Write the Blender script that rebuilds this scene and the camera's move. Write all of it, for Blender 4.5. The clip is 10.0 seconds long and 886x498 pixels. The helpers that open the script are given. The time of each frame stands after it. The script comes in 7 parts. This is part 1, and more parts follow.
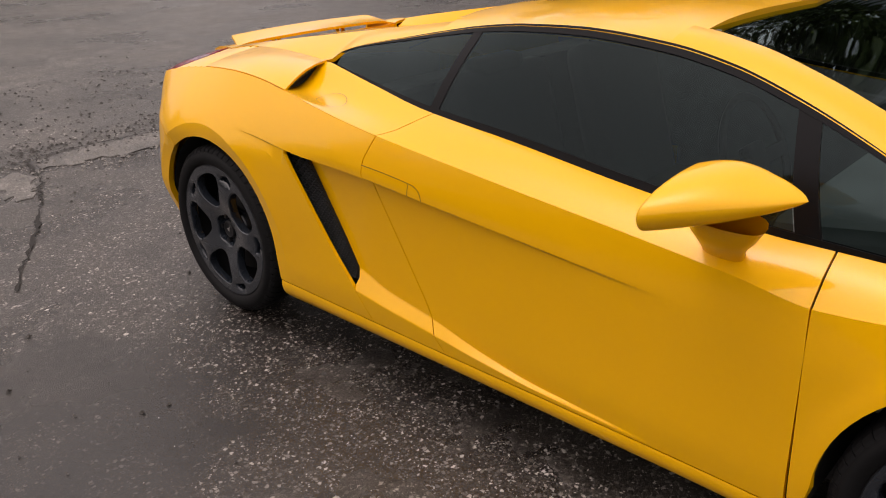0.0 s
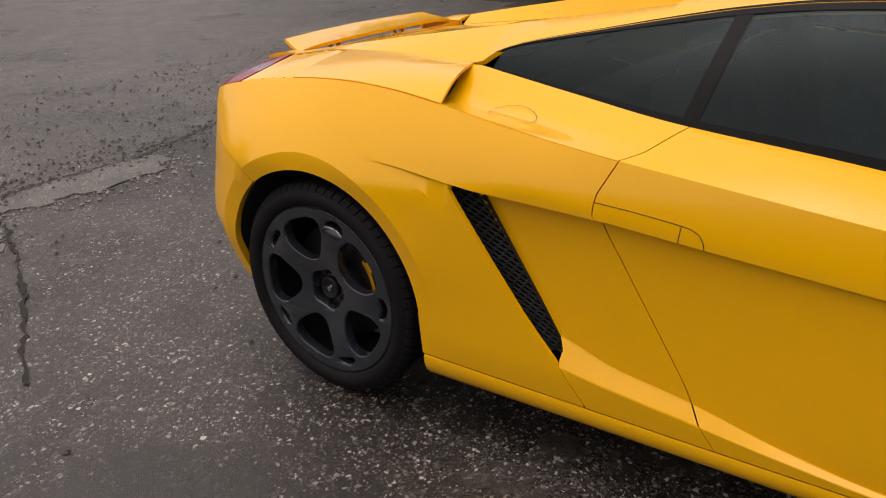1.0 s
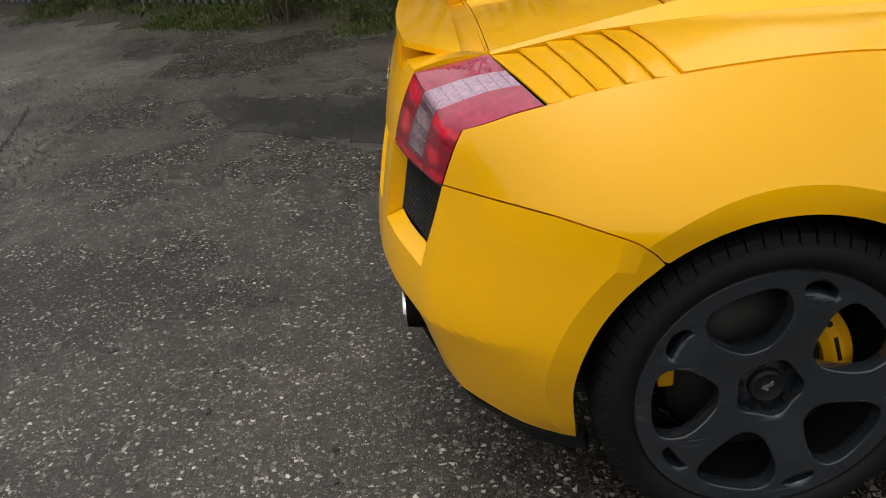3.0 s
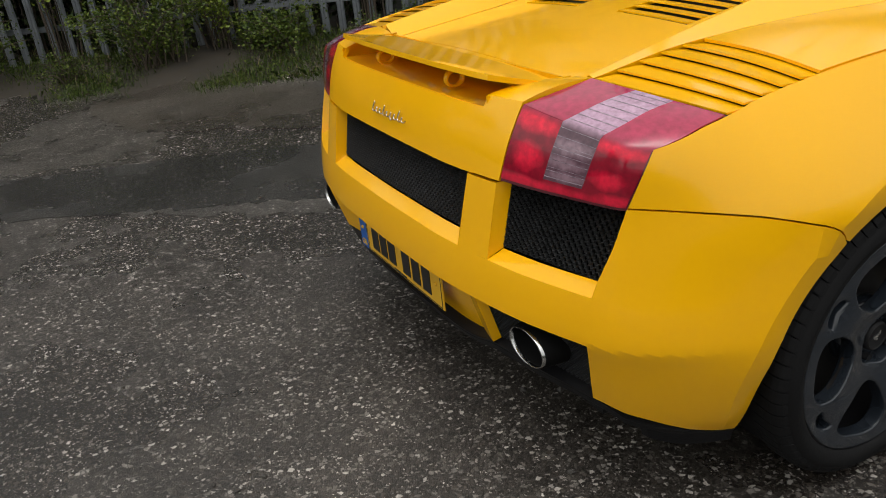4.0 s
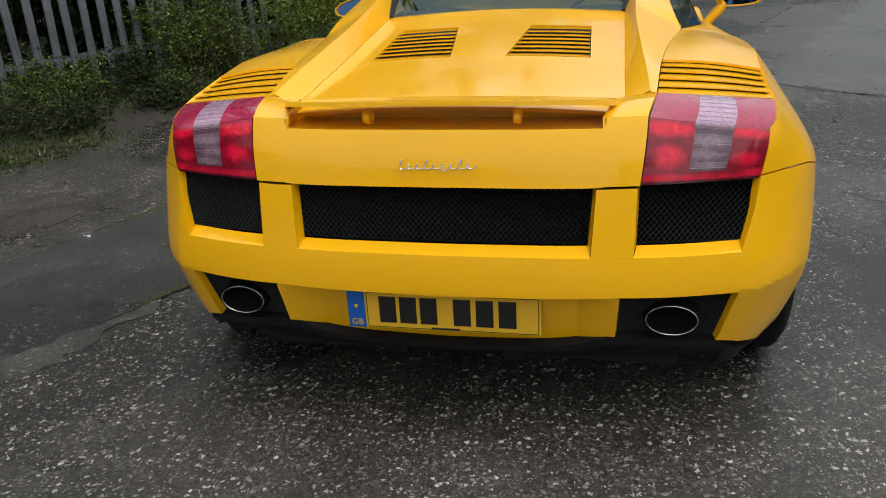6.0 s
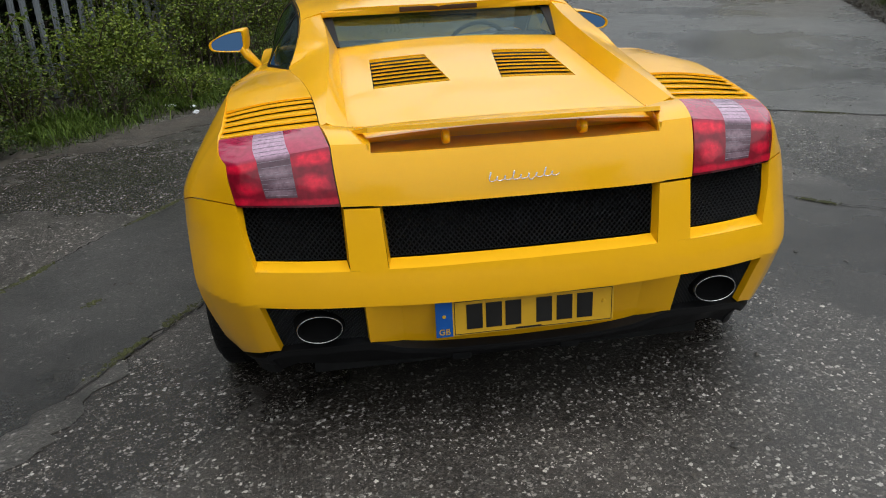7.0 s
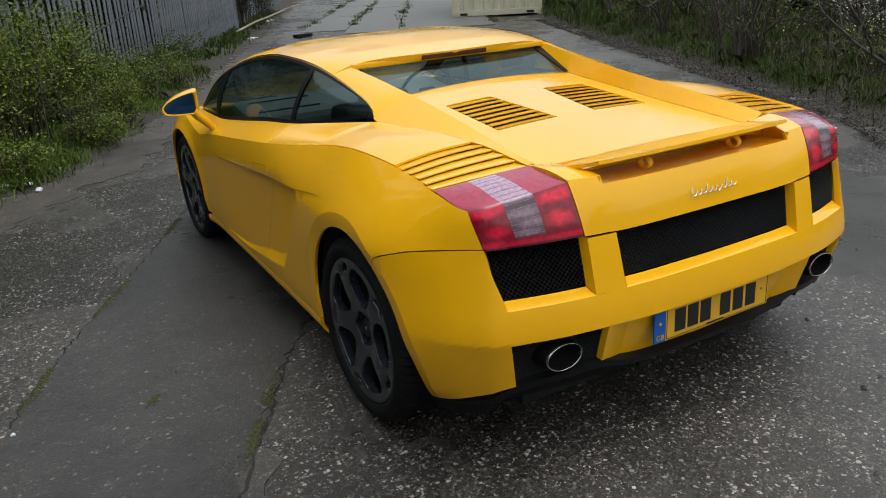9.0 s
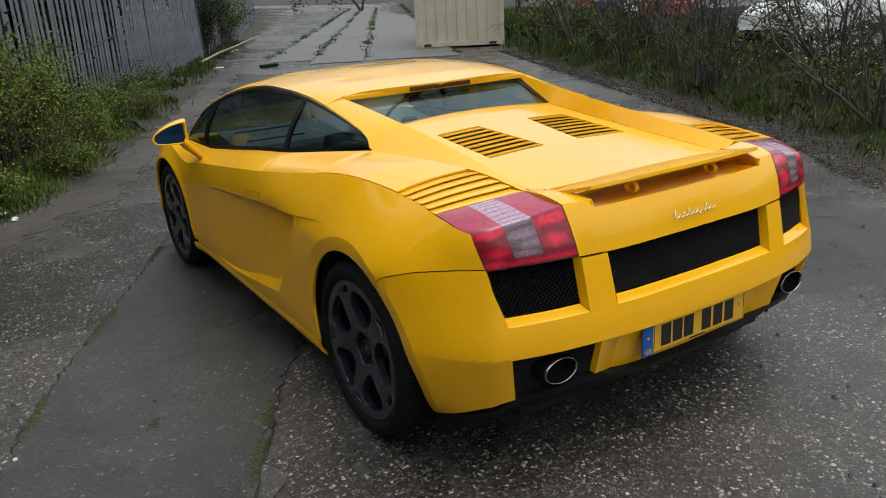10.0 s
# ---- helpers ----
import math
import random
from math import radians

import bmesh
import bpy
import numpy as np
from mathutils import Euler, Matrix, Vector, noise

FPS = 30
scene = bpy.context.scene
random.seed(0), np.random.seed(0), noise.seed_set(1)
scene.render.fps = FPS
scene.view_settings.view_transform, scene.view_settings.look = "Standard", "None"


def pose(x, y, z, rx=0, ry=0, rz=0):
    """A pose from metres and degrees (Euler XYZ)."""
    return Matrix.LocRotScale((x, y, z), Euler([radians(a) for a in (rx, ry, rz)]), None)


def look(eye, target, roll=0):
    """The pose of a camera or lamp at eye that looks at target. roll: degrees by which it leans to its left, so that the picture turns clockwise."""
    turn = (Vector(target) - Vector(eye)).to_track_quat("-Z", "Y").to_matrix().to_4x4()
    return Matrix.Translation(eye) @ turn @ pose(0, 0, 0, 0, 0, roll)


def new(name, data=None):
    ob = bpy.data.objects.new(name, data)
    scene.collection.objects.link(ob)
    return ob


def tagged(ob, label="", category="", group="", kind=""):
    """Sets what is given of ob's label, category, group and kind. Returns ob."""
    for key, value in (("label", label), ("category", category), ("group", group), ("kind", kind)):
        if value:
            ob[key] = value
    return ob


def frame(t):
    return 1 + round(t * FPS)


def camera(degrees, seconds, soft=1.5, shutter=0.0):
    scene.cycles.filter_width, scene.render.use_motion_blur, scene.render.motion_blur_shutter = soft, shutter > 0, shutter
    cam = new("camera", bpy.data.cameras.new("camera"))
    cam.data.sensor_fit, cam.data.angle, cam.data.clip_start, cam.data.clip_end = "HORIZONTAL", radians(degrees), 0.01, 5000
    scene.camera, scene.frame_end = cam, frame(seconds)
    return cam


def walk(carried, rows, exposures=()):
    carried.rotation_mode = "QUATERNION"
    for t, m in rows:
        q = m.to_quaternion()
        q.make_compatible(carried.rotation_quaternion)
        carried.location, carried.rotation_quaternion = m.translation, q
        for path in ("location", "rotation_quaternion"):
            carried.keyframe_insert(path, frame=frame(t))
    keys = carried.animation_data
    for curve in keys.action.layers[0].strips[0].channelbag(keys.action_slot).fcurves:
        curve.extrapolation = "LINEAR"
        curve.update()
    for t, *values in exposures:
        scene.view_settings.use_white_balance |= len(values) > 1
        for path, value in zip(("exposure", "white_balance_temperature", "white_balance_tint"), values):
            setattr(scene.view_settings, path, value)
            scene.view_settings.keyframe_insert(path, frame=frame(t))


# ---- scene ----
cam = camera(59.2, 10.0, soft=1.0)
PATH = [
    (0, (2.3474, 2.561, 1.4724), (1.042, 1.284, 0.6559), -2.42),
    (0.5, (2.3631, 2.068, 1.3985), (0.9955, 0.844, 0.6044), -2.49),
    (1, (2.3704, 1.544, 1.3636), (0.9129, 0.436, 0.5587), -2.96),
    (1.5, (2.3149, 0.983, 1.314), (0.7445, 0.053, 0.496), -3.6),
    (2, (2.2851, 0.415, 1.2898), (0.6019, -0.261, 0.4477), -4.42),
    (2.5, (2.2183, -0.101, 1.2701), (0.4513, -0.466, 0.4073), -5.12),
    (3, (2.1142, -0.568, 1.2801), (0.3153, -0.577, 0.405), -5.9),
    (3.2, (2.0802, -0.735, 1.2748), (0.2741, -0.588, 0.4286), -5.55),
    (4.3, (1.622, -1.663, 1.357), (0.132, -0.656, 0.482), -6.0),
    (4.5, (1.5, -1.802, 1.365), (0.11, -0.655, 0.498), -5.7),
    (5, (1.154, -2.059, 1.374), (0.052, -0.617, 0.534), -4.7),
    (5.5, (0.806, -2.292, 1.373), (0.042, -0.632, 0.56), -3.7),
    (5.7, (0.661, -2.376, 1.365), (0.038, -0.655, 0.559), -3.3),
    (6.8, (-0.305, -2.637, 1.404), (-0.174, -0.789, 0.651), -2.1),
    (7, (-0.489, -2.652, 1.404), (-0.243, -0.81, 0.664), -2.1),
    (7.5, (-0.971, -2.611, 1.419), (-0.478, -0.811, 0.698), -2.2),
    (8, (-1.389, -2.547, 1.436), (-0.708, -0.803, 0.733), -2.5),
    (8.5, (-1.675, -2.422, 1.447), (-0.866, -0.728, 0.758), -3.1),
    (9, (-1.864, -2.299, 1.483), (-0.953, -0.649, 0.813), -3.5),
    (9.5, (-1.969, -2.256, 1.5), (-0.994, -0.632, 0.858), -3.5),
    (10, (-2.036, -2.348, 1.513), (-1.027, -0.732, 0.906), -3.1),
]
walk(cam, [(t, look(eye, target, roll)) for t, eye, target, roll in PATH],
     [(0, .25, 7200, 22), (1, .10, 7150, 20), (2.5, .13, 6900, 8), (4.5, .18, 6550, 7), (5.5, .25, 6350, 6), (7, .28, 6150, 5), (8.5, .30, 6150, 5), (10, .30, 6250, 6)])

# ---- light ----
world = bpy.data.worlds.new("overcast_sky")
scene.world = world
world.use_nodes = True
wn = world.node_tree
sky = wn.nodes.new("ShaderNodeTexSky")
sky.sky_type = 'NISHITA'
sky.sun_disc = False
sky.sun_elevation = radians(78)
sky.sun_rotation = radians(135)
sky.air_density, sky.dust_density, sky.ozone_density = 1.0, 6.0, 1.0
wash = wn.nodes.new("ShaderNodeHueSaturation")
wash.inputs["Saturation"].default_value = 0.25
wn.links.new(sky.outputs[0], wash.inputs["Color"])
wn.links.new(wash.outputs[0], wn.nodes["Background"].inputs["Color"])
wn.nodes["Background"].inputs["Strength"].default_value = 0.115
sun = new("sun", bpy.data.lights.new("sun", 'SUN'))
sun.data.energy, sun.data.angle, sun.data.color = 1.22, radians(150), (1.0, 0.98, 0.95)
sun.matrix_world = look((0.9, -0.9, 8.5), (0, 0, 0))


# ---- materials ----
def nodes_of(name):
    m = bpy.data.materials.new(name)
    m.use_nodes = True
    return m, m.node_tree, m.node_tree.nodes["Principled BSDF"]


def noise_node(nt, scale, detail=4.0, rough=0.55, kind="ShaderNodeTexNoise"):
    tc = nt.nodes.new("ShaderNodeTexCoord")
    n = nt.nodes.new(kind)
    n.inputs["Scale"].default_value = scale
    if kind == "ShaderNodeTexNoise":
        n.inputs["Detail"].default_value, n.inputs["Roughness"].default_value = detail, rough
    nt.links.new(tc.outputs["Object"], n.inputs["Vector"])
    return n


def ramp_node(nt, source, stops):
    r = nt.nodes.new("ShaderNodeValToRGB")
    e = r.color_ramp.elements
    while len(e) < len(stops):
        e.new(0.5)
    for el, (p, c) in zip(e, stops):
        el.position, el.color = p, (*c, 1.0) if len(c) == 3 else c
    nt.links.new(source, r.inputs[0])
    return r


def bump_node(nt, bsdf, source, strength, distance):
    b = nt.nodes.new("ShaderNodeBump")
    b.inputs["Strength"].default_value, b.inputs["Distance"].default_value = strength, distance
    nt.links.new(source, b.inputs["Height"])
    nt.links.new(b.outputs[0], bsdf.inputs["Normal"])
    return b


def simple(name, color, rough, metal=0.0, spread=0.15, scale=8.0, coat=0.0, bump=0.0, grain=200.0):
    """Plain stuff with a cloudy variation of tone and gloss, and a fine grain."""
    m, nt, b = nodes_of(name)
    n = noise_node(nt, scale)
    lo = tuple(c * (1 - spread) for c in color)
    hi = tuple(min(1, c * (1 + spread)) for c in color)
    r = ramp_node(nt, n.outputs[0], [(0.3, lo), (0.7, hi)])
    nt.links.new(r.outputs[0], b.inputs["Base Color"])
    b.inputs["Metallic"].default_value = metal
    rr = ramp_node(nt, n.outputs[0], [(0.3, (rough * 0.85,) * 3), (0.7, (min(1, rough * 1.15),) * 3)])
    nt.links.new(rr.outputs[0], b.inputs["Roughness"])
    b.inputs["Coat Weight"].default_value = coat
    b.inputs["Coat Roughness"].default_value = 0.035
    b.inputs["Coat IOR"].default_value = 1.5
    if bump:
        bump_node(nt, b, noise_node(nt, grain, 3.0).outputs[0], bump, 0.002)
    return m


YELLOW = simple("yellow_paint", (0.90, 0.455, 0.001), 0.42, spread=0.03, scale=1.5, coat=0.7)
YELLOW.node_tree.nodes["Principled BSDF"].inputs["Specular IOR Level"].default_value = 0.12
YELLOW.node_tree.nodes["Principled BSDF"].inputs["Coat Roughness"].default_value = 0.10
# dried rain on what faces up: the clear coat is dull there, with crisp-edged wet patches left in it
nt_y = YELLOW.node_tree
pool = ramp_node(nt_y, noise_node(nt_y, 2.6, 6.0, 0.60).outputs[0], [(0.50, (0, 0, 0)), (0.535, (1, 1, 1))])
face_y = nt_y.nodes.new("ShaderNodeNewGeometry")
split_y = nt_y.nodes.new("ShaderNodeSeparateXYZ")
nt_y.links.new(face_y.outputs["Normal"], split_y.inputs[0])
up_y = nt_y.nodes.new("ShaderNodeMapRange")
up_y.inputs["From Min"].default_value, up_y.inputs["From Max"].default_value = 0.93, 0.98
nt_y.links.new(split_y.outputs["Z"], up_y.inputs["Value"])
both_y = nt_y.nodes.new("ShaderNodeMath")
both_y.operation = 'MULTIPLY'
nt_y.links.new(pool.outputs[0], both_y.inputs[0])
nt_y.links.new(up_y.outputs[0], both_y.inputs[1])
for socket, dry, wetv, mask in (("Coat Roughness", 0.07, 0.20, both_y), ("Coat Weight", 0.70, 1.0, up_y), ("Coat IOR", 1.5, 1.6, up_y)):
    rng = nt_y.nodes.new("ShaderNodeMapRange")
    rng.inputs["To Min"].default_value, rng.inputs["To Max"].default_value = dry, wetv
    nt_y.links.new(mask.outputs[0], rng.inputs["Value"])
    nt_y.links.new(rng.outputs[0], nt_y.nodes["Principled BSDF"].inputs[socket])
BLACK = simple("black_plastic", (0.009, 0.009, 0.010), 0.5, bump=0.2)
BLACK.node_tree.nodes["Principled BSDF"].inputs["Specular IOR Level"].default_value = 0.2
MESHBLK = simple("black_mesh", (0.036, 0.037, 0.039), 0.34)
SOOT = simple("soot", (.003, .003, .003), .9)
SOOT.node_tree.nodes["Principled BSDF"].inputs["Specular IOR Level"].default_value = 0.1
# near-black colour standing in for the shade deep inside openings
DARK = simple("unlit_void", (0.004, 0.004, 0.004), 0.9)
RUBBER = simple("tyre_rubber", (0.0065, 0.0065, 0.007), 0.7, spread=0.35, bump=0.3, grain=120)
RUBBER.node_tree.nodes["Principled BSDF"].inputs["Specular IOR Level"].default_value = 0.18
RIM = simple("grey_rim_paint", (0.015, 0.019, 0.025), 0.24, spread=0.15, coat=0.7)
RIM.node_tree.nodes["Principled BSDF"].inputs["Specular IOR Level"].default_value = 0.3
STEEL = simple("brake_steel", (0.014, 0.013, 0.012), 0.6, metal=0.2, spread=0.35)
PIPE = simple("darkened_chrome", (0.50, 0.50, 0.49), 0.2, metal=1.0, spread=0.3, scale=30)
CHROME = simple("chrome", (0.75, 0.75, 0.74), 0.14, metal=1.0, spread=0.05)
CALIPER = simple("caliper_paint", (0.75, 0.36, 0.004), 0.4, spread=0.1)
DARKRED = simple("dark_red_lens", (0.10, 0.002, 0.010), 0.1, spread=0.2, scale=20, coat=0.8)
RIBLENS = simple("ribbed_lens", (0.26, 0.20, 0.24), 0.2, spread=0.6, scale=70, coat=0.9)


def lamp_lens(name, deep, lit, spots, top, grain):
    """Glossy moulded lens: a deep colour with bright bowls of the bulbs behind it painted in, at places across and up
    the lamp, and a sloping top whose colour is paled for the sky mirrored there.
    """
    m, nt, b = nodes_of(name)
    uvn = nt.nodes.new("ShaderNodeUVMap")
    uvn.uv_map = "lens"
    haze = noise_node(nt, 34, 4.0, 0.6)
    bowl = None
    for u, v, ru, rv, gain in spots:
        mp = nt.nodes.new("ShaderNodeMapping")
        mp.vector_type = 'TEXTURE'
        mp.inputs["Location"].default_value = (u, v, 0)
        mp.inputs["Scale"].default_value = (ru, rv, 1)
        ln = nt.nodes.new("ShaderNodeVectorMath")
        ln.operation = 'LENGTH'
        nt.links.new(uvn.outputs[0], mp.inputs[0])
        nt.links.new(mp.outputs[0], ln.inputs[0])
        add = nt.nodes.new("ShaderNodeMath")
        add.operation = 'MULTIPLY_ADD'
        add.inputs[1].default_value = 1.3
        nt.links.new(haze.outputs[0], add.inputs[0])
        nt.links.new(ln.outputs["Value"], add.inputs[2])
        fall = nt.nodes.new("ShaderNodeMapRange")
        fall.inputs["From Min"].default_value, fall.inputs["From Max"].default_value = 1.15, 1.95
        fall.inputs["To Min"].default_value, fall.inputs["To Max"].default_value = gain, 0.0
        nt.links.new(add.outputs[0], fall.inputs["Value"])
        if bowl is None:
            bowl = fall.outputs[0]
        else:
            mx = nt.nodes.new("ShaderNodeMath")
            mx.operation = 'MAXIMUM'
            nt.links.new(bowl, mx.inputs[0])
            nt.links.new(fall.outputs[0], mx.inputs[1])
            bowl = mx.outputs[0]
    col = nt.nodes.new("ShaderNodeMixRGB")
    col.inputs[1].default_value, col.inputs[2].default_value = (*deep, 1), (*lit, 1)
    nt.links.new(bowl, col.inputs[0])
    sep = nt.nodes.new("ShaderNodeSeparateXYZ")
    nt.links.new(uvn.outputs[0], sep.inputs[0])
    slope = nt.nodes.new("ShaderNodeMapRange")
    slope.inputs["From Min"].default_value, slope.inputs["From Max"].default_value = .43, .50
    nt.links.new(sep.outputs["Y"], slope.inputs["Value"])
    # the slope's sky reflection, mixed into the base colour as a paler tone
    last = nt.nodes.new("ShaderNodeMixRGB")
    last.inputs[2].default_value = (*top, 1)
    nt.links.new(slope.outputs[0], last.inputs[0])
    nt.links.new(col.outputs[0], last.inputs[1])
    tone = ramp_node(nt, noise_node(nt, grain, 3.0).outputs[0], [(0.3, (.75,) * 3), (0.7, (1.2,) * 3)])
    mul = nt.nodes.new("ShaderNodeMixRGB")
    mul.blend_type = 'MULTIPLY'
    mul.inputs[0].default_value = 1.0
    nt.links.new(last.outputs[0], mul.inputs[1])
    nt.links.new(tone.outputs[0], mul.inputs[2])
    nt.links.new(mul.outputs[0], b.inputs["Base Color"])
    b.inputs["Roughness"].default_value = .25
    b.inputs["Specular IOR Level"].default_value = .2
    b.inputs["Coat Weight"].default_value, b.inputs["Coat Roughness"].default_value, b.inputs["Coat IOR"].default_value = 1.0, .03, 1.45
    return m


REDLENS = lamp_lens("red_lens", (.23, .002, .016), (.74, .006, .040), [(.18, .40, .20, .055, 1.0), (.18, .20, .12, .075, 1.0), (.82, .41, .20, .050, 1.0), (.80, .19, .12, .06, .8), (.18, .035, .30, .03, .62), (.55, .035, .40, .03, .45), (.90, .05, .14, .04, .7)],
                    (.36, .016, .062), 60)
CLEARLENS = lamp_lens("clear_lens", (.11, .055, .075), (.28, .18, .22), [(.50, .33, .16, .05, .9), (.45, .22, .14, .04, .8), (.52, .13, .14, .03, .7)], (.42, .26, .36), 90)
SEAL = simple("window_seal", (0.006, 0.006, 0.007), 0.45)
SEAL.node_tree.nodes["Principled BSDF"].inputs["Specular IOR Level"].default_value = 0.14
SEAT = simple("seat_leather", (0.05, 0.05, 0.052), 0.55, bump=0.2)
PLATEY = simple("plate_yellow", (0.75, 0.42, 0.02), 0.35, spread=0.03)
PLATEB = simple("plate_blue", (0.01, 0.10, 0.42), 0.35, spread=0.05)
INK = simple("plate_ink", (0.012, 0.011, 0.01), 0.4)


def glass_material(name, tint, gloss=0.02):
    """Tinted pane: sees through and mirrors the sky."""
    m, nt, b = nodes_of(name)
    out = nt.nodes["Material Output"]
    clear = nt.nodes.new("ShaderNodeBsdfTransparent")
    clear.inputs[0].default_value = (*tint, 1)
    shine = nt.nodes.new("ShaderNodeBsdfGlossy")
    shine.inputs["Roughness"].default_value = gloss
    shine.inputs["Color"].default_value = (.68, .86, .88, 1)
    edge = nt.nodes.new("ShaderNodeLayerWeight")
    edge.inputs[0].default_value = 0.5
    power = nt.nodes.new("ShaderNodeMath")
    power.operation = 'POWER'
    power.inputs[1].default_value = 4.0
    nt.links.new(edge.outputs["Facing"], power.inputs[0])
    fres = nt.nodes.new("ShaderNodeMath")
    fres.operation = 'MULTIPLY_ADD'
    fres.inputs[1].default_value, fres.inputs[2].default_value = 0.75, 0.028
    nt.links.new(power.outputs[0], fres.inputs[0])
    mix = nt.nodes.new("ShaderNodeMixShader")
    nt.links.new(fres.outputs[0], mix.inputs[0])
    nt.links.new(clear.outputs[0], mix.inputs[1])
    nt.links.new(shine.outputs[0], mix.inputs[2])
    nt.links.new(mix.outputs[0], out.inputs[0])
    return m


GLASS = glass_material("tinted_glass", (0.17, 0.21, 0.21), .06)
CLEAR = glass_material("clear_glass", (0.46, 0.52, 0.52))
MIRROR = simple("mirror_glass", (0.05, 0.10, 0.19), 0.02, metal=1.0, spread=0.01)


# ---- mesh helpers ----
def curve_fn(knots):
    """A smooth curve through rows of (t, value, ...): returns f(t) -> array of values."""
    k = np.array(knots, float)
    t, v = k[:, 0], k[:, 1:]
    h = np.diff(t)
    dl = np.diff(v, axis=0) / h[:, None]
    m = np.zeros_like(v)
    m[0], m[-1] = dl[0], dl[-1]
    for i in range(1, len(t) - 1):
        a, b = dl[i - 1], dl[i]
        w1, w2 = 2 * h[i] + h[i - 1], h[i] + 2 * h[i - 1]
        with np.errstate(divide="ignore", invalid="ignore"):
            hm = (w1 + w2) / (w1 / a + w2 / b)
        m[i] = np.where(a * b > 0, hm, 0)

    def f(x):
        x = np.clip(np.asarray(x, float), t[0], t[-1])
        i = np.clip(np.searchsorted(t, x, side="right") - 1, 0, len(t) - 2)
        u = ((x - t[i]) / h[i])[..., None]
        y = ((1 + 2 * u) * (1 - u) ** 2 * v[i] + u * (1 - u) ** 2 * h[i][..., None] * m[i]
             + u * u * (3 - 2 * u) * v[i + 1] + u * u * (u - 1) * h[i][..., None] * m[i + 1])
        return y[..., 0] if v.shape[1] == 1 else y
    return f


def mesh_from(name, verts, faces, material, smooth=True):
    me = bpy.data.meshes.new(name)
    me.from_pydata([tuple(map(float, v)) for v in verts], [], [tuple(map(int, f)) for f in faces])
    me.materials.append(material)
    if smooth:
        me.polygons.foreach_set("use_smooth", [True] * len(me.polygons))
    me.update()
    return me


def crease(me, degrees):
    """Mark the edges that fold by more than the given angle as sharp."""
    bm = bmesh.new()
    bm.from_mesh(me)
    for e in bm.edges:
        if len(e.link_faces) == 2 and e.calc_face_angle(0) > radians(degrees):
            e.smooth = False
    bm.to_mesh(me)
    bm.free()
    return me


def link(name, me, parent=None, label=""):
    ob = new(name, me)
    if parent:
        ob.parent = parent
    return tagged(ob, label)


def part(name, bm, material, parent, label="", smooth=False):
    me = bpy.data.meshes.new(name)
    bm.to_mesh(me)
    bm.free()
    me.materials.append(material)
    if smooth:
        me.polygons.foreach_set("use_smooth", [True] * len(me.polygons))
    return link(name, me, parent, label)


def sheet_data(P, out, thick=0.012, lip=0.0015):
    """A panel from a grid of places (rows x columns x 3): its face, a small rolled lip and a rim folded inwards."""
    nu, nv = P.shape[:2]
    du, dv = np.gradient(P, axis=0), np.gradient(P, axis=1)
    n = np.cross(du, dv)
    n /= np.linalg.norm(n, axis=2, keepdims=True) + 1e-12
    o = np.asarray(out, float)
    flip = (n * o).sum(2).mean() < 0
    if flip:
        n = -n
    verts = list(P.reshape(-1, 3))
    idx = np.arange(nu * nv).reshape(nu, nv)
    faces = []
    for i in range(nu - 1):
        for j in range(nv - 1):
            f = (idx[i, j], idx[i + 1, j], idx[i + 1, j + 1], idx[i, j + 1])
            faces.append(f[::-1] if flip else f)
    if thick:
        loop = [(i, 0) for i in range(nu)] + [(nu - 1, j) for j in range(1, nv)] + [(i, nv - 1) for i in range(nu - 2, -1, -1)] + [(0, j) for j in range(nv - 2, 0, -1)]
        base = len(verts)
        m = len(loop)
        for a, b in loop:
            verts.append(P[a, b])
        for a, b in loop:
            verts.append(P[a, b] - n[a, b] * thick)
        for k in range(m):
            f = (base + k, base + (k + 1) % m, base + m + (k + 1) % m, base + m + k)
            faces.append(f if flip else f[::-1])
    return verts, faces


def sheets(name, grids, out, material, parent, label="", thick=0.012, both=True, fold=11.0):
    """One part from one or more grids on the car's right side, and its mirror image on the left."""
    verts, faces = [], []
    for P in grids:
        own = thick
        if isinstance(P, tuple):
            P, own = P
        v, f = sheet_data(np.asarray(P, float), out, own)
        faces += [tuple(i + len(verts) for i in q) for q in f]
        verts += v
    obs = [link(name, crease(mesh_from(name, verts, faces, material), fold), parent, label)]
    if both:
        mv = [(-v[0], v[1], v[2]) for v in verts]
        obs.append(link(name, crease(mesh_from(name, mv, [f[::-1] for f in faces], material), fold), parent, label))
    return obs


def lerp(a, b, t):
    return a + (b - a) * t


def ease(t):
    t = np.clip(t, 0, 1)
    return t * t * (3 - 2 * t)


def grid_of(fn, us, vs):
    """Places fn(u, v) on a grid."""
    U, V = np.meshgrid(us, vs, indexing="ij")
    return fn(U, V)


def stack(x, y, z):
    return np.stack(np.broadcast_arrays(np.asarray(x, float), np.asarray(y, float), np.asarray(z, float)), -1)


def box_bm(bm, lo, hi, bevel=0.0):
    r = bmesh.ops.create_cube(bm, size=1.0)
    vs = r["verts"]
    for v in vs:
        v.co = Vector([lo[i] + (v.co[i] + 0.5) * (hi[i] - lo[i]) for i in range(3)])
    if bevel:
        es = list({e for v in vs for e in v.link_edges})
        bmesh.ops.bevel(bm, geom=es, offset=bevel, segments=2, affect='EDGES', profile=0.6)
    return vs


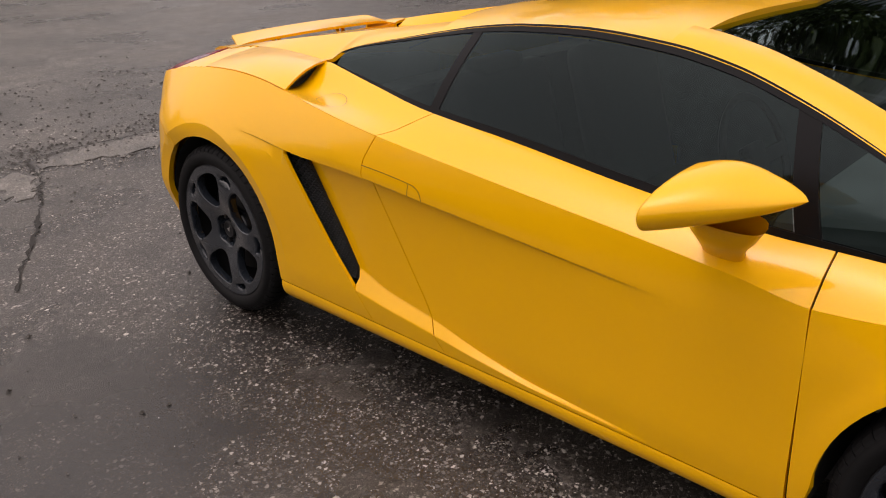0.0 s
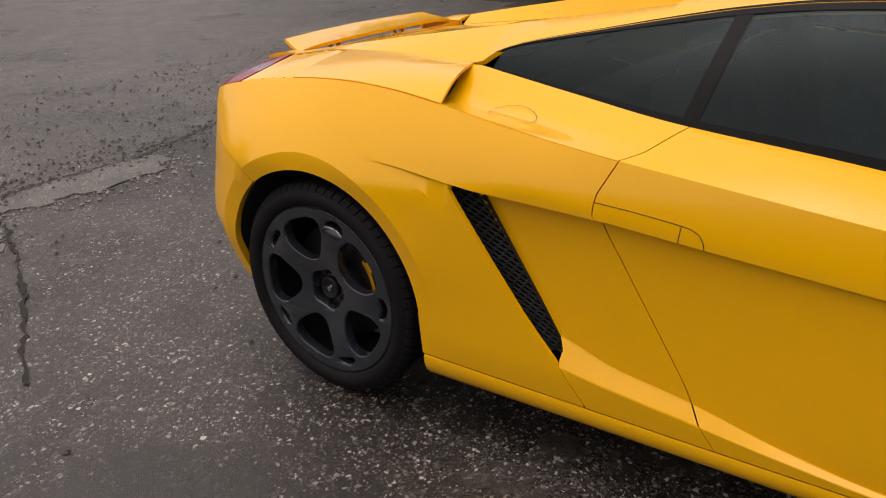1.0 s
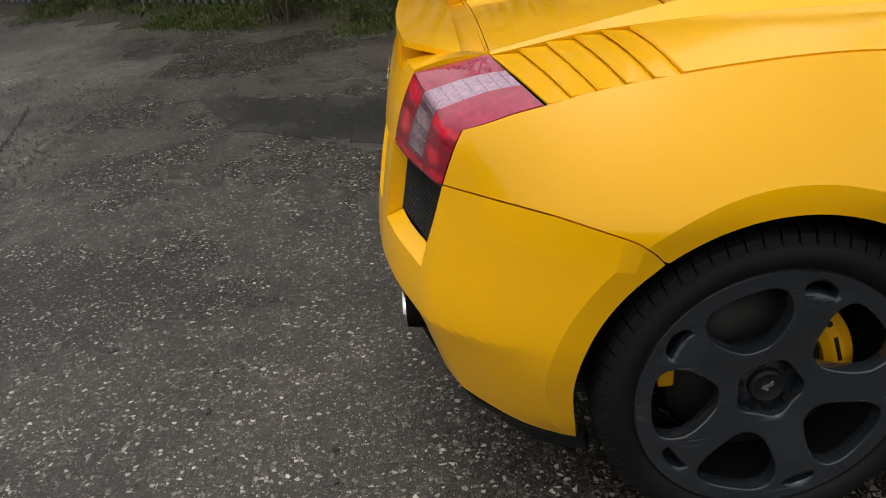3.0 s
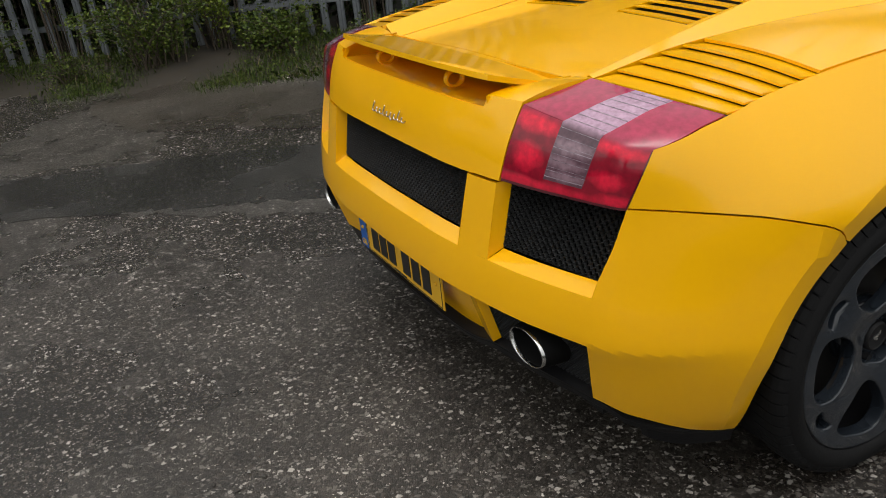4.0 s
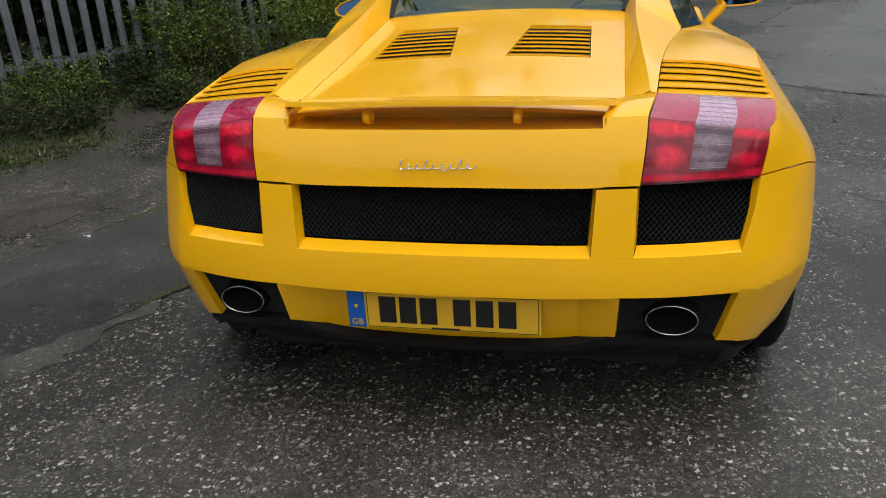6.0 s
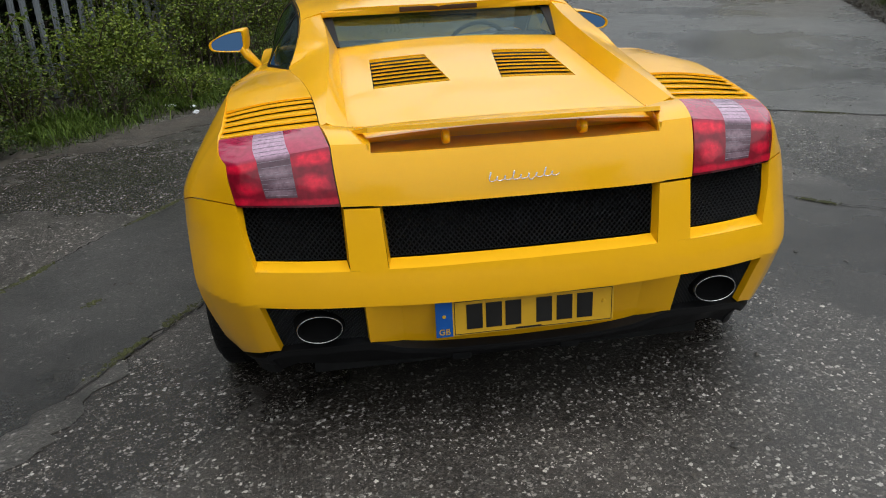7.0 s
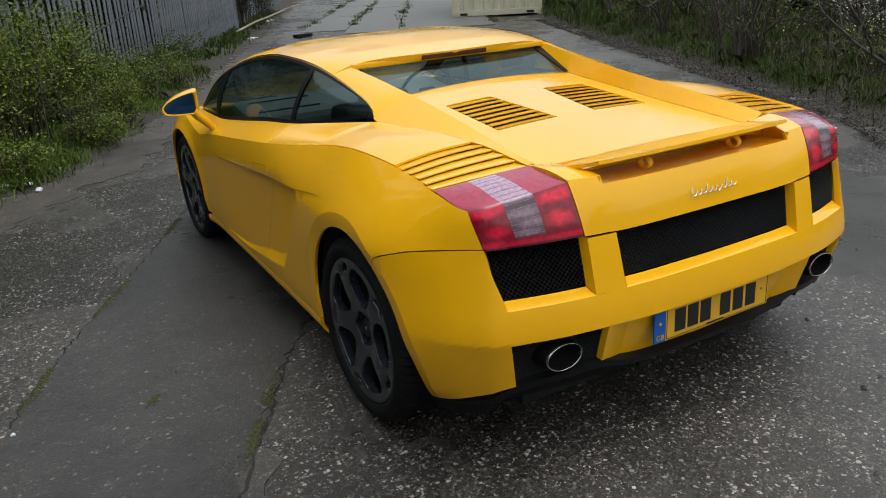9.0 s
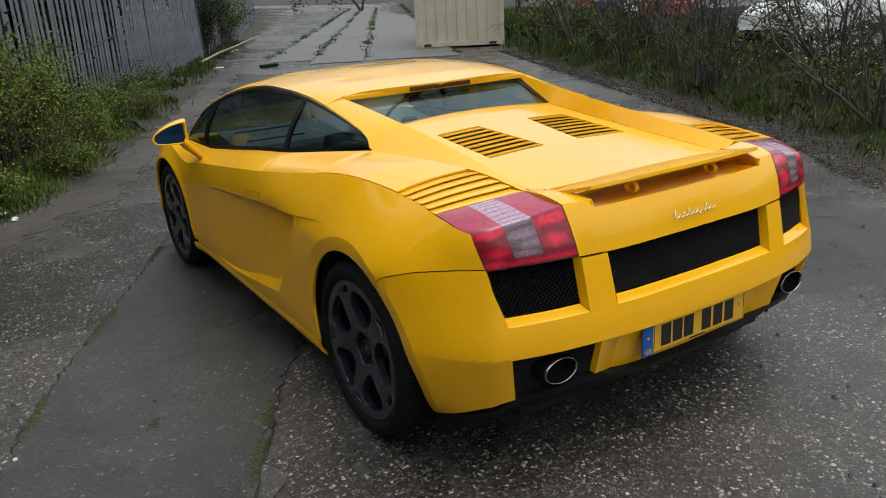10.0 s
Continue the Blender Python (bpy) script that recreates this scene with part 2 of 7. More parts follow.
def lathe(profile, axis_x, n=72, close=False):
    """Turn a profile of (x, r) round the line y=0, z=0 along x."""
    verts, faces = [], []
    m = len(profile)
    for k in range(n):
        a = 2 * math.pi * k / n
        for x, r in profile:
            verts.append((x, r * math.cos(a), r * math.sin(a)))
    for k in range(n):
        for i in range(m - 1):
            a, b = k * m + i, ((k + 1) % n) * m + i
            faces.append((a, a + 1, b + 1, b))
    return verts, faces


# ---- the car: its surfaces ----
AXLE_F = 2.56
ARCH = (0.008, 0.335, 0.373)      # rear wheel opening: y, z, radius
ARCH_F = (2.57, 0.33, 0.36)
BAND = 0.051                      # flat band round the rear opening, inside the flare's crease
PLAN = np.array([(0, -.735), (.25, -.733), (.42, -.72), (.56, -.694), (.70, -.651), (.788, -.616), (.810, -.599), (.903, -.477), (.951, -.335), (.967, -.15), (.965, .02),
                 (.948, .3), (.937, .6), (.928, 1.1), (.926, 1.6), (.925, 2.0), (.93, 2.3), (.94, 2.56), (.935, 2.8), (.90, 3.05), (.80, 3.28), (.6, 3.42), (.3, 3.5), (0, 3.52)])
PLAN[:, 0] += np.interp(PLAN[:, 1], [.10, .30, .60, .88, 1.15, 1.6, 1.9], [0, .011, .013, .013, .010, .004, 0])
S_K = np.r_[0, np.cumsum(np.linalg.norm(np.diff(PLAN, axis=0), axis=1))]
plan = curve_fn(np.c_[S_K, PLAN])
S_D = np.linspace(0, S_K[-1], 1200)
P_D = plan(S_D)
T_D = np.gradient(P_D, axis=0)
T_D /= np.linalg.norm(T_D, axis=1, keepdims=True)
N_D = np.c_[T_D[:, 1], -T_D[:, 0]]


def s_at_y(y):
    return np.interp(y, P_D[:, 1], S_D)


def s_at_x(x):
    """Along the tail, by the distance from the middle."""
    k = P_D[:, 1] < -0.3
    return np.interp(x, P_D[k, 0], S_D[k])


S_CORNER = float(s_at_x(.85))
z_sh = curve_fn([(-.6, .848), (-.45, .890), (-.176, .925), (.10, .940), (.25, .932), (.43, .912), (.60, .889), (.75, .870), (.91, .852), (1.157, .826), (1.42, .798), (1.75, .765), (2.0, .737), (2.15, .716), (2.30, .728), (2.45, .765), (2.6, .785), (2.9, .72), (3.3, .55), (3.52, .45)])
d_sh = curve_fn([(-.6, .11), (-.45, .13), (-.176, .142), (.1, .122), (.25, .112), (.43, .088), (.60, .061), (.75, .044), (.91, .031), (1.1, .024), (1.5, .017), (2.1, .01), (2.56, .04), (2.9, .06), (3.52, .05)])
z_cr = curve_fn([(-.2, .80), (.3, .765), (.52, .742), (.85, .725), (1.08, .705), (1.45, .675), (2.2, .62)])
scallop_depth = curve_fn([(.40, .056), (.5, .056), (.62, .052), (.72, .045), (.85, .034), (1.0, .030), (1.2, .024), (1.45, .014), (1.85, .0)])
ramp_z = curve_fn([(.4, .345, .425), (.77, .332, .396), (.92, .313, .352), (1.1, .291, .325), (1.31, .266, .280), (1.5, .250, .257), (2.0, .240, .246)])
d_rear = curve_fn([(.20, .10), (.225, .088), (.30, .056), (.36, .036), (.44, .0115), (.470, .0012), (.476, .0), (.52, .004), (.615, .022), (.75, .05), (.82, .068), (.87, .088), (.93, .12)])


def body(s, z):
    """The painted skin of tail and side: s along the plan from the middle of the tail, z up."""
    s, z = np.broadcast_arrays(np.asarray(s, float), np.asarray(z, float))
    px, py = np.interp(s, S_D, P_D[:, 0]), np.interp(s, S_D, P_D[:, 1])
    nx, ny = np.interp(s, S_D, N_D[:, 0]), np.interp(s, S_D, N_D[:, 1])
    zs, ds = z_sh(py), d_sh(py)
    zc = np.minimum(zs - 0.12, lerp(.70, .76, ease((py - .3) / .5)))
    t = np.clip((z - zc) / (zs - zc), 0, 1.3)
    side = ds * t ** 1.5
    side = side + np.where(py < .1, 0.078 * np.clip((0.43 - z) / 0.205, 0, 1.2) ** 1.3, 0.03 * np.clip((0.32 - z) / 0.2, 0, 1) ** 1.5)
    # the hollow behind the door, under the crease
    crease = z_cr(py)
    ramp = ramp_z(py)
    hollow = scallop_depth(py) * ease((crease - z) / 0.010) * np.clip((z - ramp[..., 0]) / (ramp[..., 1] - ramp[..., 0]), 0, 1)
    behind = np.interp(z, [.30, .347, .44, .533, .632, .732, .80], [.82, .78, .70, .631, .56, .488, .44])   # the vent's rear edge
    hollow = np.where((py < 1.85) & (py > 0.4), hollow * ease((py - behind - .003) / .018), 0)
    # the crease runs on behind the vent and dies out over the wheel
    below = crease - z
    hollow = hollow + .0085 * ease(below / .005) * np.exp(-np.maximum(below, 0) / .038) * ease((py - .17) / .28) * (py < .80) * (1 - ease((py - behind + .012) / .02))
    # rolled flare round the rear wheel opening
    r = np.hypot(py - ARCH[0], z - ARCH[1])
    over = r - ARCH[2] - BAND
    flare = -0.014 * np.where(over > 0, np.exp(-over / 0.085), 1 + 0.85 * over / BAND)
    flare = flare * np.where(py < 0, ease((z - .20) / .08), ease((z - .36) / .22)) * (py > -0.62) * (py < .9) * ease((py + .60) / .12)
    rf = np.hypot(py - ARCH_F[0], z - ARCH_F[1])
    flare_f = -0.010 * np.exp(-((rf - ARCH_F[2]) / 0.035) ** 2)
    w = ease((py + 0.62) / 0.40)
    d = lerp(d_rear(z), side + flare_f, w) + flare + hollow
    d = d - .018 * np.exp(-((s - S_CORNER) / .15) ** 2) * ease((z - .70) / .18)      # the corner over the tail lamp stands proud
    return stack(px - nx * d, py - ny * d, z)


def arch_z(y, arch):
    return arch[1] + np.sqrt(np.maximum(arch[2] ** 2 - (y - arch[0]) ** 2, 0))


def arch_y(z, arch, side):
    return arch[0] + side * np.sqrt(np.maximum(arch[2] ** 2 - (z - arch[1]) ** 2, 0))


seam_z = curve_fn([(-.75, .755), (-.57, .752), (-.40, .733), (-.30, .706), (-.245, .684), (-.205, .642), (-.15, .5), (.6, .1)])   # bumper to wing
sill_top = curve_fn([(.3, .246), (.8, .237), (1.17, .233), (2.3, .235)])
belt = curve_fn([(.386, .646, .97), (.7, .715, .935), (.97, .765, .905), (1.29, .785, .877), (1.72, .805, .83), (2.06, .815, .803), (2.3, .815, .803), (2.5, .80, .80)])
arc = curve_fn([(.386, .641, .977), (.43, .625, 1.006), (.50, .615, 1.028), (.57, .610, 1.043), (.71, .603, 1.069), (.87, .601, 1.099), (1.05, .608, 1.129), (1.22, .624, 1.147), (1.42, .638, 1.154), (1.66, .652, 1.138), (1.83, .679, 1.111), (2.0, .720, 1.064), (2.185, .762, .992), (2.5, .80, .81)])
inner = curve_fn([(-.44, .53, .928), (-.21, .549, .960), (.1, .59, .972), (.33, .634, .972), (.386, .641, .977), (.43, .625, 1.006), (.50, .615, 1.028), (.57, .610, 1.043), (.71, .603, 1.069), (.87, .601, 1.099)])
ridge = curve_fn([(-.44, .515, .932), (-.3, .51, .955), (0, .495, 1.0), (.3, .486, 1.042), (.6, .491, 1.085), (.87, .508, 1.124)])
roof_mid = curve_fn([(.83, 1.142), (1.05, 1.174), (1.4, 1.201), (1.65, 1.197), (1.85, 1.167), (2.0, 1.115)])
G = 0.0018   # half a panel gap

car = tagged(new("sports_car"), "bright yellow low two-seat sports car on wet asphalt", "car")
car.location, car.rotation_euler = (.0071, 0, 0), (0, -.0095, 0)      # the yard falls slightly to the car's left

# rear wing
def knots(V, ks, zs):
    """Height by V through the given lines."""
    z = zs[0] + 0 * V
    for i in range(len(ks) - 1):
        z = np.where(V >= ks[i], lerp(zs[i], zs[i + 1], (V - ks[i]) / (ks[i + 1] - ks[i])), z)
    return z


cols = np.unique(np.r_[np.linspace(-.66, -.2, 26), ARCH[0] + ARCH[2] * np.cos(np.linspace(math.pi, 0, 44)), np.linspace(.39, .432, 4), np.linspace(.445, .488, 4)])
cols = cols[(cols > -.665)]


def wing(U, V):
    y = U
    fade = 1 - ease((U - wing_y0) / .16)
    for _ in range(5):
        lo = seam_z(y) + G
        az = arch_z(y, ARCH)
        lo = np.where(np.abs(y - ARCH[0]) < ARCH[2], np.maximum(lo, az), lo)
        lo = np.where(y >= ARCH[0] + ARCH[2], sill_top(y) + G, lo)
        ring = ARCH[2] + BAND
        mid_ = np.where(np.abs(y - ARCH[0]) < ring, ARCH[1] + np.sqrt(np.maximum(ring ** 2 - (y - ARCH[0]) ** 2, 0)), ARCH[1])
        mid_ = np.maximum(mid_, lo + .012)
        hi = z_sh(y) - G
        cr = np.clip(np.where(y > .1, z_cr(y), z_cr(.1)), mid_ + .03, hi - .05)
        z = knots(V, [0, .3, .6, .64, 1], [lo, mid_, cr - .008, cr + .001, hi])
        y = U + (lamp_y(z) - wing_y0) * fade
    return body(s_at_y(y), z)


def lamp_y(z):
    """Where the wing ends against the tail lamp, by height."""
    return np.interp(s_at_x(np.interp(z, [.75, .86, .88], [.811, .846, .850])), S_D, P_D[:, 1])


s0 = s_at_x(0.808)
wing_y0 = float(np.interp(s0, S_D, P_D[:, 1]))
cols_w = cols[cols > wing_y0]
cols_w = np.r_[wing_y0, cols_w]
vs = np.r_[0, .1, .2, .285, .3, .315, np.linspace(.345, .6, 9), .62, .64, np.linspace(.67, 1, 12)]
vent_rear = curve_fn([(.488, .732), (.56, .632), (.631, .533), (.70, .44), (.78, .347), (.80, .325)])
g1 = grid_of(wing, cols_w, vs)
g2 = grid_of(lambda U, V: body(s_at_y(U), lerp(sill_top(U) + G, np.where(U < .78, vent_rear(U), np.interp(U, [.78, .855], [.347, .245])), V)), np.linspace(.488, .855, 29), np.linspace(0, 1, 20))


def door_seam(z):
    """Where the door's rear edge lies, by height."""
    return np.interp(z, [.23, .325, .37, .70, .737, .78, .865, .90, .935], [1.172, 1.104, 1.083, .878, .862, .868, .912, .955, 1.03])


def quarter_up(U, V):
    y = np.full_like(U, .8)
    for _ in range(8):
        z = lerp(z_cr(y) + 0.001, z_sh(y) - G, V)
        y = lerp(.488, door_seam(z) - G, U)
    return body(s_at_y(y), z)


g3 = grid_of(quarter_up, np.linspace(0, 1, 26), np.linspace(0, 1, 16))
sheets("rear_wing", [g1, g2, g3], (1, 0, 0.2), YELLOW, car)

# hollow behind the door with the vent at its rear


FOLDS = [0, .10, .12, .23, .25, .72, 1]


def hollow_skin(U, V):
    y = np.full_like(U, .9)
    for _ in range(8):
        r = ramp_z(y)
        a, b, c = sill_top(y) + G, r[..., 0], r[..., 1]
        z = knots(V, FOLDS, [a, b - .002, b + .002, c - .003, c + .002, z_cr(y) - .012, z_cr(y) - .001])
        y0 = np.interp(z, [.20, .245, .335, .352, .365, .401, .557, .705, .735], [.891, .858, .791, .790, .793, .773, .661, .552, .529])
        y = lerp(y0, door_seam(z) - G, U)
    return body(s_at_y(y), z)


sheets("side_scoop", [grid_of(hollow_skin, np.linspace(0, 1, 30), np.r_[0, .05, .10, .12, .155, .19, .23, .25, np.linspace(.28, .72, 14), np.linspace(.76, 1, 5)])], (1, 0, 0.2), YELLOW, car)

# door
def door_skin(U, V):
    y = np.full_like(U, 1.5)
    for _ in range(8):
        r = ramp_z(y)
        a, b, c = sill_top(y) + G, r[..., 0], r[..., 1]
        z = knots(V, [0, .08, .10, .19, .21, .62, .66, 1], [a, b - .001, b + .001, c - .001, c + .001, z_cr(y) - .011, z_cr(y) + .001, z_sh(y)])
        y = lerp(door_seam(z) + G, lerp(2.165, 2.145, V) - G, U)
    return body(s_at_y(y), z)


def top_band(y, V, sag=1.0):
    """Between the shoulder and the foot of the windows."""
    s = body(s_at_y(y), z_sh(y))
    b = belt(y)
    b = stack(b[..., 0], y, b[..., 1])
    p = lerp(s, b, V[..., None])
    dip = 0.036 * np.clip((1.0 - y) / 0.5, 0, 1) ** 1.2 * np.sin(np.pi * np.clip(V, 0, 1)) ** 1.2
    round_ = 0.010 * np.sin(np.pi * np.clip(V, 0, 1)) * np.clip((y - .9) / .4, 0, 1)
    p[..., 2] += round_ - dip * sag
    return p


def door_top(U, V):
    y0 = np.interp(V, [0, .3, 1], [.904, .942, .998]) + G
    return top_band(lerp(y0, 2.145 - G, U), V)


vv = np.r_[0, .04, .08, .10, .13, .16, .19, .21, np.linspace(.25, .62, 12), .635, .65, .66, np.linspace(.69, 1, 12)]
sheets("door", [grid_of(door_skin, np.linspace(0, 1, 60), vv), grid_of(door_top, np.linspace(0, 1, 50), np.linspace(0, 1, 11))], (1, 0, 0.3), YELLOW, car)


def shelf(U, V):
    y1 = np.interp(V, [0, .3, 1], [.904, .942, .998]) - G
    p = top_band(lerp(lerp(.345, .275, V), y1, U), V)
    p[..., 2] -= .010 * (1 - ease(U / .15))
    return p


sheets("fuel_flap_shelf", [grid_of(shelf, np.linspace(0, 1, 26), np.linspace(0, 1, 21))], (0.3, 0, 1), YELLOW, car)

# sill
def sill_skin(U, V):
    z = lerp(.165, sill_top(U) - G, V)
    p = body(s_at_y(U), z)
    p[..., 0] += 0.006 * np.sin(np.pi * np.clip(V, 0, 1)) ** 0.8
    p[..., 0] -= 0.02 * (1 - V) ** 3
    return p


sheets("sill", [grid_of(sill_skin, np.linspace(.385, 2.215, 60), np.linspace(0, 1, 12))], (1, 0, 0), YELLOW, car)

# front wing
cols_f = np.unique(np.r_[np.linspace(2.168, ARCH_F[0] - ARCH_F[2], 4), ARCH_F[0] + ARCH_F[2] * np.cos(np.linspace(math.pi, 0, 36)), np.linspace(ARCH_F[0] + ARCH_F[2], 3.52, 26)])


def front_wing(U, V):
    lo = np.where(np.abs(U - ARCH_F[0]) < ARCH_F[2], arch_z(U, ARCH_F), np.where(U < 2.5, .255, .19))
    lo = np.where(np.abs(U - ARCH_F[0]) < ARCH_F[2], np.maximum(lo, .255 * (U < 2.5) + .19 * (U >= 2.5)), lo)
    z = lerp(lo, z_sh(U), V)
    y = U + (lerp(2.165, 2.145, V) + G - 2.168) * (1 - ease((U - 2.168) / .25))
    return body(s_at_y(y), z)


def hood(U, V):
    """U along the car, V from the shoulder to the middle."""
    s = body(s_at_y(U), z_sh(U))
    mid = np.interp(U, [2.15, 2.5, 2.75, 3.1, 3.52], [.80, .79, .755, .62, .46])
    k = np.clip(V, 0, 1)
    x = s[..., 0] * (1 - k)
    z = lerp(s[..., 2], mid, ease(k))
    z = z + 0.02 * np.sin(np.pi * np.clip(k * 2.2, 0, 1)) * np.clip((3.4 - U) / .6, 0, 1)
    return stack(x, U, z)


sheets("front_wing", [grid_of(front_wing, cols_f, np.linspace(0, 1, 18)), grid_of(lambda U, V: top_band(U, V), np.linspace(2.168 - .02, 2.5, 10), np.linspace(0, 1, 8))], (1, .2, .2), YELLOW, car)
sheets("bonnet", [grid_of(hood, np.linspace(2.5, 3.515, 30), np.linspace(0, 1, 30))], (0, 0, 1), YELLOW, car)

# rear bumper
z_bot = curve_fn([(0, .300), (.20, .306), (.345, .320), (.452, .348), (.60, .330), (.717, .308), (.80, .27), (.95, .215)])


def tail(x0, x1, za, zb, nu, nv, shift=0.0):
    """A patch of the tail between two distances from the middle and two heights (each a number or a function of x)."""
    fa = za if callable(za) else (lambda x: np.full_like(x, za))
    fb = zb if callable(zb) else (lambda x: np.full_like(x, zb))

    def fn(U, V):
        x = lerp(x0, x1, U)
        s = s_at_x(x)
        z = lerp(fa(x), fb(x), V)
        p = body(s, z)
        p[..., 1] += shift
        return p
    return grid_of(fn, np.linspace(0, 1, nu), np.linspace(0, 1, nv))


g_top = lambda x: np.interp(x, [0, .375, .50, .808], [.748, .748, .752, .747])
band_top = lambda x: np.interp(x, [0, .39, .49, .75, .9], [.580, .582, .580, .574, .570])
cz = lambda x: np.interp(x, [0, .45, .79, 1], [.472, .480, .469, .465])
g_out = lambda z: np.interp(z, [.303, .47, .577, .606, .706, .75], [.722, .744, .749, .757, .795, .811])   # outer edge of the openings


def corner(U, V):
    """From the outer grille round to the wheel opening."""
    zs = lerp(.308, .748, V)
    s_start = s_at_x(g_out(zs))
    ze = lerp(.215, .640, V)
    ring = (ARCH[0], ARCH[1], ARCH[2] + BAND)
    y_end = np.where(ze < ARCH[1], ARCH[0] - ARCH[2], arch_y(ze, ARCH, -1))
    s_end = s_at_y(y_end)
    zm = lerp(ze, zs, .07)
    for _ in range(6):
        s_mid = np.minimum(s_at_y(arch_y(zm, ring, -1)), s_end - .012)
        fm = (s_mid - s_start) / (s_end - s_start)
        zm = lerp(zs, ze, ease(fm) * 0.5 + fm * 0.5)
    k = .84
    s = np.where(U < k, lerp(s_start, s_mid, U / k), lerp(s_mid, s_end, (U - k) / (1 - k)))
    f = (s - s_start) / (s_end - s_start)
    z = lerp(zs, ze, ease(f) * 0.5 + f * 0.5)
    z = np.where(V > .999, seam_z(np.interp(s, S_D, P_D[:, 1])) - G, z)
    return body(s, z)


RECESS = lambda x: 0.036 * (1 - ease((x - .350) / .010) * 0.0 - np.clip((x - .352) / .098, 0, 1))


def low_mid(U, V):
    """The number plate's bay, set in under the crease."""
    x = np.where(U < .78, U / .78 * .352, lerp(.352, .452 , (U - .78) / .22))
    p = body(s_at_x(x), lerp(z_bot(x), cz(x) - .001, V))
    p[..., 1] += RECESS(x)
    return p


def ledge(x0, x1, dx0, dx1, drop, shift):
    """Sloping foot of a grille opening."""
    def fn(U, V):
        x = lerp(x0, x1, U)
        a = body(s_at_x(x), band_top(x))
        xi = lerp(x0 + dx0, x1 - dx1, U)
        b = body(s_at_x(xi), band_top(xi) + drop)
        b[..., 1] += shift
        return lerp(a, b, V[..., None])
    return grid_of(fn, np.linspace(0, 1, 24), np.linspace(0, 1, 4))


def jamb(edge, inset, shift):
    """Upright side of a grille opening: edge(z) on the skin, inset from it at the grille."""
    def fn(U, V):
        foot = band_top(np.full_like(U, float(edge(.58))))
        z = lerp(foot, np.full_like(U, .748), U)
        a = body(s_at_x(edge(z)), z)
        b = body(s_at_x(edge(z) + inset), np.maximum(z, foot + .018))
        b[..., 1] += shift
        return lerp(a, b, V[..., None])
    return grid_of(fn, np.linspace(0, 1, 10), np.linspace(0, 1, 3))


post = lambda U, V: body(s_at_x(lerp(.382 + .014 * V, .486 + .010 * V, U)), lerp(band_top(np.full_like(U, .44)), .748 - G, V))
pieces = [
    grid_of(low_mid, np.unique(np.r_[np.linspace(0, 1, 20), .78]), np.linspace(0, 1, 6)),
    tail(0, .748, cz, band_top, 44, 12),
    grid_of(post, np.linspace(0, 1, 8), np.linspace(0, 1, 8)),
    grid_of(corner, np.r_[np.linspace(0, .80, 30), .832, .84, .848, .88, .92, .96, 1], np.linspace(0, 1, 34)),
]
sheets("rear_bumper", pieces, (0.3, -1, 0), YELLOW, car, thick=0.022, fold=9)
for x0, x1, d0, d1 in ((0, .382, 0, .010), (.486, .748, .008, -.004)):
    sheets("grille_ledge", [ledge(x0, x1, d0, d1, .018, .034)], (0, -.5, 1), YELLOW, car, thick=0)
for edge, inset in ((lambda z: .382 + .014 * (z - .6) / .15, -.008), (lambda z: .486 + .010 * (z - .6) / .15, .007), (g_out, -.003)):
    sheets("grille_jamb", [jamb(edge, inset, .034)], (0, -1, 0), YELLOW, car, thick=0)

# upper tail panel, with its shoulders beside the spoiler
def deck_end(U, V):
    x = lerp(lerp(.412, .440, V), lerp(.529, .532, V), U)
    a = body(s_at_x(x), np.full_like(x, .908))
    b = stack(x, np.full_like(x, -.445), np.interp(U, [0, .5, 1], [.917, .926, .930]))
    p = lerp(a, b, V[..., None])
    p[..., 2] += 0.008 * np.sin(np.pi * V)
    return p


tail_edge = lambda z: np.interp(z, [.75, .908], [.5015, .529])
panel_low = lambda U, V: body(s_at_x(U * .412), lerp(g_top(U * .412) + G, .884, V))


def panel_end(U, V):
    z = lerp(g_top(np.full_like(U, .46)) + G, .908, V)
    return body(s_at_x(lerp(.412, tail_edge(z), U)), z)


sheets("tail_panel", [grid_of(panel_low, np.linspace(0, 1, 24), np.linspace(0, 1, 10)), grid_of(panel_end, np.linspace(0, 1, 8), np.linspace(0, 1, 12)), grid_of(deck_end, np.linspace(0, 1, 6), np.linspace(0, 1, 10))], (0, -1, 0.3), YELLOW, car)


def slot_floor(U, V):
    x = lerp(0, lerp(.412, .440, V), U)
    a = body(s_at_x(x), np.full_like(x, .883))
    b = stack(x, np.full_like(x, -.44), np.full_like(x, .868))
    return lerp(a, b, lerp(.045, 1, V)[..., None])


sheets("spoiler_bay", [grid_of(slot_floor, np.linspace(0, 1, 12), np.linspace(0, 1, 5)),
                       grid_of(lambda U, V: stack(lerp(.409, .440, U), lerp(-.622, -.43, U), lerp(lerp(.880, .857, U), lerp(.907, .918, U), V)), np.linspace(0, 1, 8), np.linspace(0, 1, 4)),
                       grid_of(lambda U, V: stack(lerp(0, .441, U), np.full_like(U, -.441), lerp(.857, .915, V)), np.linspace(0, 1, 8), np.linspace(0, 1, 3))],
       (0, -.3, 1), YELLOW, car, thick=0.004)

# tail lamps: lens in strips, each wrapping over the top
Y_E = float(np.interp(s_at_x(.8465), S_D, P_D[:, 1]))
HEAD = float(z_sh(Y_E)) - .003


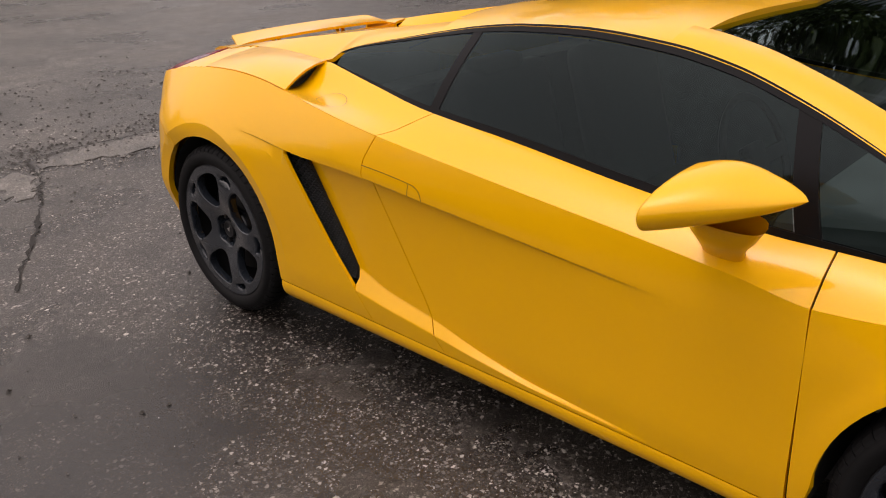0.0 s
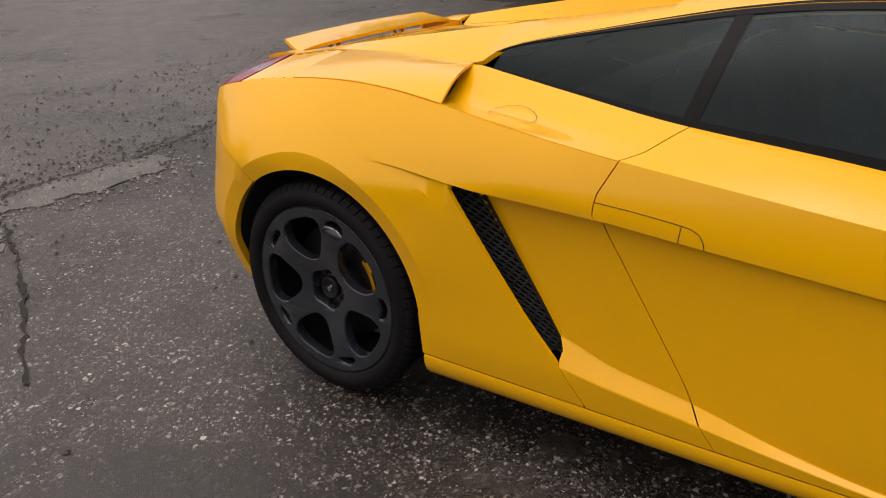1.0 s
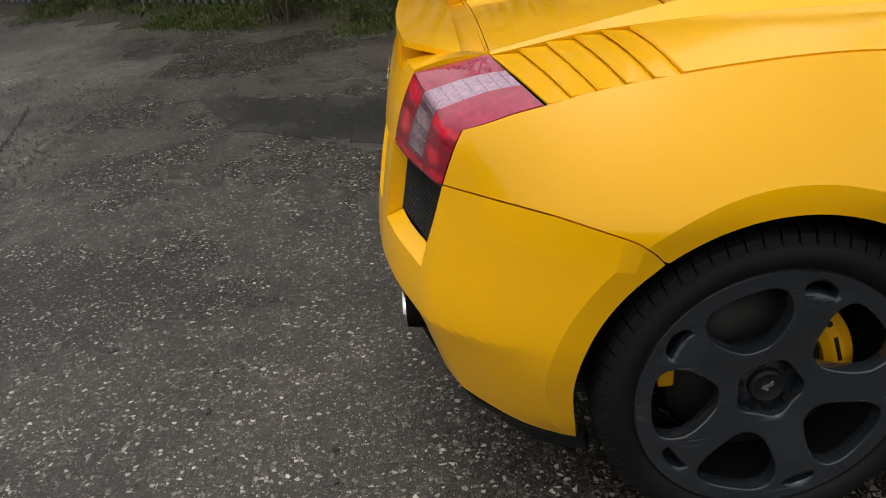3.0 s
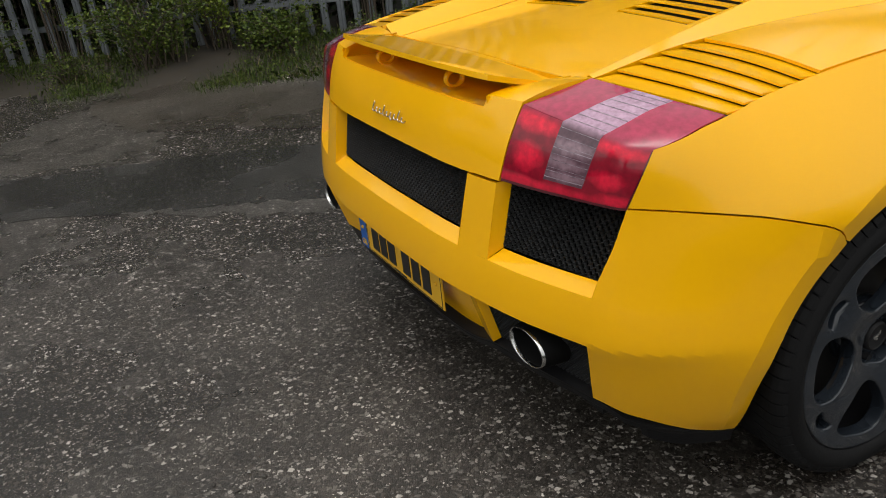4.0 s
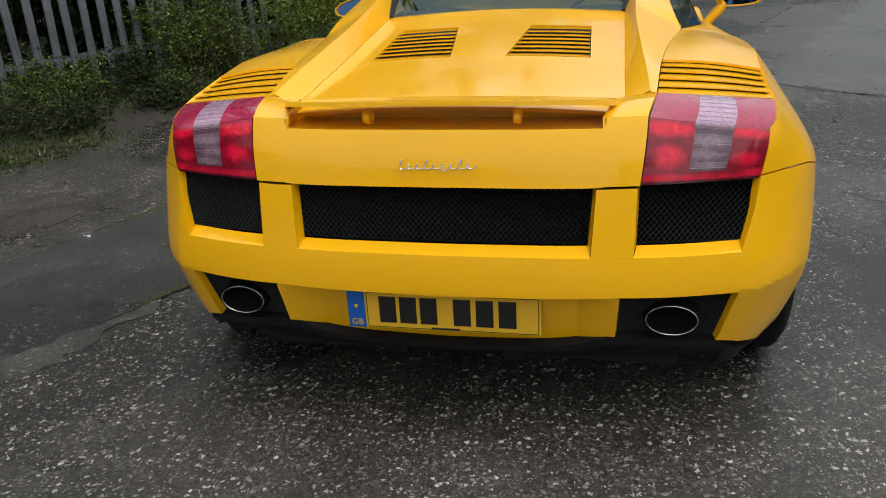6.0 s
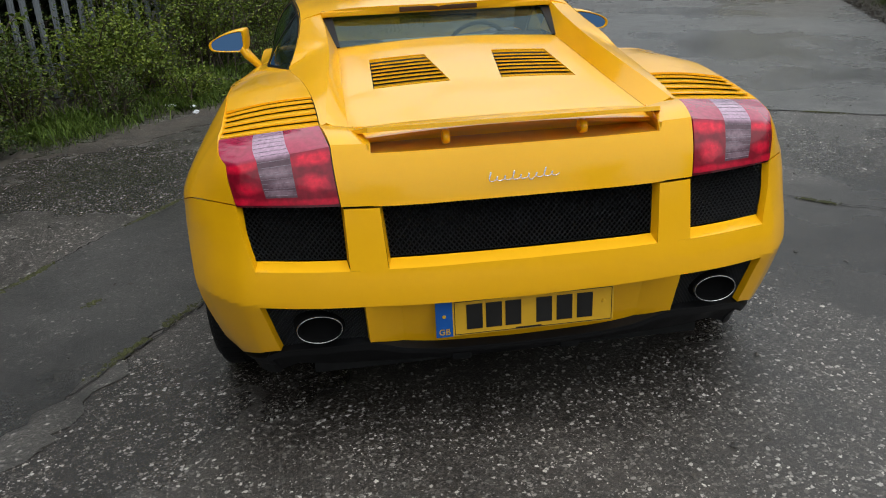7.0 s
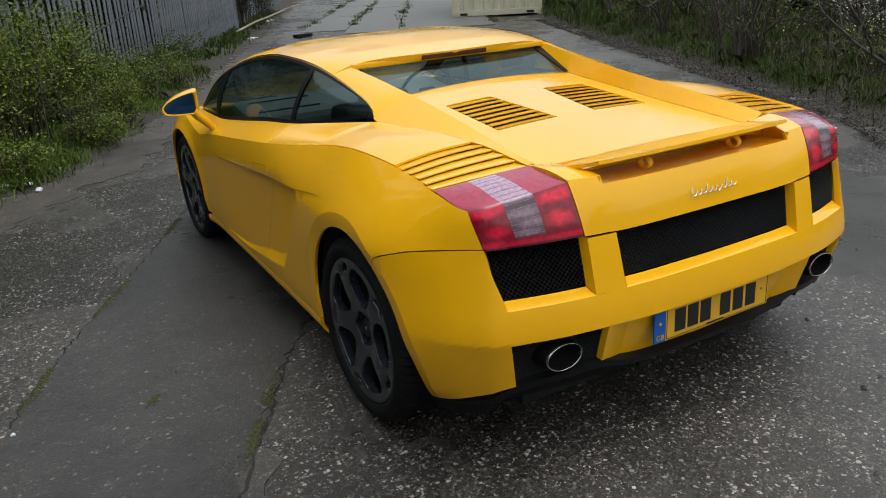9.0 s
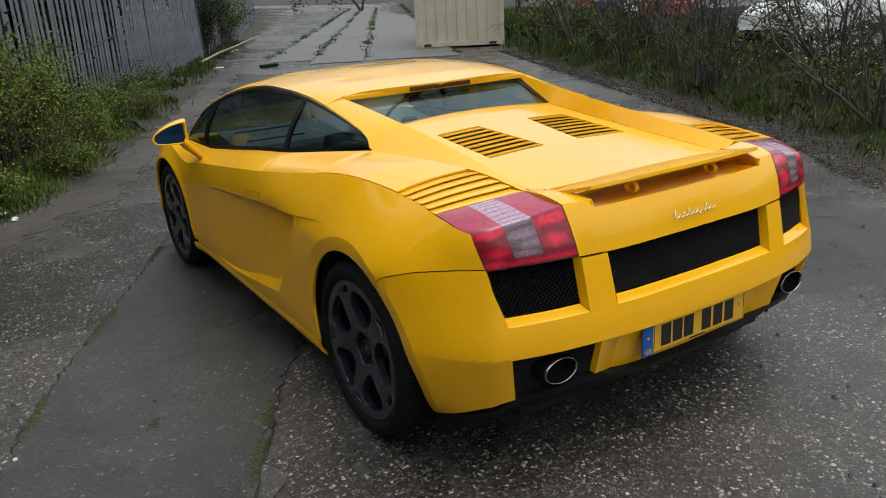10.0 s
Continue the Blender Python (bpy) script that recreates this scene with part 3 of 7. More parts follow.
def lens(x0, x1, raise_=0.0, v0=0.0, v1=1.0):
    def fn(U, V):
        k = lerp(x0, x1, U)
        t = lerp(v0, v1, V)
        bend = 0.46
        # upright face
        lo = np.clip(t / bend, 0, 1)
        head_z = lerp(.903, HEAD, k)
        xb = lerp(lerp(.505, .531, lo), lerp(.809, .8445, lo), k)
        low = body(s_at_x(xb), lerp(g_top(xb) + .004, head_z, lo))
        # sloping top: from the upright's head to the louvres, its outer edge along the wing's shoulder
        hi = np.clip((t - bend) / (1 - bend), 0, 1)
        a0 = body(s_at_x(np.full_like(k, .531)), np.full_like(k, .903))
        ins = lerp(a0, stack(.532, -.445, .930), hi[..., None])
        yo = lerp(Y_E, -.412, hi)
        outs = body(s_at_y(yo), z_sh(yo) - .003) + hi[..., None] * np.array([-.004, -.004, .002])
        top = lerp(ins, outs, k[..., None])
        top[..., 2] += .006 * np.sin(np.pi * k) * np.sin(np.pi * hi)
        head = body(s_at_x(lerp(.531, .8445, k)), head_z)
        base = lerp(a0, body(s_at_y(np.full_like(k, Y_E)), np.full_like(k, HEAD)), k[..., None])
        top = top + (head - base) * (1 - hi[..., None])
        p = np.where((t < bend)[..., None], low, top)
        return p + raise_ * np.array([0.2, -0.6, 0.75])
    return grid_of(fn, np.linspace(0, 1, max(4, int(30 * (x1 - x0)))), np.linspace(0, 1, max(6, int(34 * (v1 - v0)))))


def lens_piece(name, x0, x1, v0, v1, material, up, thick=0.003):
    """A piece of the lens on both sides, with its place on the lamp (across, up) as its UV."""
    grid = lens(x0, x1, up, v0, v1)
    nu, nv = grid.shape[:2]
    made = sheets(name, [grid], (0, -1, 1), material, None, thick=thick, fold=40)
    us, vs_ = np.linspace(x0, x1, nu), np.linspace(v0, v1, nv)
    ring = [(i, 0) for i in range(nu)] + [(nu - 1, j) for j in range(1, nv)] + [(i, nv - 1) for i in range(nu - 2, -1, -1)] + [(0, j) for j in range(nv - 2, 0, -1)]
    uv = [(us[i], vs_[j]) for i in range(nu) for j in range(nv)] + [(us[i], vs_[j]) for i, j in ring] * 2
    for ob in made:
        layer = ob.data.uv_layers.new(name="lens")
        for loop in ob.data.loops:
            layer.data[loop.index].uv = uv[loop.vertex_index]
    return made


lamps = sheets("tail_lamp", [lens(0, 1, -.004)], (0, -1, 1), DARKRED, car, "red tail lamp with a clear middle strip", thick=0.02, fold=40)
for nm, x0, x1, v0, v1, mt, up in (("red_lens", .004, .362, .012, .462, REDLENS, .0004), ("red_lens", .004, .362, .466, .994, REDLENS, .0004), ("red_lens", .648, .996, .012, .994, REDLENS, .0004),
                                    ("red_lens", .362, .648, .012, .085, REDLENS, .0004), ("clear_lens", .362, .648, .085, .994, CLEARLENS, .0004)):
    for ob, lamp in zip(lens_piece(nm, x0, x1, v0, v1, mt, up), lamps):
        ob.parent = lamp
for row, (v0, w) in enumerate([(.105, .006), (.150, .004), (.172, .003), (.222, .004), (.262, .003), (.300, .005), (.322, .003), (.372, .004), (.425, .004), (.50, .005), (.56, .006), (.63, .006), (.71, .006), (.79, .006), (.87, .006), (.94, .006)]):
    for ob, lamp in zip(lens_piece("lens_rib", .366, .644, v0, v0 + w, RIBLENS, .0012), lamps):
        ob.parent = lamp

# louvred wing top
def wing_top(y, V, lift=0.0):
    s = body(s_at_y(y), z_sh(y))
    b = inner(y)
    b = stack(b[..., 0], y, b[..., 1])
    p = lerp(s, b, V[..., None])
    p[..., 2] += 0.012 * np.sin(np.pi * np.clip(V, 0, 1)) * np.clip((y + .45) / .5, 0.1, 1) + lift
    return p


def wing_top_panel(U, V):
    y1 = np.interp(V, [0, .5, 1], [.415, .385, .362])
    return wing_top(lerp(lerp(-.140, -.165, V), y1, U), lerp(.012, .995, V))


sheets("wing_top_panel", [grid_of(wing_top_panel, np.linspace(0, 1, 30), np.linspace(0, 1, 16))], (0.2, 0, 1), YELLOW, car, thick=0.007)
for row in range(5):
    ya = -.409 + row * .0488

    def slat(U, V, ya=ya, row=row):
        y = lerp(-.409 + row * .0538, ya - .030 * (1 - row / 5), V) + .059 * U
        p = wing_top(y, lerp(.02, .992, V))
        p[..., 2] += -0.001 - 0.009 * U
        return p
    sheets("louvre_slat", [grid_of(slat, np.linspace(0, 1, 4), np.linspace(0, 1, 12))], (0, 0, 1), YELLOW, car, thick=0.004)
# black sheet under the slats: the shade between them as colour
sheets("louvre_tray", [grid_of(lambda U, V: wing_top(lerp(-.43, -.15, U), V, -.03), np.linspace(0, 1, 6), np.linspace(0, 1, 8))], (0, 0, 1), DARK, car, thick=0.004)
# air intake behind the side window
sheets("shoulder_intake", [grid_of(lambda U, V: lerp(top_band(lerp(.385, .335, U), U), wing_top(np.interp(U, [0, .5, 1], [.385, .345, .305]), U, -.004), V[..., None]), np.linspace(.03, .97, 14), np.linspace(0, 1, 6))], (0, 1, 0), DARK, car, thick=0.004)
INTAKE = [top_band(np.array(.395), np.array(.06)), top_band(np.array(.345), np.array(.94)), wing_top(np.array(.310), np.array(.94), -.006), wing_top(np.array(.385), np.array(.06), -.006)]

# sail panel and roof
def sail(U, V):
    b, r = inner(U), ridge(U)
    p = lerp(stack(b[..., 0], U, b[..., 1]), stack(r[..., 0], U, r[..., 1]), V[..., None])
    p[..., 2] += 0.003 * np.sin(np.pi * V) * np.clip((U + .1) / .6, 0, 1)
    p[..., 0] += 0.002 * np.sin(np.pi * V) * np.clip((U + .1) / .6, 0, 1)
    return p


def roof_skin(U, V):
    a = arc(U)
    k = 1 - V
    x = a[..., 0] * k
    z = lerp(roof_mid(U), a[..., 1], np.abs(k) ** np.interp(U, [.87, 1.15, 1.4, 1.8], [6.0, 3.2, 3.0, 5.0]))
    return stack(x, U, z)


ROOF_Y0 = .87
sheets("roof_pillar", [grid_of(sail, np.linspace(-.44, ROOF_Y0, 56), np.linspace(0, 1, 12))], (1, 0, 1), YELLOW, car)


def wall_in(U, V):
    r = ridge(U)
    zl = lid_z(np.full_like(U, .44), U)
    x = np.interp(U, [-.42, .6, .87], [.452, .452, .46])
    return lerp(stack(r[..., 0], U, r[..., 1]), stack(x, U, np.minimum(zl, r[..., 1] - .003)), V[..., None])


def lid_z(x, y):
    return np.interp(y, [-.505, -.05, .62], [.911, .954, 1.028]) - 0.016 * (x / .42) ** 2


sheets("inner_pillar_wall", [grid_of(wall_in, np.linspace(-.43, ROOF_Y0, 40), np.linspace(0, 1, 6))], (-1, 0, 0.3), YELLOW, car)


def rail(U, V):
    """Roof side above the window and down the windscreen pillar."""
    a = arc(U)
    k = np.clip((U - 1.3) / 1.2, 0, 1)
    wx = a[..., 0] - lerp(.130, .070, k)
    wz = a[..., 1] + lerp(.030, .036, k)
    p = lerp(stack(a[..., 0], U, a[..., 1]), stack(wx, U + .03 * k, wz), V[..., None])
    p[..., 2] += .008 * np.sin(np.pi * V)
    return p


WS_Y = 1.66


def roof_cap(U, V):
    y = lerp(lerp(ROOF_Y0 - .0, ROOF_Y0 - .03, V), lerp(WS_Y + .04, WS_Y + .10, V), U)
    return roof_skin(y, V)


sheets("roof", [grid_of(roof_cap, np.linspace(0, 1, 30), np.linspace(0, 1, 24))], (0, 0, 1), YELLOW, car, thick=0.025)
sheets("windscreen_pillar", [grid_of(rail, np.linspace(1.66, 2.50, 36), np.linspace(0, 1, 8))], (1, 0, 1), YELLOW, car)

# engine lid with two louvred openings
def lid_patch(x0, x1, y0, y1, nu=10, nv=10):
    return grid_of(lambda U, V: stack(lerp(x0(lerp(y0, y1, V)) if callable(x0) else x0, x1(lerp(y0, y1, V)) if callable(x1) else x1, U), lerp(y0, y1, V), 0) + stack(0 * U, 0 * U, lid_z(lerp(x0(lerp(y0, y1, V)) if callable(x0) else x0, x1(lerp(y0, y1, V)) if callable(x1) else x1, U), lerp(y0, y1, V))), np.linspace(0, 1, nu), np.linspace(0, 1, nv))


VX0 = lambda y: np.interp(y, [-.01, .36], [.088, .130])
VX1 = lambda y: np.interp(y, [-.01, .36], [.350, .340])
sheets("engine_lid", [lid_patch(0, .452, -.43, -.016, 16, 14), lid_patch(0, VX0, -.016, .366, 6, 12), lid_patch(VX1, .452, -.016, .366, 6, 12), lid_patch(0, .452, .366, .62, 16, 10)], (0, 0, 1), YELLOW, car, thick=0.01)
sheets("lid_lip", [lid_patch(0, .424, -.505, -.432, 16, 4)], (0, 0, 1), YELLOW, car, thick=0.01)
for row in range(8):
    yy = -.010 + row * .0475

    def blade(U, V, yy=yy):
        y = yy + .0375 * V
        x = lerp(VX0(y) + .003, VX1(y) - .003, U)
        return stack(x, y, lid_z(x, y) + .003 - .007 * V)
    sheets("lid_louvre", [grid_of(blade, np.linspace(0, 1, 8), np.linspace(0, 1, 4))], (0, 0, 1), YELLOW, car, thick=0.004)
# black sheet below the lid's louvres in place of the unlit bay
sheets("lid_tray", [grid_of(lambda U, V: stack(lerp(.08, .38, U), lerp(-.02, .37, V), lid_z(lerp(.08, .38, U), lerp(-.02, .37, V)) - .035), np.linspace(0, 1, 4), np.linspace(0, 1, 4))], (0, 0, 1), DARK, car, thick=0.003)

# spoiler
def spoil(U, V):
    x = lerp(0, lerp(.454, .405, V), U)
    y1 = np.interp(x, [0, .2, .36, .405], [-.638, -.633, -.620, -.612])
    y = lerp(-.496, y1, V)
    z = .936 + .013 * V - .006 * (x / .45) ** 2 + .006 * V ** 3 - .010 * (x / .45) ** 8 * (1 - V)
    return stack(x, y, z)


sp = grid_of(spoil, np.linspace(0, 1, 30), np.linspace(0, 1, 12))
spoiler = tagged(new("spoiler"), "slim yellow rear wing on two struts")
spoiler.parent = car
for ob in sheets("blade", [sp], (0, 0, 1), YELLOW, spoiler, thick=0.012):
    pass
under = sp.copy()
under[..., 2] -= .012
sheets("blade_underside", [under], (0, 0, -1), YELLOW, spoiler, thick=0)
for sx in (-1, 1):
    verts, faces = [], []
    n, m = 20, 6
    for k in range(n):
        a = 2 * math.pi * k / n
        for i in range(m):
            b = 2 * math.pi * i / m
            ry, rz = .025 + .005 * math.cos(b), .017 + .004 * math.cos(b)
            verts.append((sx * .193 + .011 * math.sin(b), -.580 + .9 * ry * math.cos(a), .904 + rz * math.sin(a)))
    for k in range(n):
        for i in range(m):
            faces.append((k * m + i, k * m + (i + 1) % m, ((k + 1) % n) * m + (i + 1) % m, ((k + 1) % n) * m + i))
    link("strut", mesh_from("strut", verts, faces, YELLOW), spoiler)

# ---- glass ----
def pane(U, V):
    b, a = belt(U), arc(U)
    p = lerp(stack(b[..., 0], U, b[..., 1]), stack(a[..., 0], U, a[..., 1]), V[..., None])
    p[..., 0] += 0.018 * np.sin(np.pi * V) * np.clip((a[..., 1] - b[..., 1]) / .2, 0, 1) - 0.004
    return p


def side_window(y0, y1, z0=0.055, z1=0.94):
    """y0, y1: edges at foot and head."""
    def fn(U, V):
        v = lerp(z0, z1, V)
        y = lerp(lerp(y0[0], y0[1], v), lerp(y1[0], y1[1], v), U)
        return pane(y, v)
    return grid_of(fn, np.linspace(0, 1, 30), np.linspace(0, 1, 12))


def seal_grid(y0, y1, v0, v1, lift=.003, n=60):
    def fn(U, V):
        y = lerp(y0, y1, U)
        p = pane(y, lerp(v0, v1, V))
        p[..., 0] += lift
        return p
    return grid_of(fn, np.linspace(0, 1, n), np.linspace(0, 1, 4))


sheets("door_window", [side_window((1.01, 1.065), (2.06, 2.0))], (1, 0, 0), GLASS, car, "dark tinted door window", thick=0)
sheets("quarter_window", [side_window((.43, .45), (.975, 1.03))], (1, 0, 0), GLASS, car, "dark tinted quarter window", thick=0)
sheets("front_quarter_window", [side_window((2.12, 2.05), (2.47, 2.47))], (1, 0, 0), GLASS, car, thick=0)


def bar(yf, yh, w, lift):
    def fn(U, V):
        y = lerp(yf, yh, V) + (U - .5) * w
        p = pane(y, V)
        p[..., 0] += lift
        return p
    return grid_of(fn, np.linspace(0, 1, 3), np.linspace(0.0, 1.0, 12))


sheets("window_seal", [seal_grid(.39, 2.5, -.02, .065), seal_grid(.39, 2.5, .950, 1.02), bar(.992, 1.047, .035, .002), bar(2.09, 2.025, .052, .002)], (1, 0, 0.2), SEAL, car, thick=0.01)


def rear_glass(U, V):
    x = lerp(0, lerp(.472, .503, V), U)
    return stack(x, lerp(.60, .893, V), lerp(1.022 - .010 * (x / .42) ** 2, 1.115 - .004 * (x / .42) ** 2, V))


def screen(U, V):
    y = lerp(WS_Y + .04, 2.62, V)
    k = np.clip((y - 1.3) / 1.2, 0, 1)
    a = arc(np.minimum(y, 2.5))
    xe = a[..., 0] - lerp(.130, .070, k)
    ze = a[..., 1] + lerp(.030, .036, k)
    mid = np.interp(y, [1.6, 1.8, 2.2, 2.62], [1.194, 1.165, 1.0, .79])
    x = xe * U
    return stack(x, y + .06 * (1 - U ** 2) * V, lerp(mid, ze, np.abs(U) ** 2.5))


sheets("rear_window", [grid_of(rear_glass, np.linspace(0, 1, 14), np.linspace(0, 1, 6))], (0, -1, 1), CLEAR, car, thick=0)
sheets("windscreen", [grid_of(screen, np.linspace(0, 1, 20), np.linspace(0, 1, 24))], (0, 1, 1), CLEAR, car, thick=0)
for ob in scene.objects:
    if "window" in ob.name and "seal" not in ob.name or "windscreen" == ob.name.split(".")[0]:
        ob.visible_shadow = False

# ---- mesh grilles ----
def honeycomb(name, corners, cell, parent, material=MESHBLK, depth=0.005, wire=0.13, bulge=None):
    """A honeycomb sheet over a four-cornered frame (lower left, lower right, upper right, upper left)."""
    a, b, c, d = [Vector(p) for p in corners]
    width, height = (b - a).length, (d - a).length
    verts, faces = [], []
    dx, dz = cell * 1.0, cell * 0.58
    nx, nz = int(width / dx) + 2, int(height / dz) + 2
    nrm = (b - a).cross(d - a).normalized()

    def place(x, z, h):
        u, v = min(max(x / width, 0), 1), min(max(z / height, 0), 1)
        p = (a * (1 - u) + b * u) * (1 - v) + (d * (1 - u) + c * u) * v
        if bulge:
            p = p + bulge(u, v)
        return p + nrm * h
    hexa = [(math.cos(math.radians(60 * k)), math.sin(math.radians(60 * k))) for k in range(6)]
    for j in range(nz):
        for i in range(nx):
            cx, cz_ = (i + (0.5 if j % 2 else 0)) * dx, j * dz
            if cx < -dx or cx > width + dx or cz_ > height + dz:
                continue
            base = len(verts)
            for r, h in ((1.0, 0.0), (1 - wire, depth), (1 - wire * 2.0, -depth)):
                for hx, hz in hexa:
                    verts.append(place(cx + hx * dx * 0.667 * r * 0.79, cz_ + hz * dz * 1.16 * r * .88, h))
            for k in range(6):
                n = (k + 1) % 6
                faces.append((base + k, base + n, base + 6 + n, base + 6 + k))
                faces.append((base + 6 + k, base + 6 + n, base + 12 + n, base + 12 + k))
    return link(name, mesh_from(name, verts, faces, material, smooth=False), parent)


def tail_pt(x, z, shift):
    p = body(s_at_x(abs(x)), np.array(z, float))
    return Vector((math.copysign(float(p[0]), x), float(p[1]) + shift, float(p[2])))


def bulge_c(u, v):
    return Vector((0, -0.012 * (1 - (2 * u - 1) ** 2), 0))


honeycomb("centre_grille", [tail_pt(-.376, .604, .037), tail_pt(.376, .604, .037), tail_pt(.392, .75, .037), tail_pt(-.392, .75, .037)], .0145, car, wire=.14, bulge=bulge_c)
for sx in (1, -1):
    q = [tail_pt(sx * .490, .602, .037), tail_pt(sx * .757, .590, .037), tail_pt(sx * .808, .752, .037), tail_pt(sx * .499, .756, .037)]
    honeycomb("side_grille", q if sx > 0 else [q[1], q[0], q[3], q[2]], .0145, car, wire=.14)
    q = [tail_pt(sx * .44, .325, .028), tail_pt(sx * .735, .290, .028), tail_pt(sx * .755, .49, .028), tail_pt(sx * .45, .490, .028)]
    honeycomb("exhaust_grille", q if sx > 0 else [q[1], q[0], q[3], q[2]], .011, car)
    # side vent mesh
    q = [body(s_at_y(y), np.array(z)) - np.array([dd, 0, 0]) for y, z, dd in ((.728, .352, .034), (.800, .356, .022), (.560, .734, .012), (.440, .736, .034))]
    q = [Vector((sx * float(p[0]), float(p[1]), float(p[2]))) for p in q]
    honeycomb("vent_mesh", q if sx > 0 else [q[1], q[0], q[3], q[2]], .021, car, wire=.17)

for sx in (1, -1):
    q = [Vector((sx * float(p[0]), float(p[1]), float(p[2]))) for p in INTAKE]
    honeycomb("intake_mesh", q if sx > 0 else [q[1], q[0], q[3], q[2]], .018, car, wire=.24)

# added black boxes that fill the body, so the grilles look unlit behind
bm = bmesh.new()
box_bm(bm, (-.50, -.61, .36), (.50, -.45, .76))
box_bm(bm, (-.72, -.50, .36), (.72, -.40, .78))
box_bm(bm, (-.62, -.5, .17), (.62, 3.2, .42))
part("dark_filler", bm, DARK, car)
for sx in (-1, 1):
    bm = bmesh.new()
    box_bm(bm, (min(sx * .60, sx * .87), .43, .175), (max(sx * .60, sx * .87), 2.16, .19))
    part("underfloor", bm, BLACK, car)
sheets("vent_duct", [grid_of(lambda U, V: stack(np.full_like(U, .80), lerp(.42, .95, U), lerp(.30, .80, V)), np.linspace(0, 1, 3), np.linspace(0, 1, 3))], (1, 0, 0), DARK, car, thick=0.003)

# diffuser
def lip(U, V):
    x = lerp(0, .945, U)
    foot = np.interp(x, [0, .45, .70, .82, .945], [.205, .220, .200, .168, .150])
    z = lerp(foot, z_bot(x) - .004, V)
    p = body(s_at_x(x), z)
    k = np.interp(x, [0, .7, .9], [1, 1, .35])
    p[..., 1] += np.interp(V, [0, .70, .78, 1], [.075, .045, .004, .004]) * k
    p[..., 0] -= .03 * (1 - V) * (1 - k)
    return p


def shelf_black(U, V):
    """Flat top of the lip, back to the bumper's foot."""
    x = lerp(0, .72, U)
    p = body(s_at_x(x), z_bot(x) - .004)
    p[..., 1] += lerp(.006, .075, V)
    return p


sheets("lip_shelf", [grid_of(shelf_black, np.linspace(0, 1, 40), np.linspace(0, 1, 3))], (0, 0, 1), BLACK, car, thick=0.008)
sheets("rear_diffuser", [grid_of(lip, np.linspace(0, 1, 40), [0, .2, .4, .6, .70, .78, .89, 1])], (0, -1, -.2), BLACK, car, thick=0.03)
for sx in (-1, 1):
    for xx in (.17,):
        bm = bmesh.new()
        box_bm(bm, (sx * xx - .03, -.58, .205), (sx * xx + .03, -.42, .29), .006)
        part("diffuser_fin", bm, BLACK, car)

# exhaust pipes
prof = [(-.006, .0480), (.002, .0495), (.005, .0508), (.003, .0522), (-.004, .0530)]
vx, fx = lathe(prof, 0, 40)
for sx in (-1, 1):
    verts = [(sx * .584 + v[1] * 1.24, -.672 - v[0], .403 + v[2] * .80) for v in vx]
    link("exhaust_pipe", mesh_from("exhaust_pipe", verts, fx, PIPE), car, "polished steel exhaust pipe, sooty inside")
    bv, bf = lathe([(-.026, .0001), (-.026, .046), (-.004, .0475), (-.003, .053), (-.006, .0545), (-.03, .058), (-.06, .060)], 0, 40)
    bv = [(sx * .584 + v[1] * 1.24, -.672 - v[0], .403 + v[2] * .80) for v in bv]
    link("exhaust_sleeve", mesh_from("exhaust_sleeve", bv, bf, SOOT), car)

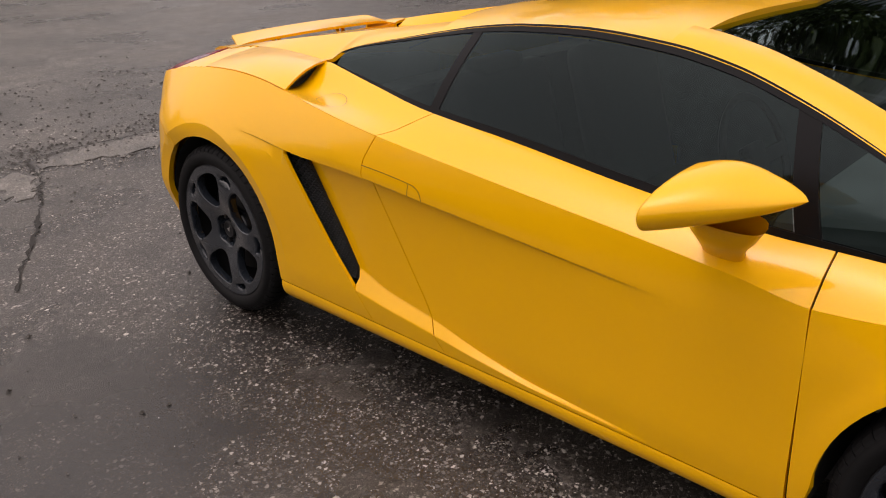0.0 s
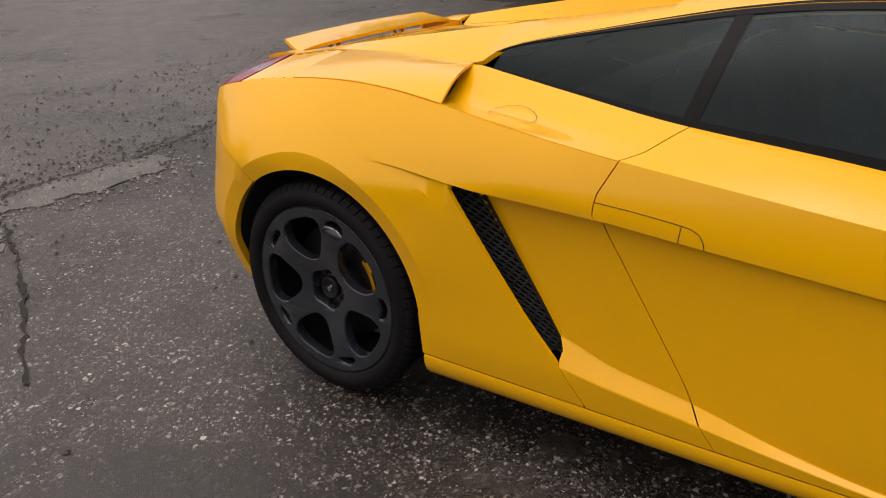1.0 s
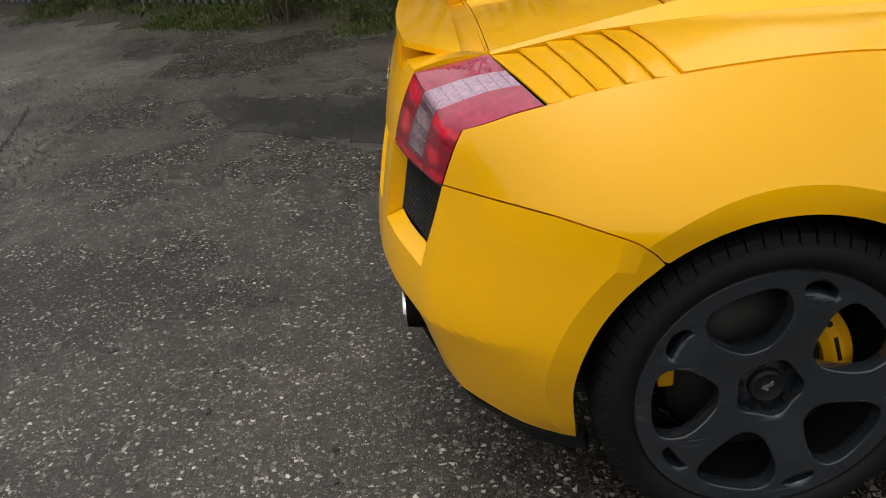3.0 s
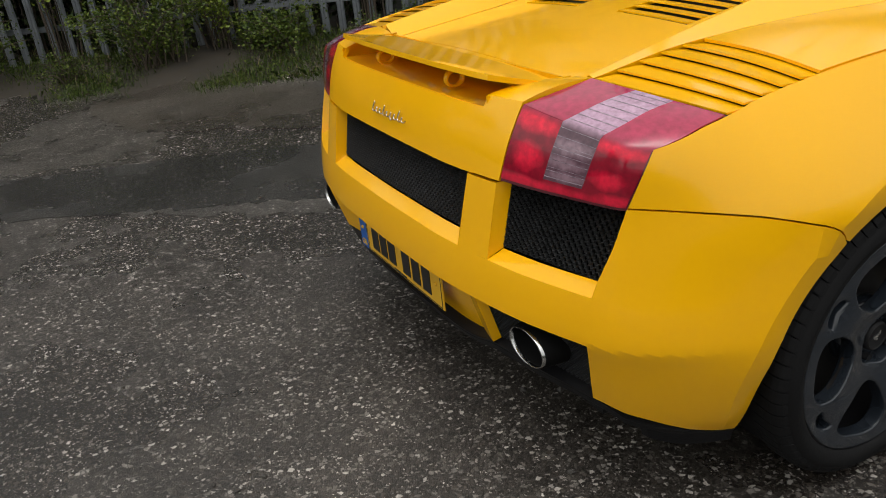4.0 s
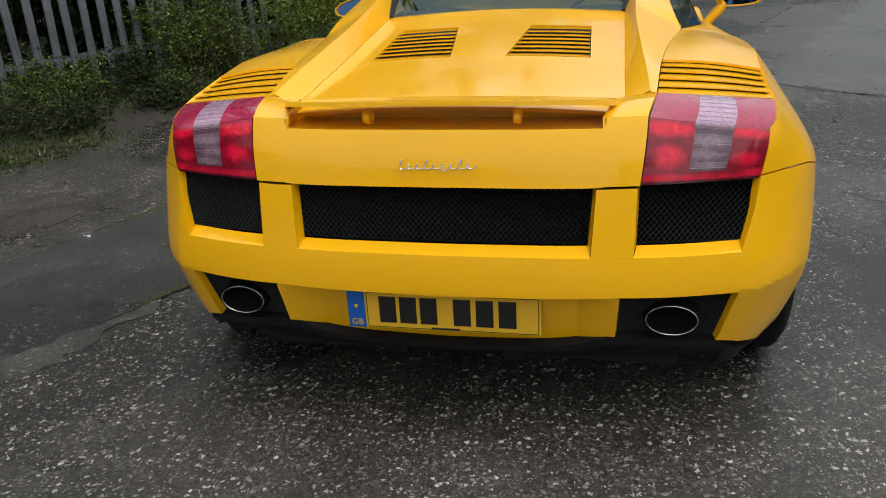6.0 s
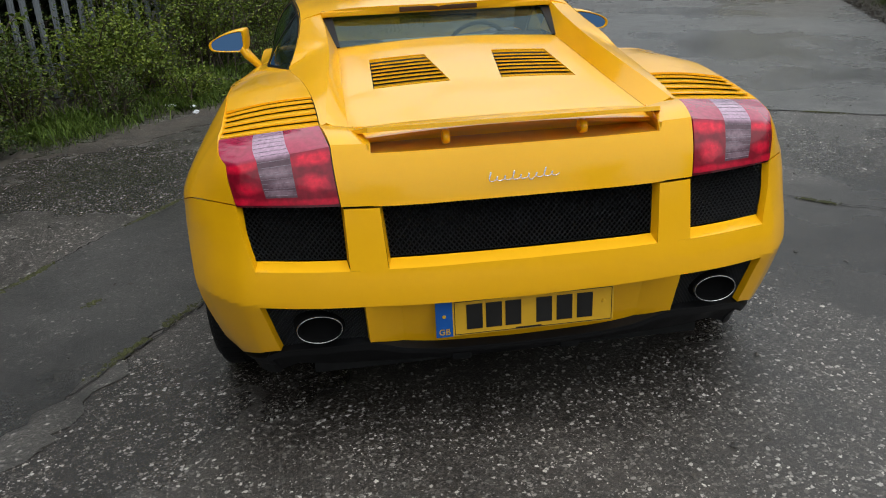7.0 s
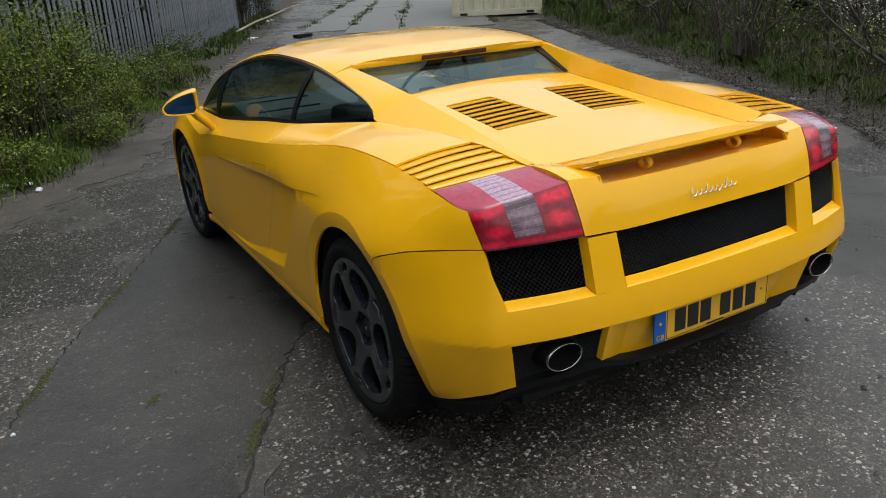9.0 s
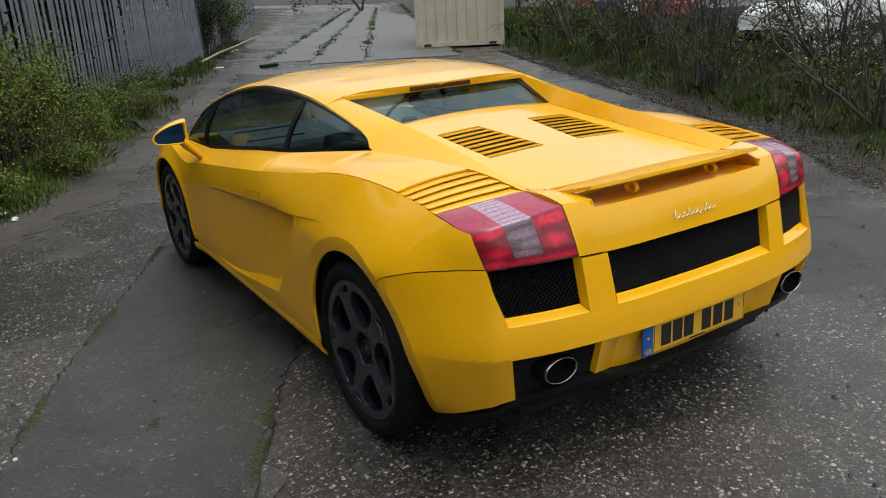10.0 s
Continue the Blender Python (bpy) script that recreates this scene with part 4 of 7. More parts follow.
# ---- wheels ----
def rim_outline(r_out):
    """Flat outline of a five-spoke rim with rounded windows and a slot at each spoke's end."""
    cu = bpy.data.curves.new("rim_outline", 'CURVE')
    cu.dimensions, cu.fill_mode = '2D', 'BOTH'
    cu.extrude, cu.bevel_depth, cu.bevel_resolution = 0.012, 0.006, 2

    def loop(pts):
        sp_ = cu.splines.new('POLY')
        sp_.points.add(len(pts) - 1)
        for p, q in zip(sp_.points, pts):
            p.co = (q[0], q[1], 0, 1)
        sp_.use_cyclic_u = True
    loop([(r_out * math.cos(a), r_out * math.sin(a)) for a in np.linspace(0, 2 * math.pi, 121)[:-1]])
    loop([((.067 + .004 * math.cos(5 * a)) * math.cos(a), (.067 + .004 * math.cos(5 * a)) * math.sin(a)) for a in np.linspace(0, 2 * math.pi, 61)[:-1]])
    for k in range(5):
        mid = radians(72 * k + 36)
        pts = []
        for a in np.linspace(0, 2 * math.pi, 57)[:-1]:
            ca, sa = math.cos(a), math.sin(a)
            e = 2 / 2.7
            u, v = math.copysign(abs(ca) ** e, ca), math.copysign(abs(sa) ** e, sa)
            r = 0.163 + 0.070 * u
            half = 0.066 + 0.022 * (r - .1) / .1
            pts.append((r, half * v * (0.60 + 0.40 * min(1, (r - .080) / .08))))
        loop([(x * math.cos(mid) - y * math.sin(mid), x * math.sin(mid) + y * math.cos(mid)) for x, y in pts])
        sp0 = radians(72 * k)
        pts = []
        for a in np.linspace(0, 2 * math.pi, 29)[:-1]:
            ca, sa = math.cos(a), math.sin(a)
            e = 2 / 3.4
            v = math.copysign(abs(sa) ** e, sa)
            pts.append((.229 + .0150 * math.copysign(abs(ca) ** e, ca) - .010 * v * v, .037 * v))
        loop([(x * math.cos(sp0) - y * math.sin(sp0), x * math.sin(sp0) + y * math.cos(sp0)) for x, y in pts])
    tmp = new("rim_tmp", cu)
    dg = bpy.context.evaluated_depsgraph_get()
    me = bpy.data.meshes.new_from_object(tmp.evaluated_get(dg))
    bpy.data.objects.remove(tmp)
    bpy.data.curves.remove(cu)
    me.materials.clear()
    me.materials.append(RIM)
    bm = bmesh.new()
    bm.from_mesh(me)
    bmesh.ops.triangulate(bm, faces=bm.faces)
    for _ in range(2):
        long = [e for e in bm.edges if e.calc_length() > .03]
        if long:
            bmesh.ops.subdivide_edges(bm, edges=long, cuts=1)
            bmesh.ops.triangulate(bm, faces=bm.faces)
    for v in bm.verts:
        x, y, z = v.co
        r = math.hypot(x, y)
        spoke = abs((math.degrees(math.atan2(y, x)) + 36) % 72 - 36) / 36      # 0 on a spoke's middle line
        dish = -0.016 * math.exp(-(r / .085) ** 2) - 0.010 * ease(1 - r / .2) + 0.007 * math.exp(-((r - .165) / .05) ** 2) * (1 - spoke)
        dish -= 0.012 * math.exp(-((r - .229) / .018) ** 2) * max(0, 1 - spoke * 3.2)
        v.co = (z + dish, x, y)      # face along +x
    for f in bm.faces:
        f.smooth = True
    for e in bm.edges:
        e.smooth = not (len(e.link_faces) == 2 and e.calc_face_angle(0) > .45)
    bm.to_mesh(me)
    bm.free()
    return me


RIM_ME = rim_outline(.257)


def tyre_data(r, half, rr=.262):
    prof = [(-half * .86, rr), (-half, rr + .02), (-half * 1.03, rr + (r - rr) * .5), (-half * .94, r - .022), (-half * .82, r - .011), (-half * .4, r - .007), (half * .4, r - .007), (half * .82, r - .011),
            (half * .94, r - .022), (half * 1.03, rr + (r - rr) * .5), (half, rr + .02), (half * .97, rr + .006), (half * .86, rr)]
    return lathe(prof, 0, 96)


def add_wheel(sx, y, r, half, x_face, spin):
    wheel = tagged(link("wheel", None, car), "wheel with a dark grey five-spoke rim")
    wheel.location = (sx * x_face, y, r)
    wheel.rotation_euler = (0, 0, 0 if sx > 0 else math.pi)
    v, f = tyre_data(r, half)
    v = [(p[0] - half + .004, p[1], p[2]) for p in v]
    link("tyre", mesh_from("tyre", v, f, RUBBER), wheel)
    # tread blocks wrapping over the shoulder
    n_b, verts, faces = 66, [], []
    line = [(-.075, 0), (-.045, 0), (-.026, -.001), (-.014, -.006), (-.006, -.014), (-.001, -.027)]
    for k in range(n_b):
        a = 2 * math.pi * k / n_b
        base = len(verts)
        for i, (xx, dr) in enumerate(line):
            skew = .5 * (xx + .075) / .075 * .030 / r
            for w in (-.0138, .0138):
                for drop in (0, -.012):
                    ang = a + skew + w / r * (1 - .25 * (i == len(line) - 1))
                    verts.append((xx, (r + dr + drop) * math.cos(ang), (r + dr + drop) * math.sin(ang)))
        for i in range(len(line) - 1):
            q = base + 4 * i
            faces += [(q, q + 2, q + 6, q + 4), (q, q + 4, q + 5, q + 1), (q + 2, q + 3, q + 7, q + 6)]
        q = base + 4 * (len(line) - 1)
        faces.append((q, q + 2, q + 3, q + 1))
    link("tread", mesh_from("tread", verts, faces, RUBBER, smooth=False), wheel)
    v, f = lathe([(-.0, .285), (.0012, .288), (.0012, .291), (-.0, .294)], 0, 72)
    link("sidewall_ring", mesh_from("sidewall_ring", v, f, RUBBER), wheel)
    rim = link("rim", RIM_ME, wheel)
    rim.location, rim.rotation_euler = (-.022, 0, 0), (radians(spin), 0, 0)
    v, f = lathe([(-.012, .267), (-.005, .262), (-.010, .255), (-.030, .250), (-.19, .238)], 0, 72)
    link("rim_barrel", mesh_from("rim_barrel", v, f, BLACK), wheel)
    # hub pocket, centre cap, bolts
    v, f = lathe([(-.045, .0001), (-.045, .080), (-.080, .085)], 0, 40)
    link("hub_face", mesh_from("hub_face", v, f, RIM), wheel)
    v, f = lathe([(-.055, .036), (-.036, .035), (-.031, .032), (-.031, .028), (-.0325, .026), (-.0325, .0001)], 0, 32)
    link("centre_cap", mesh_from("centre_cap", v, f, BLACK), wheel, "black centre cap with a worn emblem")
    v, f = lathe([(-.0322, .0305), (-.0300, .0305), (-.0300, .0290), (-.0322, .0290)], 0, 32)
    link("cap_ring", mesh_from("cap_ring", v, f, STEEL), wheel)
    bm = bmesh.new()
    for yy, zz, w, h, turn in ((.000, .002, .012, .0035, 20), (-.004, -.004, .009, .003, -30), (.006, .006, .008, .003, 60)):
        vs_ = box_bm(bm, (-.0328, -w * .9, -h * .9), (-.0312, w * .9, h * .9))
        bmesh.ops.transform(bm, matrix=Matrix.Translation((0, yy, zz)) @ Matrix.Rotation(radians(turn), 4, 'X'), verts=vs_)
    part("cap_emblem", bm, CHROME, wheel)
    for k in range(5):
        a = radians(spin + 36 + 72 * k)
        bm = bmesh.new()
        m = Matrix.Translation((-.043, .0510 * math.cos(a), .0510 * math.sin(a))) @ Matrix.Rotation(math.pi / 2, 4, 'Y')
        bmesh.ops.create_cone(bm, cap_ends=True, segments=6, radius1=.0105, radius2=.0090, depth=.022, matrix=m)
        part("wheel_bolt", bm, BLACK, wheel)
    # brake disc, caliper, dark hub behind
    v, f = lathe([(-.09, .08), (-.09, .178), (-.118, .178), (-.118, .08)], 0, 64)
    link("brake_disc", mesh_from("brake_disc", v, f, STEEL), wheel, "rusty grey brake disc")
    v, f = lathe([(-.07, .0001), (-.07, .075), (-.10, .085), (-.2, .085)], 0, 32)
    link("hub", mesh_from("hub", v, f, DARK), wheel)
    bm = bmesh.new()
    n = 12
    for k in range(n):
        a0, a1 = radians(lerp(-2, 42, k / n)), radians(lerp(-2, 42, (k + 1) / n))
        a0, a1 = (a0, a1)
        pts = []
        for a in (a0, a1):
            for xx, rad in ((-.078, .128), (-.070, .145), (-.070, .166), (-.080, .186), (-.13, .190), (-.13, .12)):
                pts.append(bm.verts.new((xx, rad * math.cos(a), rad * math.sin(a))))
        for i in range(6):
            bm.faces.new((pts[i], pts[(i + 1) % 6], pts[6 + (i + 1) % 6], pts[6 + i]))
        if k in (0, n - 1):
            bm.faces.new(pts[:6] if k == 0 else pts[6:][::-1])
    bmesh.ops.remove_doubles(bm, verts=bm.verts, dist=1e-5)
    bmesh.ops.recalc_face_normals(bm, faces=bm.faces)
    cal = part("brake_caliper", bm, CALIPER, wheel, "yellow brake caliper")
    if y < 1:
        bm = bmesh.new()
        vs_ = box_bm(bm, (-.12, -.195, -.020), (-.085, -.160, .035), .010)
        part("handbrake_caliper", bm, CALIPER, wheel)
    bm = bmesh.new()
    vs_ = box_bm(bm, (-.0705, -.004, -.028), (-.0692, .004, .028))
    bmesh.ops.transform(bm, matrix=Matrix.Rotation(radians(16), 4, 'X') @ Matrix.Translation((0, .154, 0)), verts=vs_)
    part("lettering_bar", bm, INK, wheel)
    for aa in (-2, 40):
        bm = bmesh.new()
        bmesh.ops.create_cone(bm, cap_ends=True, segments=8, radius1=.007, radius2=.006, depth=.012, matrix=Matrix.Translation((-.070, .160 * math.cos(radians(aa)), .160 * math.sin(radians(aa)))) @ Matrix.Rotation(math.pi / 2, 4, 'Y'))
        part("caliper_bolt", bm, STEEL, wheel)
    return wheel


for sx in (1, -1):
    add_wheel(sx, 0.012, .333, .135, .949, 0 if sx > 0 else 40)
    add_wheel(sx, AXLE_F, .325, .112, .93, 20)
    for arch, x0 in ((ARCH, .62), (ARCH_F, .64)):
        verts, faces = [], []
        for k in range(33):
            a = math.pi * (k / 32 * (1.01 if arch is ARCH else 1.08) - .04)
            for xx in (x0, .925):
                verts.append((sx * xx, arch[0] + (arch[2] + .004) * math.cos(a), arch[1] + (arch[2] + .004) * math.sin(a)))
        for k in range(32):
            faces.append((2 * k, 2 * k + 1, 2 * k + 3, 2 * k + 2))
        n0 = len(verts)
        faces.append(tuple(2 * k for k in range(33)))
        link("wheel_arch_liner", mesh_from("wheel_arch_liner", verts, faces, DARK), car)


# ---- smaller parts of the car ----
# number plate with plain bars for its characters
plate = tagged(new("number_plate"), "yellow number plate with a blue side band")
plate.parent = car
PY = -.7035


def plate_box(name, x0, x1, z0, z1, depth, material, bevel=0.0):
    bm = bmesh.new()
    box_bm(bm, (x0, PY - depth, z0), (x1, PY + .004, z1), bevel)
    return part(name, bm, material, plate)


plate_box("backing", -.26, .26, .353, .464, .0, PLATEY, .002)
plate_box("blue_band", -.26, -.212, .354, .463, .0015, PLATEB)
for x0, x1, z0, z1 in ((-.205, .254, .4585, .4600), (-.205, .254, .3570, .3585), (-.2065, -.205, .357, .46), (.2525, .254, .357, .46)):
    plate_box("border_line", x0, x1, z0, z1, .0012, INK)
for x in (-.172, -.116, -.060, .030, .090, .150):
    plate_box("character_bar", x, x + .046, .372, .449, .0016, INK)
plate_box("maker_bar", -.03, .045, .3575, .3625, .0022, INK)
for x in (-.236, .228):
    bm = bmesh.new()
    bmesh.ops.create_cone(bm, cap_ends=True, segments=14, radius1=.006, radius2=.004, depth=.005, matrix=pose(x, PY - .003, .418, 90, 0, 0))
    part("screw_cap", bm, PLATEY, plate)
txt = bpy.data.curves.new("country_letters", 'FONT')
txt.body, txt.size, txt.extrude, txt.align_x = "GB", .026, .0006, 'CENTER'
tmp = new("letters_tmp", txt)
me = bpy.data.meshes.new_from_object(tmp.evaluated_get(bpy.context.evaluated_depsgraph_get()))
bpy.data.objects.remove(tmp)
me.materials.clear()
me.materials.append(PLATEY)
ob = link("country_letters", me, plate)
ob.matrix_local = pose(-.236, PY - .0025, .362, 90, 0, 0)

# flourish of chrome in place of the maker's script
def ribbon(points, r, sides=6):
    pts = [Vector(p) for p in points]
    verts, faces = [], []
    for i, p in enumerate(pts):
        t = (pts[min(i + 1, len(pts) - 1)] - pts[max(i - 1, 0)]).normalized()
        a = t.cross(Vector((0.13, 0.9, 0.2))).normalized()
        b = t.cross(a)
        rr = r[i] if isinstance(r, (list, np.ndarray)) else r
        for k in range(sides):
            w = 2 * math.pi * k / sides
            verts.append(p + (a * math.cos(w) + b * math.sin(w)) * rr)
    for i in range(len(pts) - 1):
        for k in range(sides):
            faces.append((i * sides + k, i * sides + (k + 1) % sides, (i + 1) * sides + (k + 1) % sides, (i + 1) * sides + k))
    return verts, faces


wave = []
for k in range(241):
    u = k / 240
    turn = u * 2 * math.pi * 9
    tall = sum(math.exp(-((u - c) / .028) ** 2) for c in (.03, .37, .64, .80))
    z = .800 + (.0060 + .0085 * tall) * math.sin(turn) + .004 * tall + .003 * u
    x = -.099 + .194 * u + .0056 * math.cos(turn) + .38 * (z - .800)
    p = tail_pt(abs(x), z, -.005)
    wave.append((x, p.y, z))
v, f = ribbon(wave, .00145)
link("badge", mesh_from("badge", v, f, CHROME), car, "chrome flourish badge")

# brake light bar in the roof's rear edge
bm = bmesh.new()
box_bm(bm, (-.17, .842, 1.117), (.17, .87, 1.137), .003)
part("high_brake_light", bm, simple("dark_brown_lens", (.06, .022, .006), .2), car, "dark brake light strip")
bm = bmesh.new()
box_bm(bm, (-.508, .858, 1.109), (.508, .90, 1.134), .006)
part("roof_rear_edge", bm, YELLOW, car)
sheets("rear_window_frame", [grid_of(lambda U, V: stack(lerp(lerp(.440, .462, V), lerp(.470, .501, V), U), lerp(.602, .89, V), lerp(1.0235 - .010, 1.116 - .004, V) + .001), np.linspace(0, 1, 3), np.linspace(0, 1, 6))], (0, -1, 1), SEAL, car, thick=0.004)

# door handle flaps, fuel flap
FLAP = [(.866, .040), (.95, .041), (1.04, .040), (1.075, .038), (1.094, .030), (1.103, .016), (1.106, .002)]


def flap(U, V):
    y = lerp(.866, 1.106, U)
    top = np.interp(y, [q[0] for q in FLAP], [q[1] for q in FLAP])
    p = body(s_at_y(y), z_cr(y) + lerp(.002, top, V))
    p[..., 0] += .0012
    return p


def seam(path, half=.0009):
    """A thin dark joint along places (y, height over the crease) on the door."""
    q = np.array(path)
    t = np.r_[0, np.cumsum(np.linalg.norm(np.diff(q, axis=0), axis=1))]
    d = np.linspace(0, t[-1], 40)
    y, h = np.interp(d, t, q[:, 0]), np.interp(d, t, q[:, 1])
    ty, th = np.gradient(y), np.gradient(h)
    ln = np.hypot(ty, th)
    rows = []
    for side_ in (-half, half):
        yy, hh = y - th / ln * side_, h + ty / ln * side_
        p = body(s_at_y(yy), z_cr(yy) + hh)
        p[..., 0] += .0019
        rows.append(p)
    return np.stack(rows, 1)


sheets("door_handle", [grid_of(flap, np.linspace(0, 1, 24), np.linspace(0, 1, 6))], (1, 0, 0), YELLOW, car, thick=0.006)
sheets("handle_seam", [seam(FLAP), seam([(1.052, .002), (1.056, .039)])], (1, 0, 0), INK, car, thick=0)
n = 40
ring = []
for k in range(n):
    a = 2 * math.pi * k / n
    row = []
    for rr in (.066, .0675):
        y = .585 + rr * math.cos(a)
        vv_ = np.array(.40 + rr * 3.4 * math.sin(a))
        row.append(top_band(np.array(y), vv_) + np.array([0, 0, .004]))
    ring.append(row)
verts = [tuple(p) for row in ring for p in row]
faces = [(2 * k, 2 * k + 1, 2 * ((k + 1) % n) + 1, 2 * ((k + 1) % n)) for k in range(n)]
link("fuel_flap_seam", mesh_from("fuel_flap_seam", verts, faces, INK), car)

# wing mirrors
RIM_KNOTS = [(-.097, -.050), (-.099, .005), (-.097, .050), (-.088, .060), (-.055, .058), (-.010, .050), (.035, .037), (.070, .021), (.090, .006), (.097, -.010), (.092, -.027), (.075, -.041), (.02, -.050), (-.04, -.054), (-.085, -.055)]


def pod_rim(a):
    """The rim's outline by angle: upright at the inner end, sloping down to a blunt outer end, flat below."""
    n = len(RIM_KNOTS)
    t = a / (2 * math.pi) * n
    i, f = int(t) % n, t - int(t)
    p = [RIM_KNOTS[(i + k - 1) % n] for k in range(4)]
    return tuple(.5 * (2 * p[1][c] + (p[2][c] - p[0][c]) * f + (2 * p[0][c] - 5 * p[1][c] + 4 * p[2][c] - p[3][c]) * f * f + (3 * p[1][c] - p[0][c] - 3 * p[2][c] + p[3][c]) * f ** 3) for c in (0, 1))


def mirror_pod(sx):
    pod = tagged(new("wing_mirror"), "yellow wing mirror on a stalk")
    pod.parent = car
    nA, nB = 45, 18
    verts, faces = [], []
    ctr = np.array([1.043, 1.900, .918])
    along = np.array([.985, -.17, .0])     # from the inner to the outer end of the rim
    tip = np.array([.955, 2.122, .943])
    up = np.array([0, 0, 1.0])
    for i in range(nB + 1):
        t = i / nB
        k = max(0.0, 1 - t ** 1.75) ** .82
        spine = lerp(ctr, tip, t) + up * .006 * math.sin(math.pi * t) * (1 - t)
        for j in range(nA):
            a = 2 * math.pi * j / nA
            u, w = pod_rim(a)
            w = w * (1 + .10 * math.sin(math.pi * min(1, t * 1.6)) * (w > 0))
            p = spine + along * u * k + up * w * k
            verts.append((sx * p[0], p[1], p[2]))
    for i in range(nB):
        for j in range(nA):
            f = (i * nA + j, i * nA + (j + 1) % nA, (i + 1) * nA + (j + 1) % nA, (i + 1) * nA + j)
            faces.append(f if sx < 0 else f[::-1])
    link("shell", crease(mesh_from("shell", verts, faces, YELLOW), 32), pod)
    rim_v, rim_f, gl = [], [], []
    for j in range(nA):
        a = 2 * math.pi * j / nA
        u, w = pod_rim(a)
        for sc, back in ((1.0, 0), (.98, -.004), (.90, -.003), (.86, .010)):
            p = ctr + along * u * sc + up * w * sc + np.array([0, back + (.14 * w if back == .010 else 0), 0])
            rim_v.append((sx * p[0], p[1], p[2]))
        gl.append(rim_v[-1])
    for j in range(nA):
        for q in range(3):
            rim_f.append((4 * j + q, 4 * j + q + 1, 4 * ((j + 1) % nA) + q + 1, 4 * ((j + 1) % nA) + q))
    link("rim_frame", mesh_from("rim_frame", rim_v, rim_f, YELLOW), pod)
    link("mirror_glass", mesh_from("mirror_glass", gl, [tuple(range(nA))], MIRROR, smooth=False), pod)
    # flat stalk, wide along the car, from the door's shoulder up into the shell
    verts, faces = [], []
    n = 20
    for x, y, z, hy, hx in ((.868, 1.945, .745, .046, .020), (.886, 1.948, .780, .046, .020), (.915, 1.956, .812, .056, .022), (.945, 1.968, .842, .070, .024), (.970, 1.985, .880, .078, .024)):
        for k in range(n):
            a = 2 * math.pi * k / n
            c, d = math.cos(a), math.sin(a)
            c, d = math.copysign(abs(c) ** .7, c), math.copysign(abs(d) ** .7, d)
            verts.append((sx * (x + hx * d * .62), y + hy * c, z - hx * d * .78))
    for i in range(4):
        for k in range(n):
            faces.append((i * n + k, i * n + (k + 1) % n, (i + 1) * n + (k + 1) % n, (i + 1) * n + k))
    link("stalk", mesh_from("stalk", verts, faces, YELLOW), pod)


for sx in (1, -1):
    mirror_pod(sx)

# cabin
TRIM = simple("dark_trim", (.03, .031, .032), .6, bump=.2)
GREYTRIM = simple("grey_door_trim", (.22, .24, .24), .6, bump=.2)


HEADLINER = simple("dark_headliner", (.045, .046, .048), .8, bump=.2)
sheets("headliner", [grid_of(lambda U, V: roof_cap(U, V) - np.array([0, 0, .022]), np.linspace(.02, .98, 16), np.linspace(.03, 1, 12))], (0, 0, -1), HEADLINER, car, thick=0.004)
sheets("pillar_lining", [grid_of(lambda U, V: rail(U, V) - np.array([.014, 0, .012]), np.linspace(1.66, 2.48, 20), np.linspace(0, 1, 5))], (-1, 0, -1), HEADLINER, car, thick=0.004)
sheets("quarter_lining", [grid_of(lambda U, V: sail(U, V) - np.array([.020, 0, .012]), np.linspace(.44, ROOF_Y0, 14), np.linspace(0, .78, 5))], (-1, 0, -1), HEADLINER, car, thick=0.004)


def seat(x):
    st = tagged(new("seat"), "black leather bucket seat")
    st.parent = car
    bm = bmesh.new()
    box_bm(bm, (x - .24, 1.10, .28), (x + .24, 1.62, .42), .05)
    part("cushion", bm, SEAT, st, smooth=True)
    bm = bmesh.new()
    vs_ = box_bm(bm, (x - .25, .98, .38), (x + .25, 1.10, .99), .05)
    bmesh.ops.transform(bm, matrix=Matrix.Translation((0, 1.05, .38)) @ Matrix.Rotation(radians(16), 4, 'X') @ Matrix.Translation((0, -1.05, -.38)), verts=bm.verts)
    part("backrest", bm, SEAT, st, smooth=True)
    bm = bmesh.new()
    box_bm(bm, (x - .12, .84, .88), (x + .12, .93, 1.005), .04)
    part("headrest", bm, SEAT, st, smooth=True)


for x in (-.36, .36):
    seat(x)
bm = bmesh.new()
box_bm(bm, (-.67, 1.95, .55), (.67, 2.36, .885), .04)
for v_ in bm.verts:
    if v_.co.z > .7:
        v_.co.z -= .05 if v_.co.y > 2.2 else .10
part("dashboard", bm, simple("grey_dash", (.28, .315, .31), .5, bump=.3), car, "light grey dashboard")
for lo_, hi_ in (((-.60, 2.010, .800), (-.24, 2.016, .808)), ((-.60, 2.20, .828), (-.24, 2.206, .836))):
    bm = bmesh.new()
    box_bm(bm, lo_, hi_)
    part("dash_seam", bm, TRIM, car)
bm = bmesh.new()
box_bm(bm, (-.72, .66, .40), (.72, .80, .935), .02)
part("bulkhead", bm, TRIM, car)
bm = bmesh.new()
box_bm(bm, (-.74, .70, .22), (.74, 2.4, .28))
part("cabin_floor", bm, TRIM, car)
bm = bmesh.new()
box_bm(bm, (-.09, 1.05, .28), (.09, 2.1, .50), .03)
part("centre_console", bm, TRIM, car)
